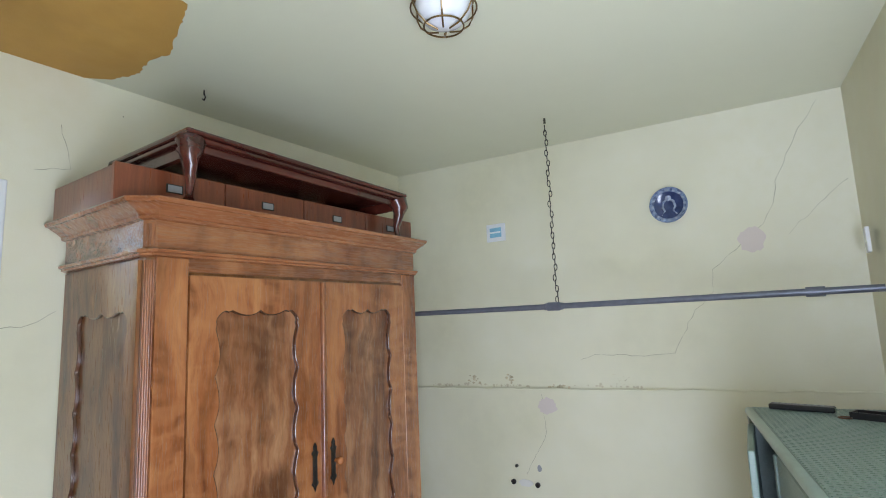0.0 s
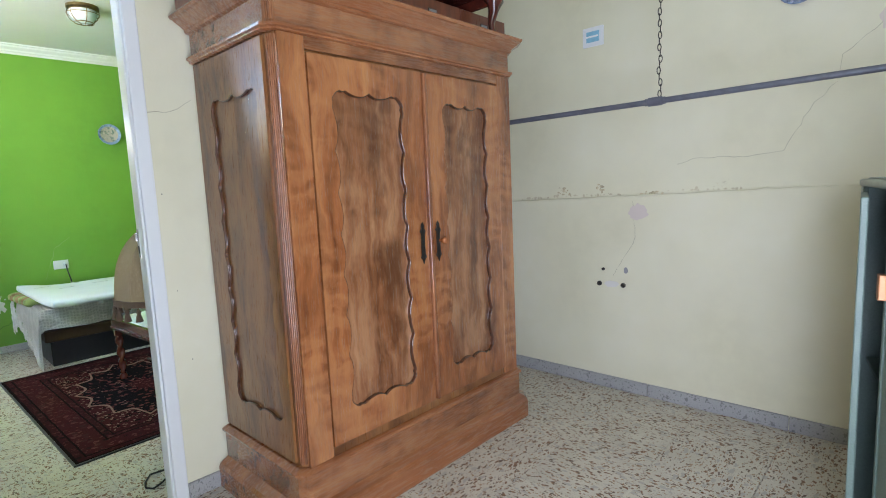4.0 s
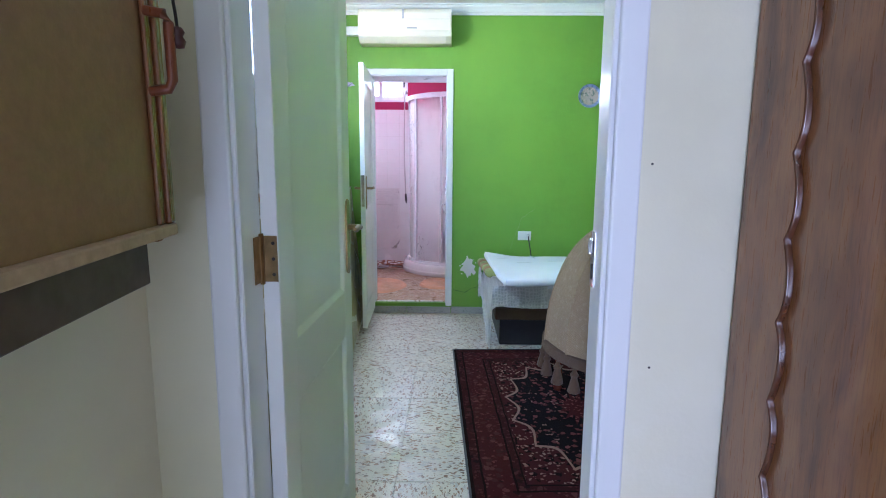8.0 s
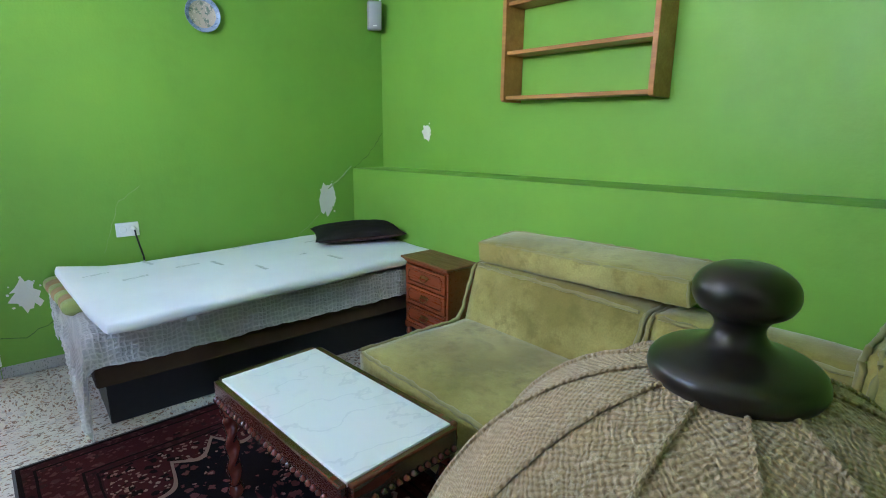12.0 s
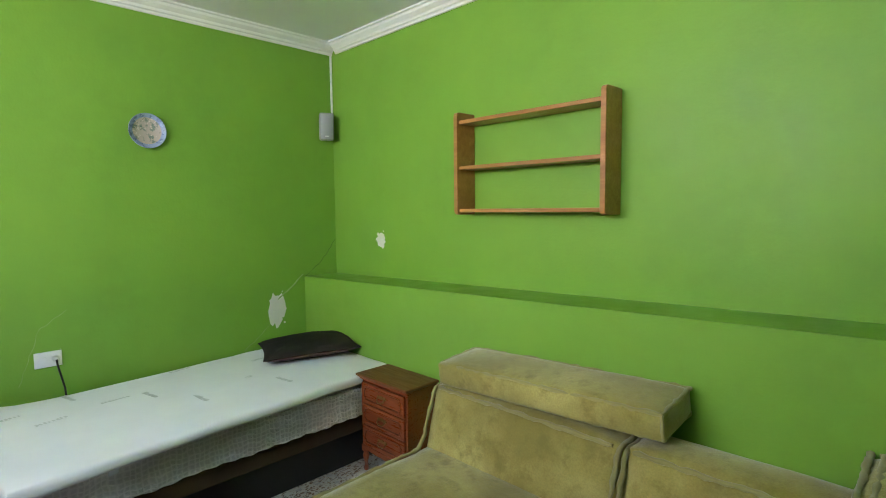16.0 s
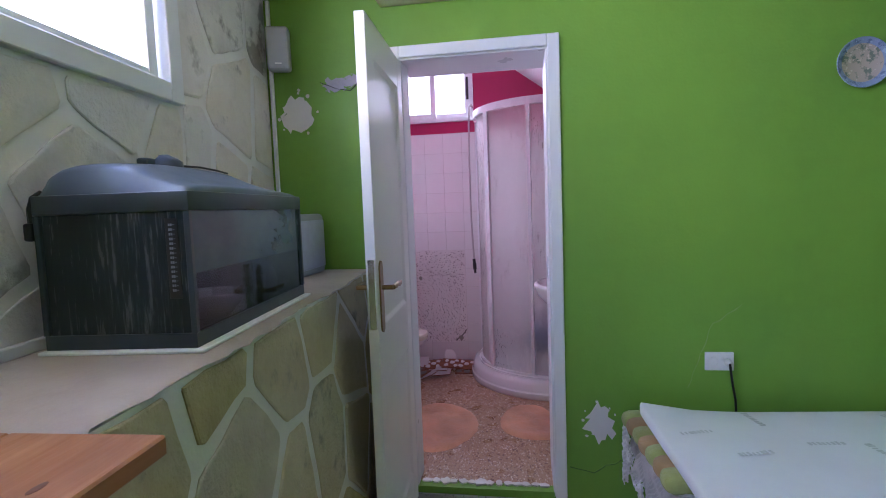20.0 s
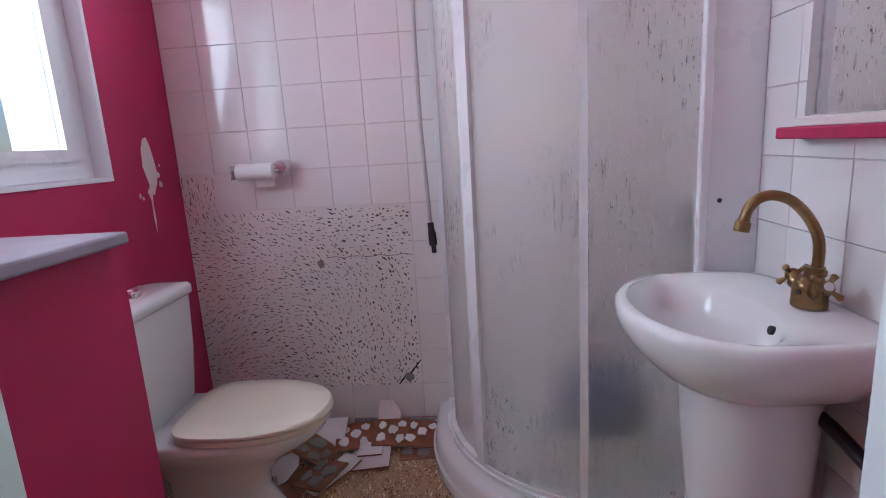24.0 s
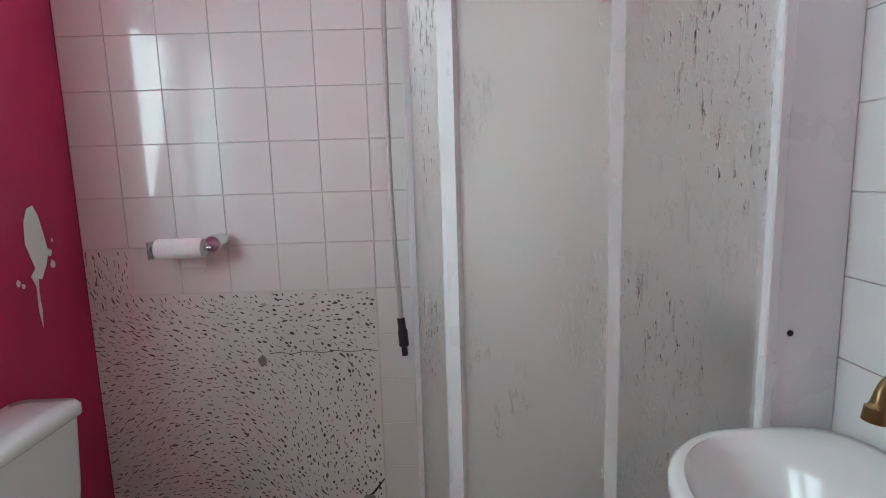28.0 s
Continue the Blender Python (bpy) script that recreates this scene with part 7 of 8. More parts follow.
part("window_frame", boxes(((-7.484, -0.81, 1.246), (-7.42, -0.74, 2.134)), ((-6.53, -0.81, 1.246), (-6.466, -0.74, 2.134)), ((-7.42, -0.81, 1.246), (-6.53, -0.74, 1.3)), ((-7.42, -0.81, 2.08), (-6.53, -0.74, 2.134)), ((-6.995, -0.805, 1.3), (-6.955, -0.745, 2.08))), GLOSSW, w3)
for a, b in ((-7.42, -6.995), (-6.955, -6.53)):
    s = part("sash", boxes(((a, -0.78, 1.3), (a + 0.035, -0.735, 2.08)), ((b - 0.035, -0.78, 1.3), (b, -0.735, 2.08)), ((a + 0.035, -0.78, 1.3), (b - 0.035, -0.735, 1.335)), ((a + 0.035, -0.78, 2.045), (b - 0.035, -0.735, 2.08))), PLASTICW, w3)
    part("pane", box((a + 0.035, -0.762, 1.335), (b - 0.035, -0.756, 2.045)), CLEAR, s).visible_shadow = False

# stone sill on the low wall, skirting
solid("stone_sill", box((-6.955, -0.688, 1.112), (XGL - 0.014, -0.292, 1.14), 0.006, 2), LILAC, "polished lilac-grey stone slab on the low wall", "sill")
for nm, lo, hi in (("skirting_back", (XB - 0.006, -0.08, ZB), (XB + 0.001, 0.28, 0.148)), ("skirting_left", (XB, -0.69, ZB), (-6.98, -0.68, 0.17)), ("skirting_right", (-7.1, 1.168, ZB), (XGB - 0.02, 1.178, 0.16))):
    setting(nm, box(lo, hi, 0.002), GREY_SKIRT, "grey stone skirting", "skirting")
tagged(solid("wall_patch", prism([(-7.70 + 0.036 * a * (1 if z > 1.2 else 0.45 if z > 1.15 else 0.22) + o, z) for a, z, o in [(1, 1.2, 0), (1.1, 1.27, 0), (0.95, 1.33, 0), (0.5, 1.365, 0), (-0.1, 1.372, 0), (-0.5, 1.345, 0), (-0.78, 1.3, 0), (-1.1, 1.24, 0), (-0.75, 1.205, 0), (-1, 1.185, 0.002), (-0.4, 1.165, 0.004), (0.1, 1.17, 0.008), (0.2, 1.13, 0.013), (-0.2, 1.08, 0.014), (0.2, 1.03, 0.016), (1.2, 1.08, 0.014), (1.4, 1.15, 0.01), (1.5, 1.18, 0.01)]], -0.691, -0.6885, "y"), PLASTER, "bare plaster patch shaped like a drip on crimson paint", "wall patch"), kind="structure")
for i, (x, z, r) in enumerate(((-7.745, 1.235, 0.008), (-7.75, 1.2, 0.009), (-7.62, 1.17, 0.007), (-7.76, 1.27, 0.004), (-7.635, 1.16, 0.006))):
    tagged(solid("paint_chip", prism([(x + u, z + v) for u, v in blob((r, r * 1.4), 9, 0.6, 40 + i)], -0.691, -0.6888, "y"), PLASTER, "small chip in crimson paint", "wall patch"), kind="structure")


# toilet, facing along +y
def oval(cx, a, y0, y1, n=40, back=0.5, front=0.95):
    """An egg-shaped outline: squarer at y0, rounder at y1."""
    yc = y0 + (y1 - y0) * 0.42
    out = []
    for i in range(n):
        t = 2 * math.pi * i / n
        c, s = math.cos(t), math.sin(t)
        p = front if s > 0 else back
        out.append((cx + a * math.copysign(abs(c) ** (0.9 if s > 0 else back), c), yc + (y1 - yc if s > 0 else yc - y0) * math.copysign(abs(s) ** p, s)))
    return out


def loft(rings, cap0=True, cap1=True, closed_extra=None):
    bm = bmesh.new()
    rs = [[bm.verts.new((x, y, z)) for x, y in poly] for z, poly in rings]
    n = len(rs[0])
    for a, b in zip(rs, rs[1:]):
        for i in range(n):
            bm.faces.new((a[i], a[(i + 1) % n], b[(i + 1) % n], b[i]))
    if cap0:
        bm.faces.new(rs[0][::-1])
    if cap1:
        bm.faces.new(rs[-1])
    bmesh.ops.recalc_face_normals(bm, faces=bm.faces)
    return bm


tl = thing("toilet", pose(-7.348, -0.69, ZB - 0.012) @ Matrix.Diagonal((1, 0.955, 1, 1)), "white porcelain toilet with ivory seat and low cistern", "toilet")
part("pedestal", loft([(0.012, oval(0, 0.112, 0.13, 0.53)), (0.022, oval(0, 0.117, 0.125, 0.535)), (0.05, oval(0, 0.108, 0.13, 0.52)), (0.13, oval(0, 0.086, 0.15, 0.47)), (0.2, oval(0, 0.09, 0.145, 0.485)), (0.27, oval(0, 0.125, 0.11, 0.565)), (0.31, oval(0, 0.16, 0.06, 0.64)), (0.35, oval(0, 0.18, 0.01, 0.69)), (0.372, oval(0, 0.183, 0.01, 0.7)), (0.38, oval(0, 0.175, 0.015, 0.692))]), PORCELAIN, tl, smooth=60)
for sx in (-1, 1):
    part("floor_bolt", moved(lathe([(0.007, 0), (0.007, 0.006), (0.003, 0.009), (0, 0.009)], 10), pose(sx * 0.11, 0.33, 0.035, 0, sx * 90)), CHROME, tl)
part("seat", loft([(0.3810, oval(0, 0.178, 0.24, 0.71)), (0.3850, oval(0, 0.184, 0.235, 0.71)), (0.3960, oval(0, 0.186, 0.235, 0.712)), (0.4020, oval(0, 0.182, 0.238, 0.716))]), SEATW, tl, "ivory toilet seat", smooth=45)
part("lid", loft([(0.4045, oval(0, 0.182, 0.236, 0.716)), (0.4080, oval(0, 0.187, 0.232, 0.714)), (0.4160, oval(0, 0.186, 0.233, 0.713)), (0.4230, oval(0, 0.174, 0.243, 0.708)), (0.4270, oval(0, 0.12, 0.29, 0.62)), (0.4280, oval(0, 0.04, 0.4, 0.5))]), SEATW, tl, "closed ivory lid", smooth=45)
for sx in (-1, 1):
    part("hinge", tube([(sx * 0.075 - 0.02, 0.232, 0.397), (sx * 0.075 + 0.02, 0.232, 0.397)], 0.011, 10), SEATW, tl, smooth=50)


def rbox(x0, x1, y0, y1, r=0.03, n=5):
    """A rectangle with rounded corners."""
    out = []
    for cx, cy, a0 in ((x1 - r, y1 - r, 0), (x0 + r, y1 - r, 90), (x0 + r, y0 + r, 180), (x1 - r, y0 + r, 270)):
        for i in range(n):
            a = radians(a0 + 90 * i / (n - 1))
            out.append((cx + r * math.cos(a), cy + r * math.sin(a)))
    return out


part("cistern", loft([(0.36, rbox(-0.17, 0.17, 0.015, 0.145, 0.03)), (0.375, rbox(-0.18, 0.18, 0.012, 0.155, 0.03)), (0.56, rbox(-0.197, 0.197, 0.008, 0.17, 0.03)), (0.745, rbox(-0.205, 0.205, 0.006, 0.178, 0.03))]), PORCELAIN, tl, smooth=50)
part("cistern_lid", loft([(0.746, rbox(-0.208, 0.208, 0.004, 0.181, 0.03)), (0.752, rbox(-0.214, 0.214, 0.002, 0.188, 0.032)), (0.775, rbox(-0.214, 0.214, 0.002, 0.188, 0.032)), (0.787, rbox(-0.205, 0.205, 0.008, 0.18, 0.03)), (0.792, rbox(-0.165, 0.165, 0.04, 0.15, 0.03))]), PORCELAIN, tl, smooth=50)
part("flush_button", moved(lathe([(0.027, 0), (0.027, 0.014), (0.023, 0.019), (0.021, 0.016), (0.0, 0.017)], 20), pose(0.0, 0.1, 0.792)), CHROME, tl, "round chrome flush button", smooth=50)

# toilet-paper holder
ph = thing("paper_holder", pose(XB, -0.345, 1.225), "chrome toilet-paper holder with a thin roll", "toilet-paper holder")
part("bracket", moved(lathe([(0.027, 0), (0.027, 0.06), (0.023, 0.068), (0, 0.068)], 20), pose(0.001, 0.092, 0.012, 0, 90)), CHROME, ph, smooth=50)
part("arm", box((0.035, -0.088, -0.028), (0.1, -0.084, 0.026), 0.0015), CHROME, ph)
part("rod", tube([(0.066, -0.085, 0.0), (0.066, 0.09, 0.0)], 0.009, 10), CHROME, ph, smooth=50)
rl = part("paper_roll", moved(lathe([(0.012, 0), (0.03, 0), (0.031, 0.002), (0.031, 0.138), (0.03, 0.14), (0.012, 0.14)], 24), pose(0.066, 0.066, 0.0, 90)), PAPER, ph, "thin white paper roll", smooth=50)
part("loose_sheet", box((0.034, -0.02, -0.062), (0.0355, 0.052, -0.002)), PAPER, rl)

# hose by the shower
hs = thing("shower_hose", pose(0, 0, 0), "pearl grey shower hose hanging with a black end", "hose")
part("hose", tube([(XB + 0.012, 0.318, 2.215), (XB + 0.04, 0.312, 2.235), (XB + 0.065, 0.302, 2.2), (XB + 0.075, 0.297, 2.1), (XB + 0.08, 0.293, 1.85), (XB + 0.085, 0.291, 1.6), (XB + 0.1, 0.294, 1.35), (XB + 0.12, 0.303, 1.15), (XB + 0.135, 0.311, 1.0)], 0.0075, 10), HOSE, hs, smooth=60)
e = part("nozzle", tube([(XB + 0.134, 0.31, 1.006), (XB + 0.139, 0.313, 0.975), (XB + 0.14, 0.314, 0.97), (XB + 0.145, 0.317, 0.925), (XB + 0.146, 0.3175, 0.92), (XB + 0.15, 0.319, 0.895)], [0.012, 0.012, 0.015, 0.015, 0.009, 0.009], 10), BLACK, hs, "black plastic hose end", smooth=40)
part("wall_stud", tube([(XB - 0.001, 0.318, 2.215), (XB + 0.014, 0.318, 2.215)], 0.012, 10), CHROME, hs)


# corner shower with a rounded front
def round_line(o, a0=-90.0, a1=0.0, step=5.0):
    n = max(2, int((a1 - a0) / step) + 1)
    return [(-7.75 + (0.56 + o) * math.cos(radians(a0 + (a1 - a0) * i / (n - 1))), 0.92 + (0.56 + o) * math.sin(radians(a0 + (a1 - a0) * i / (n - 1)))) for i in range(n)]


def full_line(o):
    return [(XB + 0.002, 0.36 - o)] + round_line(o) + [(-7.19 + o, 1.176)]


def band(line, z0, z1):
    """A curved strip between two parallel lines: line(o) gives points at an offset."""
    bm = bmesh.new()
    inner, outer = line
    cols = [[bm.verts.new((x, y, z)) for x, y, z in ((a[0], a[1], z0), (b[0], b[1], z0), (b[0], b[1], z1), (a[0], a[1], z1))] for a, b in zip(inner, outer)]
    for p, q in zip(cols, cols[1:]):
        for i in range(4):
            bm.faces.new((p[i], p[(i + 1) % 4], q[(i + 1) % 4], q[i]))
    bm.faces.new(cols[0])
    bm.faces.new(cols[-1][::-1])
    bmesh.ops.recalc_face_normals(bm, faces=bm.faces)
    return bm


sc = thing("shower_cabin", pose(0, 0, 0), "white quadrant shower cabin with frosted droplet glass", "shower")
ring = lambda o, w=0.002: [(XB + w, 0.36 - o)] + round_line(o) + [(-7.19 + o, 1.177 - w), (XB + w, 1.177 - w)]
part("tray", loft([(ZB, ring(0.088)), (0.112, ring(0.093)), (0.14, ring(0.09)), (0.146, ring(0.082)), (0.152, ring(0.08)), (0.195, ring(0.076)), (0.214, ring(0.062)), (0.222, ring(0.038)), (0.224, ring(0.01)), (0.224, ring(-0.035, 0.03)), (0.2, ring(-0.055, 0.04)), (0.165, ring(-0.1, 0.08))]), PORCELAIN, sc, "white shower tray", smooth=40)
part("bottom_rail", band((full_line(-0.018), full_line(0.018)), 0.225, 0.252), PLASTICW, sc, smooth=30)
part("rail_lip", band((full_line(0.0185), full_line(0.028)), 0.225, 0.238), PLASTICW, sc, smooth=30)
part("top_rail", band((full_line(-0.022), full_line(0.022)), 2.085, 2.135), PLASTICW, sc, smooth=30)
for nm, a0, a1, o in (("fixed_pane", -90, -55.5, -0.004), ("sliding_pane", -53, -17.5, 0.01), ("fixed_pane", -16, 0, -0.004)):
    inner, outer = round_line(o - 0.002, a0, a1), round_line(o + 0.002, a0, a1)
    if a0 == -90:
        inner, outer = [(XB + 0.03, 0.36 - o + 0.002)] + inner, [(XB + 0.03, 0.36 - o - 0.002)] + outer
    if a1 == 0:
        inner, outer = inner + [(-7.19 + o - 0.002, 1.03)], outer + [(-7.19 + o + 0.002, 1.03)]
    part(nm, band((inner, outer), 0.2525, 2.0845), FROST, sc, "frosted glass with running drops", smooth=30).visible_shadow = False
for a, w, o0, o1 in ((-56.4, 2.3, -0.016, 0.006), (-52.4, 1.8, 0.0065, 0.026), (-17.0, 1.1, -0.004, 0.024)):
    part("door_profile", band((round_line(o0, a - w, a + w, 1), round_line(o1, a - w, a + w, 1)), 0.2522, 2.0848), PLASTICW, sc)
part("wall_profile", box((XB + 0.001, 0.338, 0.2522), (XB + 0.032, 0.382, 2.0848), 0.003), PLASTICW, sc)
part("wall_profile", box((-7.206, 1.028, 0.2522), (-7.172, 1.05, 2.0848), 0.003), PLASTICW, sc)
ep = part("end_panel", box((-7.2, 1.05, 0.2522), (-7.182, 1.176, 2.0848), 0.002), PLASTICW, sc, "white filler panel at the tiled wall")
part("screw", moved(lathe([(0.006, 0), (0.006, 0.002), (0, 0.003)], 10), pose(-7.182, 1.08, 1.11, 0, 90)), IRON, ep)
mx = thing("shower_mixer", pose(-7.47, 1.178, 1.035), "chrome shower mixer with dark hose behind frosted glass", "shower tap")
part("body", tube([(-0.1, -0.085, 0), (0.1, -0.085, 0)], 0.045, 14), GREYP, mx, smooth=50)
for sx in (-0.07, 0.07):
    part("inlet", tube([(sx, 0.0, 0), (sx, -0.07, 0)], 0.016, 10), CHROME, mx, smooth=50)
part("hose", tube([(0.0, -0.05, -0.02), (0.0, -0.06, -0.2), (0.03, -0.08, -0.4), (0.09, -0.08, -0.25), (0.1, -0.06, 0.0)], 0.012, 8), IRON, mx, smooth=50)
st = thing("shower_stool", pose(-7.42, 0.88, 0.166), "low pale plastic stool standing in the shower tray", "stool")
part("seat", box((-0.1, -0.12, 0.15), (0.1, 0.12, 0.18), 0.012, 2), SEATW, st)
for x in (-0.08, 0.08):
    for y in (-0.1, 0.1):
        part("leg", tube([(x, y, 0.0), (x * 0.95, y * 0.95, 0.15)], 0.014, 10), SEATW, st, smooth=50)
wbg = thing("wash_bag", pose(-7.43, 0.855, 0.347) @ Matrix.Diagonal((0.9, 0.86, 0.95, 1)), "dark blue cloth wash bag on the shower stool", "bag")
part("body", loft([(0.0, rbox(-0.08, 0.08, -0.13, 0.13, 0.04)), (0.03, rbox(-0.095, 0.095, -0.165, 0.165, 0.05)), (0.16, rbox(-0.09, 0.09, -0.15, 0.15, 0.05)), (0.23, rbox(-0.05, 0.05, -0.1, 0.1, 0.03)), (0.25, rbox(-0.02, 0.02, -0.06, 0.06, 0.015))]), BLUE, wbg, smooth=50)
part("strap", tube([(0, -0.05, 0.245), (0, -0.03, 0.3), (0, 0.03, 0.3), (0, 0.05, 0.245)], 0.008, 8), BLACK, wbg, smooth=50)


# washbasin
def basin_line(a, front, back, cx=-6.91, yc=0.98, n=48, sq=0.42):
    out = []
    for i in range(n):
        t = 2 * math.pi * i / n
        c, s = math.cos(t), math.sin(t)
        p = 0.92 if s < 0 else sq
        out.append((cx + a * math.copysign(abs(c) ** p, c), yc + (yc - front if s < 0 else back - yc) * math.copysign(abs(s) ** p, s)))
    return out


def bowl_line(k, cx=-6.91, cy=0.925, n=48, a=0.2, b=0.13):
    return [(cx + k * a * math.cos(2 * math.pi * i / n), cy + k * b * math.sin(2 * math.pi * i / n) * (1.0 if math.sin(2 * math.pi * i / n) < 0 else 0.92)) for i in range(n)]


wb2 = thing("washbasin", pose(0, 0, 0), "white porcelain washbasin on a tall pedestal", "washbasin")
part("basin", loft([(0.775, basin_line(0.115, 0.89, 1.14, yc=1.02)), (0.785, basin_line(0.155, 0.86, 1.17, yc=1.0)), (0.815, basin_line(0.2, 0.825, 1.174)), (0.855, basin_line(0.234, 0.788, 1.175)), (0.885, basin_line(0.25, 0.772, 1.176)), (0.915, basin_line(0.256, 0.765, 1.176)), (0.93, basin_line(0.253, 0.768, 1.176)), (0.937, basin_line(0.245, 0.777, 1.172)), (0.936, basin_line(0.231, 0.79, 1.16)), (0.93, bowl_line(1.08)), (0.915, bowl_line(1.0)), (0.88, bowl_line(0.9)), (0.84, bowl_line(0.72)), (0.818, bowl_line(0.45)), (0.812, bowl_line(0.12))]), PORCELAIN, wb2, smooth=65)
part("pedestal", loft([(ZB, rbox(-7.035, -6.785, 0.92, 1.15, 0.1, 7)), (0.14, rbox(-7.03, -6.79, 0.925, 1.15, 0.1, 7)), (0.4, rbox(-7.02, -6.8, 0.93, 1.15, 0.1, 7)), (0.65, rbox(-7.045, -6.785, 0.91, 1.15, 0.1, 7)), (0.8, rbox(-7.045, -6.775, 0.9, 1.15, 0.1, 7))]), PORCELAIN, wb2, smooth=60)
part("overflow", moved(lathe([(0.009, -0.004), (0.009, 0.003), (0.0078, 0.0035), (0.0, 0.0035)], 18), pose(-6.832, 1.026, 0.903, 74, 0, 0)), BLACK, wb2)
part("drain", moved(lathe([(0.022, 0), (0.022, 0.002), (0.015, 0.003), (0, 0.001)], 16), pose(-6.91, 0.925, 0.8125)), CHROME, wb2)
tp = thing("basin_tap", pose(-6.869, 1.114, 0.937), "aged brass two-handle swan-neck tap", "tap")
part("base", lathe(eased([(0.0305, 0), (0.0315, 0.004), (0.0305, 0.03), (0.029, 0.044), (0.0225, 0.056), (0.0185, 0.06)], 3), 24), BRASS, tp, smooth=50)
part("collar", lathe([(0.0185, 0.06), (0.0195, 0.063), (0.0195, 0.07), (0.016, 0.072), (0.016, 0.077), (0.0, 0.077)], 18, centre=(0, 0.008, 0)), BRASS, tp, smooth=40)
neck = eased([(0.01, 0.07), (0.011, 0.105), (0.006, 0.138), (-0.016, 0.178), (-0.046, 0.208), (-0.078, 0.219), (-0.104, 0.213), (-0.12, 0.195), (-0.127, 0.172)], 4, -1.0)
part("spout", tube([(0.08 * min(0.0, a), a, b) for a, b in neck], 0.0102, 14), BRASS, tp, "swan-neck spout", smooth=60)
part("aerator", tube([(-0.0101, -0.1265, 0.176), (-0.0102, -0.1275, 0.171), (-0.0102, -0.1278, 0.1705), (-0.0104, -0.131, 0.152)], [0.0105, 0.0125, 0.0145, 0.0145], 16), BRASS, tp, smooth=40)
part("fixing_screw", moved(lathe([(0.005, 0), (0.005, 0.002), (0.0, 0.002)], 10), pose(0.012, -0.028, 0.032, 90, 0, 20)), BLACK, tp)
for sx in (-1, 1):
    base = pose(sx * 0.016, -0.004, 0.03, 0, sx * 60, 0)
    hd = part("handle", moved(lathe([(0.016, 0), (0.016, 0.014), (0.018, 0.018), (0.018, 0.024), (0.012, 0.028), (0.012, 0.034), (0.0155, 0.039), (0.0125, 0.047), (0, 0.049)], 16), base), BRASS, tp, smooth=50)
    part("index_button", moved(lathe([(0.0085, 0.0475), (0.0085, 0.0505), (0, 0.0505)], 14), base), PORCELAIN, hd, "white index button")
    for k in range(4):
        a = radians(45 + 90 * k)
        part("cross_arm", moved(tube([(0, 0, 0.04), (0.014 * math.cos(a), 0.014 * math.sin(a), 0.04), (0.024 * math.cos(a), 0.024 * math.sin(a), 0.04), (0.03 * math.cos(a), 0.03 * math.sin(a), 0.04), (0.0335 * math.cos(a), 0.0335 * math.sin(a), 0.04)], [0.0055, 0.0042, 0.0058, 0.0072, 0.003], 8), base), BRASS, hd, smooth=60)
wp = thing("waste_pipe", pose(0, 0, 0), "black plastic waste pipe behind the pedestal", "pipe")
part("pipe", tube([(-6.86, 1.1, 0.75), (-6.78, 1.12, 0.725), (-6.68, 1.135, 0.69), (-6.6, 1.15, 0.66)], 0.014, 10), BLACK, wp, smooth=60)
part("valve", tube([(-6.66, 1.138, 0.64), (-6.66, 1.138, 0.69)], 0.02, 10), BLACK, wp, smooth=50)
part("nut", tube([(-6.605, 1.15, 0.66), (-6.6, 1.178, 0.655)], 0.02, 8), BLACK, wp)
mr = thing("mirror", pose(-6.745, 1.178, 1.62), "frameless mirror above the washbasin", "mirror")
part("glass", box((-0.28, -0.006, -0.32), (0.28, -0.002, 0.32), 0.002), MIRROR, mr)
shf = thing("mirror_shelf", pose(-6.73, 1.178, 1.268), "narrow crimson painted shelf under the mirror", "shelf")
part("board", box((-0.3, -0.06, -0.012), (0.3, -0.001, 0.012), 0.003), RED, shf)
part("glue_strip", box((-0.29, -0.03, 0.0125), (0.29, -0.001, 0.03), 0.002), PLASTER, shf)


# mats
def tufted(a, b, seed):
    rnd = random.Random(seed)
    bm = bmesh.new()
    n, rings = 48, 12
    edge = [1 + 0.05 * math.sin(3 * i * 2 * math.pi / n + seed) + 0.03 * (rnd.random() - 0.5) for i in range(n)]
    rows = []
    for r in range(rings + 1):
        k = 1 - r / (rings + 1)
        row = []
        for i in range(n):
            t = 2 * math.pi * i / n
            z = 0.016 * min(1, 6 * (1 - k)) ** 0.5 + 0.007 * (rnd.random() - 0.5) * (r > 0) + (0.004 * math.sin(9 * k) if r else 0)
            row.append(bm.verts.new((a * k * edge[i] * math.cos(t), b * k * edge[i] * math.sin(t), max(0.0, z) if r else 0.001)))
        rows.append(row)
    for p, q in zip(rows, rows[1:]):
        for i in range(n):
            bm.faces.new((p[i], p[(i + 1) % n], q[(i + 1) % n], q[i]))
    bm.faces.new(rows[-1])
    bm.faces.new(rows[0][::-1])
    return bm


solid("bath_mat", tufted(0.35, 0.215, 3), MAT, "large oval peach tufted bath mat on terrazzo", "bath mat", "bath mats", 70, pose(-6.68, 0.185, ZB, 0, 0, 6))
solid("bath_mat", tufted(0.26, 0.19, 5), MAT, "small round peach tufted bath mat by the washbasin", "bath mat", "bath mats", 70, pose(-6.76, 0.73, ZB, 0, 0, 12))


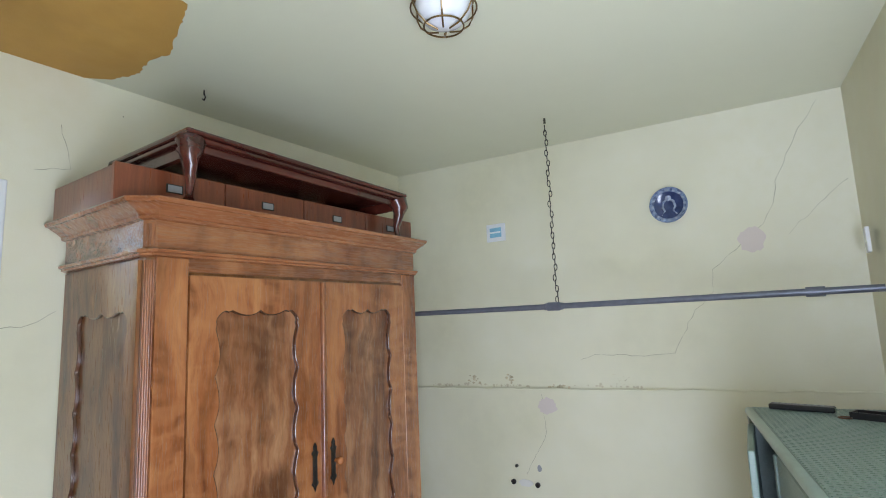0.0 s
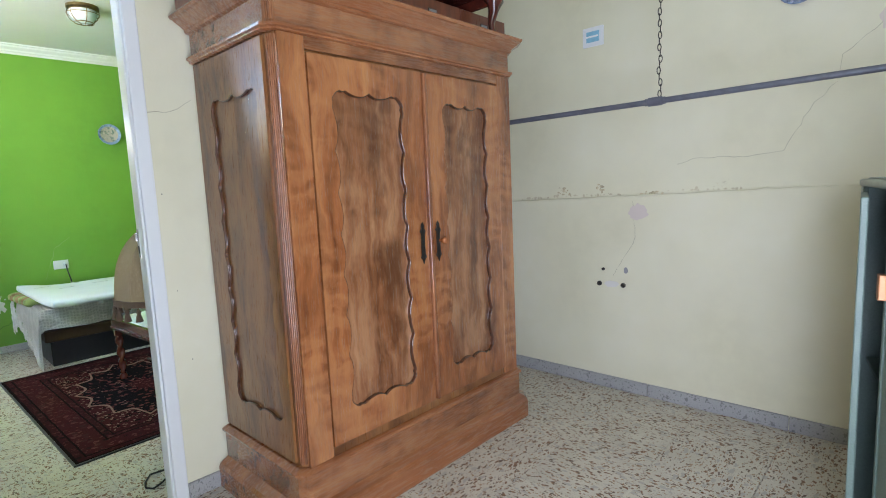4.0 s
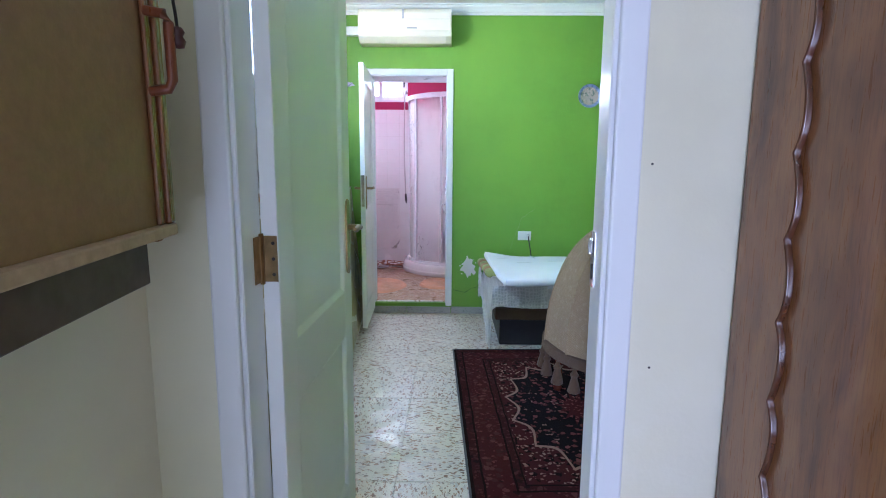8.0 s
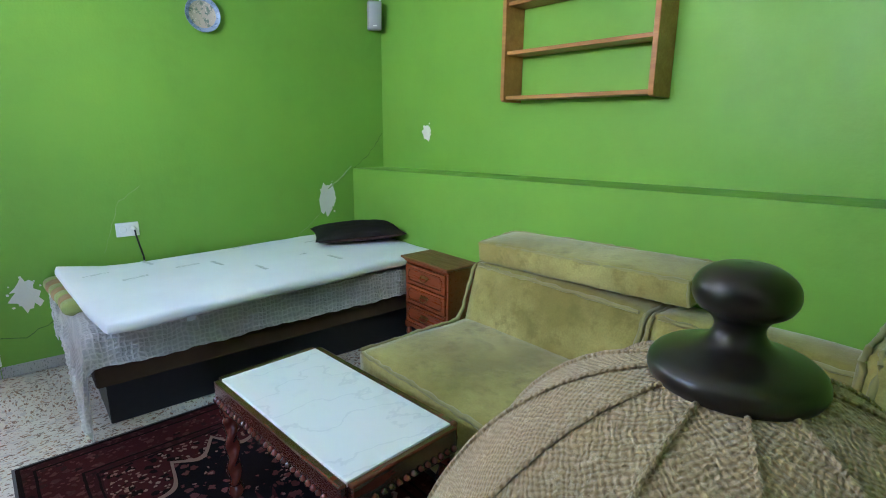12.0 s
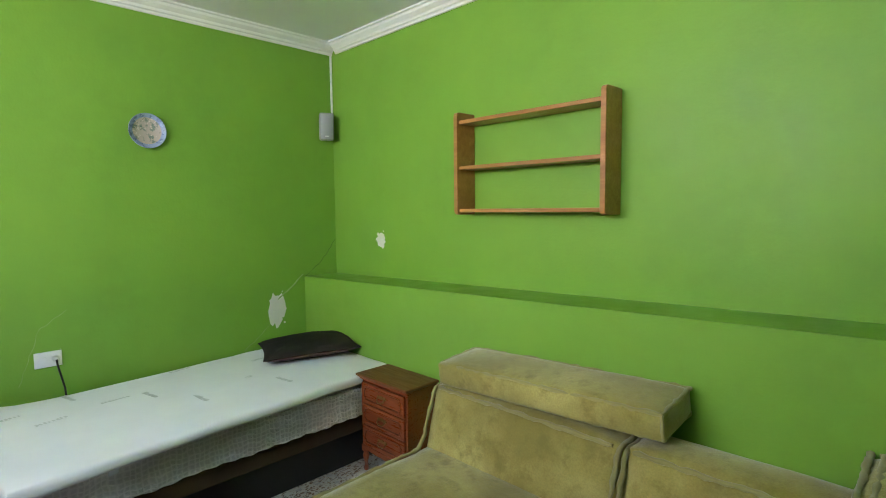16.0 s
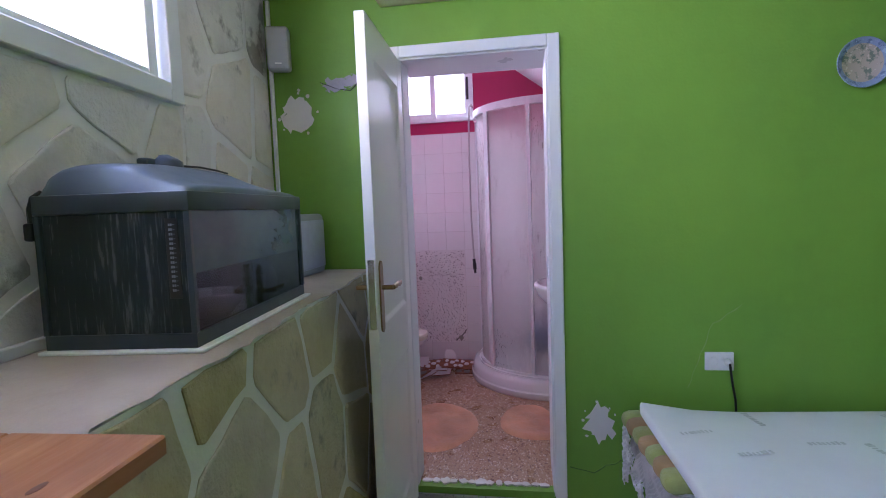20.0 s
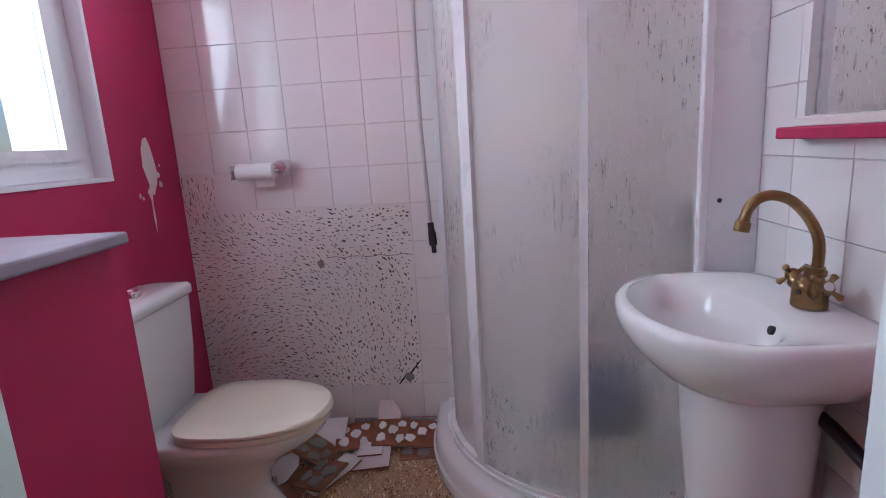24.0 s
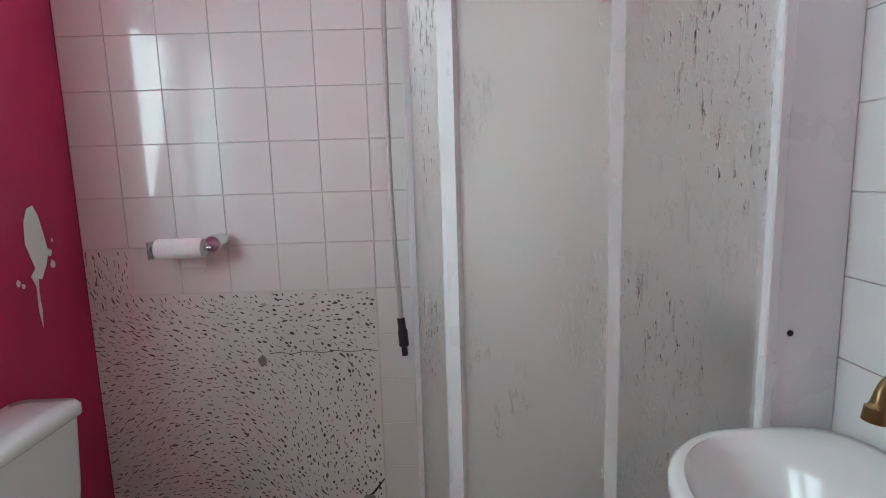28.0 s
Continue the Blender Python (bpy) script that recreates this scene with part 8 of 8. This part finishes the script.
# pile of broken tiles
def broken_tile(m, outline, back_up, discs, grey=False, seed=0, label=""):
    t = thing("broken_tile", m, label or ("broken wall tile lying with its clay back and adhesive up" if back_up else "broken white glazed wall tile lying on the pile"), "tile", "broken wall tiles")
    a, b = (0.0072, 0.0078) if not back_up else (0.0, 0.0006)
    part("clay_body", prism(outline, 0.0006 if back_up else 0.0, 0.0078 if back_up else 0.0072, "z", 0.0006), CLAY2 if grey else CLAY, t, "reddish clay body")
    part("glaze", prism(outline, a, b, "z"), TILE_W, t, "white glazed face")
    for i, (x, y, r) in enumerate(discs):
        part("adhesive_dab", prism([(x + u, y + v) for u, v in blob((r, r * (0.7 + 0.1 * (i % 4))), 14, 0.5, seed * 10 + i)], 0.0078, 0.0112 + 0.0012 * (i % 3), "z", 0.001), GLUE_G if grey else GLUE, t, "dried adhesive dab")
    return t


SQ = [(-0.076, -0.076), (0.076, -0.076), (0.076, 0.076), (-0.076, 0.076)]
CUT1 = [(-0.076, -0.076), (0.076, -0.076), (0.076, 0.03), (0.02, 0.076), (-0.076, 0.076)]
CUT2 = [(-0.076, -0.04), (0.076, -0.055), (0.076, 0.04), (-0.03, 0.05), (-0.076, 0.02)]
SHARD = [(-0.05, -0.03), (0.04, -0.045), (0.06, 0.02), (-0.02, 0.05)]
FIVE = [(-0.04, -0.038, 0.022), (0.032, -0.04, 0.024), (-0.008, 0.004, 0.023), (-0.04, 0.045, 0.018), (0.04, 0.036, 0.023)]
FOUR = [(-0.04, -0.035, 0.03), (0.025, -0.045, 0.027), (-0.02, 0.03, 0.034), (0.035, 0.02, 0.03)]
broken_tile(pose(-7.52, -0.13, ZB + 0.03, 10, 8, -28), SQ, True, FOUR, True, 1, "large tile piece with grey adhesive on its back")
broken_tile(pose(-7.54, -0.14, ZB + 0.004, 4, 6, -38), SQ, False, [], seed=2)
broken_tile(pose(-7.5, -0.24, ZB + 0.002, 3, 3, 20), CUT1, True, FOUR[:2], True, 3)
broken_tile(pose(-7.655, 0.03, ZB + 0.012, 4, 3, 4), SQ, False, [], seed=4)
broken_tile(pose(-7.72, 0.025, ZB + 0.03, 0, 6, 6), CUT2, False, [], seed=5)
broken_tile(pose(-7.76, -0.055, ZB + 0.036, 3, 10, 10), SQ, True, FIVE, False, 6)
broken_tile(pose(-7.77, 0.095, ZB + 0.044, -2, 11, 4), SQ, True, FIVE, False, 7)
broken_tile(pose(-7.77, 0.215, ZB + 0.034, -3, 10, -4), SQ, True, FIVE[:4], False, 8)
broken_tile(pose(-7.72, 0.21, ZB + 0.004, 0, 3, 5), SQ, True, FOUR, True, 9)
broken_tile(pose(-7.855, 0.075, ZB + 0.06, 0, 68, 0), CUT2, False, [], seed=10, label="tile piece propped against the grey skirting")
broken_tile(pose(-7.77, -0.17, ZB + 0.04, 4, 26, 0), SQ, False, [], seed=11)
broken_tile(pose(-7.64, -0.14, ZB + 0.03, 14, -6, 30), SHARD, True, [(0, 0, 0.03)], True, 12)
broken_tile(pose(-7.67, -0.19, ZB + 0.035, -8, 12, 62), CUT1, True, FOUR[:3], True, 13)
broken_tile(pose(-7.61, -0.06, ZB + 0.018, 8, -4, 75), SHARD, False, [], seed=14)
broken_tile(pose(-7.57, -0.3, ZB + 0.012, 18, 6, 15), CUT1, False, [], seed=15)
broken_tile(pose(-7.74, 0.04, ZB + 0.006, 2, 4, 18), CUT1, True, FOUR, True, 16)


# ---- stone cladding, ledge slab and tiles ----
def stone_mat(name, a, b, c, dark=0.0):
    k = Nodes(name)
    rnd = k.n("ObjectInfo", 5)
    shift = k.n("VectorMath", 0, {"operation": "ADD"}, i0=k.co, i1=k.n("VectorMath", 0, {"operation": "SCALE"}, i0=(7.0, 3.0, 9.0), Scale=rnd))
    col = k.ramp(k.noise(3.2, 5, 0.6, vec=shift), (0.3, a), (0.52, b), (0.72, c))
    col = k.mix(k.ramp(k.noise(14, 6, 0.65, vec=shift), (0.5, 0.0), (0.75, 0.5)), col, tuple(x * 0.75 for x in a))
    col = k.mix(k.ramp(k.noise(5.5, 4, 0.7, vec=shift), (0.6 - dark, 0.0), (0.7 - dark, 0.75)), col, (0.17, 0.165, 0.15))
    col = k.mix(k.math("MULTIPLY", rnd, 0.35), col, b)
    k.set(Base_Color=col, Roughness=k.ramp(k.noise(30, vec=shift), (0.3, 0.5), (0.7, 0.8)))
    return k.bump(k.math("ADD", k.noise(8, 5, 0.6, vec=shift), k.math("MULTIPLY", k.noise(90, 4), 0.5)), 0.6, 0.016).m


PALES = [stone_mat("pale_grey_slate_a", (0.64, 0.62, 0.58), (0.73, 0.71, 0.68), (0.80, 0.79, 0.76)), stone_mat("pale_beige_slate", (0.64, 0.60, 0.51), (0.73, 0.69, 0.61), (0.80, 0.77, 0.70)), stone_mat("spotted_grey_slate", (0.56, 0.55, 0.52), (0.69, 0.68, 0.64), (0.77, 0.76, 0.72), 0.1)]
STONES = [stone_mat("beige_slate", (0.48, 0.4, 0.25), (0.57, 0.5, 0.34), (0.64, 0.58, 0.44)), stone_mat("olive_slate", (0.38, 0.32, 0.16), (0.48, 0.41, 0.22), (0.57, 0.5, 0.31)), stone_mat("pale_grey_slate", (0.5, 0.45, 0.35), (0.59, 0.54, 0.44), (0.67, 0.63, 0.54)), stone_mat("stained_slate", (0.4, 0.34, 0.22), (0.51, 0.45, 0.3), (0.59, 0.53, 0.4), 0.12)]
SILL_P = paint("cream_ledge_plaster", (0.47, 0.38, 0.3), 0.6, 0.14, 0.25, second=(0.58, 0.5, 0.42))


def cells(x0, x1, y0, y1, size, rnd):
    """Irregular flat stones: cells round scattered points, shrunk by half a joint."""
    seeds = []
    for _ in range(4000):
        p = (rnd.uniform(x0 - 0.05, x1 + 0.05), rnd.uniform(y0 - 0.05, y1 + 0.05))
        if all(math.hypot((p[0] - q[0]), (p[1] - q[1]) * 0.85) > size * rnd.uniform(0.75, 1.1) for q in seeds):
            seeds.append(p)
    out = []
    for s in seeds:
        poly = [(x0, y0), (x1, y0), (x1, y1), (x0, y1)]
        for q in seeds:
            if q is s or math.hypot(q[0] - s[0], q[1] - s[1]) > size * 5:
                continue
            dx, dy = q[0] - s[0], q[1] - s[1]
            d = math.hypot(dx, dy)
            nx, ny = dx / d, dy / d
            lim = nx * (s[0] + q[0]) / 2 + ny * (s[1] + q[1]) / 2 - rnd.uniform(0.011, 0.024)
            new_poly = []
            for a, b in zip(poly, poly[1:] + poly[:1]):
                fa, fb = nx * a[0] + ny * a[1] - lim, nx * b[0] + ny * b[1] - lim
                if fa <= 0:
                    new_poly.append(a)
                if (fa < 0) != (fb < 0):
                    t = fa / (fa - fb)
                    new_poly.append((a[0] + (b[0] - a[0]) * t, a[1] + (b[1] - a[1]) * t))
            poly = new_poly
            if len(poly) < 3:
                break
        if len(poly) >= 3:
            out.append(poly)
    return out


def rough_outline(poly, rnd, step=0.06, amp=0.005):
    """Cut the corners and make the edges wander a little."""
    cut = []
    n = len(poly)
    for i, p in enumerate(poly):
        for q in (poly[i - 1], poly[(i + 1) % n]):
            d = math.hypot(q[0] - p[0], q[1] - p[1])
            k = min(0.4, 0.012 / max(d, 1e-6))
            cut.append((p[0] + (q[0] - p[0]) * k, p[1] + (q[1] - p[1]) * k))
    out = []
    for a, b in zip(cut, cut[1:] + cut[:1]):
        d = math.hypot(b[0] - a[0], b[1] - a[1])
        m = max(1, int(d / step))
        for j in range(m):
            t = j / m
            out.append((a[0] + (b[0] - a[0]) * t + rnd.uniform(-amp, amp), a[1] + (b[1] - a[1]) * t + rnd.uniform(-amp, amp)))
    return out


def clad(parent, regions, place, size, seed, mats):
    """Stones as parts of a wall; place(u, v, w) gives the point on the wall at depth w."""
    rnd = random.Random(seed)
    for u0, u1, v0, v1 in regions:
        for poly in cells(u0, u1, v0, v1, size, rnd):
            area = abs(sum(a[0] * b[1] - b[0] * a[1] for a, b in zip(poly, poly[1:] + poly[:1]))) / 2
            if area < 0.002:
                continue
            line = rough_outline(poly, rnd)
            cu, cv = sum(p[0] for p in line) / len(line), sum(p[1] for p in line) / len(line)
            proud = rnd.uniform(0.004, 0.008)
            o = place(cu, cv, 0.0)
            bm = bmesh.new()
            rings = []
            for k, w in ((1.0, -0.004), (1.0, proud * 0.55), (0.965, proud)):
                rings.append([bm.verts.new(place(cu + (u - cu) * k, cv + (v - cv) * k, w) - o) for u, v in line])
            n = len(line)
            for a, b in zip(rings, rings[1:]):
                for i in range(n):
                    bm.faces.new((a[i], a[(i + 1) % n], b[(i + 1) % n], b[i]))
            bm.faces.new(rings[-1])
            bmesh.ops.recalc_face_normals(bm, faces=bm.faces)
            me = mesh("stone", bm, mats[rnd.choice((0, 0, 0, 1, 1, 1, 2, 0, 1, 3)) % len(mats)])
            piece("stone", me, parent, Matrix.Translation(o))


clad(wall_window, ((XG + 0.01, wa - 0.09, 1.15, ZR - 0.08), (wa - 0.07, wb, 1.15, wz0 - 0.075), (wb + 0.02, X1B - 0.02, 1.15, ZR - 0.08)), lambda u, v, w: Vector((u, stone_y(u) - 0.012 + w, v)), 0.32, 5, PALES)
clad(wall_low, ((XG + 0.01, X1B - 0.02, 0.02, 1.125),), lambda u, v, w: Vector((u, ledge_y(u) - 0.012 + 0.112 * (1.135 - v) / 1.185 + w, v)), 0.3, 11, STONES)
rnd = random.Random(4)
xs = [XG + 0.002 + (X1B - XG - 0.016) * i / 90 for i in range(91)]
slab = bmesh.new()
rows = []
for x in xs:
    j = rnd.uniform(-0.012, 0.006) + 0.008 * math.sin(x * 9)
    yf = ledge_y(x) + j
    pts = [(stone_y(x) - 0.013, 1.1345), (yf - 0.012, 1.1345), (yf + 0.004, 1.139), (yf - 0.004, 1.144), (yf - 0.05, 1.1455), (stone_y(x) - 0.013, 1.146)]
    rows.append([slab.verts.new((x, y, z + (rnd.uniform(-0.001, 0.001) if 1 < i < 4 else 0))) for i, (y, z) in enumerate(pts)])
for a, b in zip(rows, rows[1:]):
    for i in range(6):
        slab.faces.new((a[i], a[(i + 1) % 6], b[(i + 1) % 6], b[i]))
slab.faces.new(rows[0])
slab.faces.new(rows[-1][::-1])
bmesh.ops.recalc_face_normals(slab, faces=slab.faces)
setting("ledge_top", slab, SILL_P, "cream plastered top of the stone ledge with ragged edge", "ledge", 40)

# broken mortar edge of the bathroom step
rnd = random.Random(21)
for i in range(14):
    y = 0.22 + i * 0.043
    tagged(solid("step_edge", prism([(XG - 0.05 + u, y + v) for u, v in blob((rnd.uniform(0.012, 0.03), rnd.uniform(0.018, 0.03)), 11, 0.6, 60 + i)], ZB - 0.01, ZB + rnd.uniform(0.0005, 0.002)), MORTAR, "crumbled mortar along the step edge", "step edge"), kind="structure")

# bathroom tiles
back = setting("wall_tile_backing", boxes(((XB - 0.0059, -0.69, 0.15), (XB - 0.0035, 1.2, 2.02))), GROUT, "tiled bathroom wall with a bare patch", "wall")
bed_l = [(-0.689, 0.102), (-0.082, 0.102), (-0.082, 0.302), (0.222, 0.302), (0.222, 1.07), (-0.545, 1.07), (-0.545, 1.222), (-0.689, 1.222)]
bedp = part("adhesive_bed", prism(bed_l, XB - 0.0034, XB - 0.0025, "x"), BEDGLUE, back, "bare adhesive with comb marks")
gaps = bmesh.new()
rnd = random.Random(9)
for row in range(56):
    for col in range(44):
        y = -0.685 + col * 0.0209 + rnd.uniform(-0.009, 0.009) + (0.0104 if row % 2 else 0)
        z = 0.31 + row * 0.0165 + rnd.uniform(-0.007, 0.007)
        if y > 0.214 or z > 1.062 and y > -0.55 or z > 1.21 or rnd.random() < 0.1:
            continue
        fy, fz = (y + 0.69) / 0.9, (z - 0.3) / 0.77
        turn = -25 + 60 * math.sin(4.2 * fy + 1.0) * math.sin(3.4 * fz + 0.4) + rnd.uniform(-22, 22) + 45 * max(0, fz - 0.6) - 30 * (fz > 0.95)
        ln, wd_ = rnd.choice((0.4, 0.6, 0.8, 1.0, 1.3)) * rnd.uniform(0.0065, 0.0102) * (1.25 - 0.5 * fy), rnd.choice((0.4, 0.6, 0.8, 1.1)) * rnd.uniform(0.0022, 0.0038) * (0.7 + 0.7 * fy)
        c, s = math.cos(radians(turn)), math.sin(radians(turn))
        pts = [(-1, 0.2), (-0.5, 0.9), (0.3, 0.8), (1, -0.1), (0.4, -0.9), (-0.5, -0.7)]
        gaps.faces.new([gaps.verts.new((XB - 0.0022, y + c * ln * a - s * wd_ * b, z + s * ln * a + c * wd_ * b)) for a, b in pts])
tagged(part("comb_mark", gaps, GAPS, bedp), kind="stuff")
part("crack", prism([(0.13, 0.304), (0.15, 0.33), (0.185, 0.355), (0.222, 0.405), (0.222, 0.413), (0.18, 0.361), (0.146, 0.335), (0.122, 0.304)], XB - 0.0026, XB - 0.0015, "x"), BLACK, bedp)
part("chip", prism([(0.17 + u, 0.335 + v) for u, v in blob((0.024, 0.022), 12, 0.5, 8)], XB - 0.0026, XB - 0.0012, "x"), GLUE_G, bedp)
part("hole", prism([(-0.155 + u, 0.84 + v) for u, v in blob((0.014, 0.018), 12, 0.6, 3)], XB - 0.0026, XB - 0.0014, "x"), GLUE_G, bedp)
part("hairline_crack", prism([(-0.13 + 0.035 * i, 0.862 + 0.004 * math.sin(i * 2.3)) for i in range(11)] + [(0.22 - 0.035 * i, 0.8645 + 0.004 * math.sin((10 - i) * 2.3)) for i in range(11)], XB - 0.0026, XB - 0.0018, "x"), GAPS, bedp)
ycols = [-0.688, -0.545, -0.39, -0.235, -0.08, 0.072, 0.225] + [0.225 + 0.153 * i for i in range(1, 6)] + [1.142, 1.198]
zrows = [0.15, 0.302, 0.456, 0.61, 0.763, 0.916, 1.07, 1.222, 1.38, 1.54, 1.7, 1.86, 2.018]
ycols = ycols[:12] + [1.198]
made = {}


def tile_at(parent, axis, a0, a1, z0, z1, at):
    w, h = round(a1 - a0 - 0.0017, 4), round(z1 - z0 - 0.0017, 4)
    key = (axis, w, h)
    if key not in made:
        lo, hi = ((-0.0055, -w / 2, -h / 2), (0, w / 2, h / 2)) if axis == "x" else ((-w / 2, 0, -h / 2), (w / 2, 0.0055, h / 2))
        made[key] = mesh("tile", box(lo, hi, 0.0012), TILE_W)
    r = random.Random(int(1e4 * (a0 + 3 * z0)))
    tilt = pose(0, 0, 0, r.uniform(-0.25, 0.25) if axis == "y" else 0, r.uniform(-0.25, 0.25) if axis == "x" else 0, r.uniform(-0.25, 0.25))
    c = (at, (a0 + a1) / 2, (z0 + z1) / 2) if axis == "x" else ((a0 + a1) / 2, at, (z0 + z1) / 2)
    piece("tile", made[key], parent, Matrix.Translation(c) @ tilt)


for y0, y1 in zip(ycols, ycols[1:]):
    for z0, z1 in zip(zrows, zrows[1:]):
        yc, zc = (y0 + y1) / 2, (z0 + z1) / 2
        if yc < -0.545 and zc < 1.22 or yc < 0.22 and 0.3 < zc < 1.07 or yc < -0.09 and zc < 0.3:
            continue
        tile_at(back, "x", y0, y1, z0, z1, XB)
backr = setting("wall_tile_backing_right", boxes(((XB + 0.001, 1.1815, 0.1), (XGB - 0.013, 1.1839, 2.2))), GROUT, "white tiled wall behind the washbasin", "wall")
xcols = [-7.878, -7.806, -7.62, -7.434, -7.248, -7.06, -6.876, -6.69, -6.504, -6.334]
zr = [0.105] + [0.12 + 0.1565 * i for i in range(1, 14)]
for x0, x1 in zip(xcols, xcols[1:]):
    for z0, z1 in zip(zr, zr[1:]):
        tile_at(backr, "y", x0, x1, z0, z1, 1.1765)

# floor tiles
T = 0.4
tile = mesh("floor_tile", box((-T / 2 + 0.0008, -T / 2 + 0.0008, -0.006), (T / 2 - 0.0008, T / 2 - 0.0008, 0), 0.0008), FLOOR_T)
for parent, xa, xb, ya, yb in ((floor2, -6.0, -2.5, -0.1, 3.05), (floor1, -2.5, 1.1, 0.2, 3.45)):
    for i in range(-20, 20):
        for j in range(-4, 12):
            x, y = -4.6 + T * (i + 0.5), 0.65 + T * (j + 0.5)
            if xa <= x < xb and ya - 0.2 < y < yb + 0.15:
                r = random.Random(i * 50 + j)
                piece("floor_tile", tile, parent, pose(x, y, r.uniform(-0.0004, 0.0), r.uniform(-0.02, 0.02), r.uniform(-0.02, 0.02), 90 * r.randrange(4)))
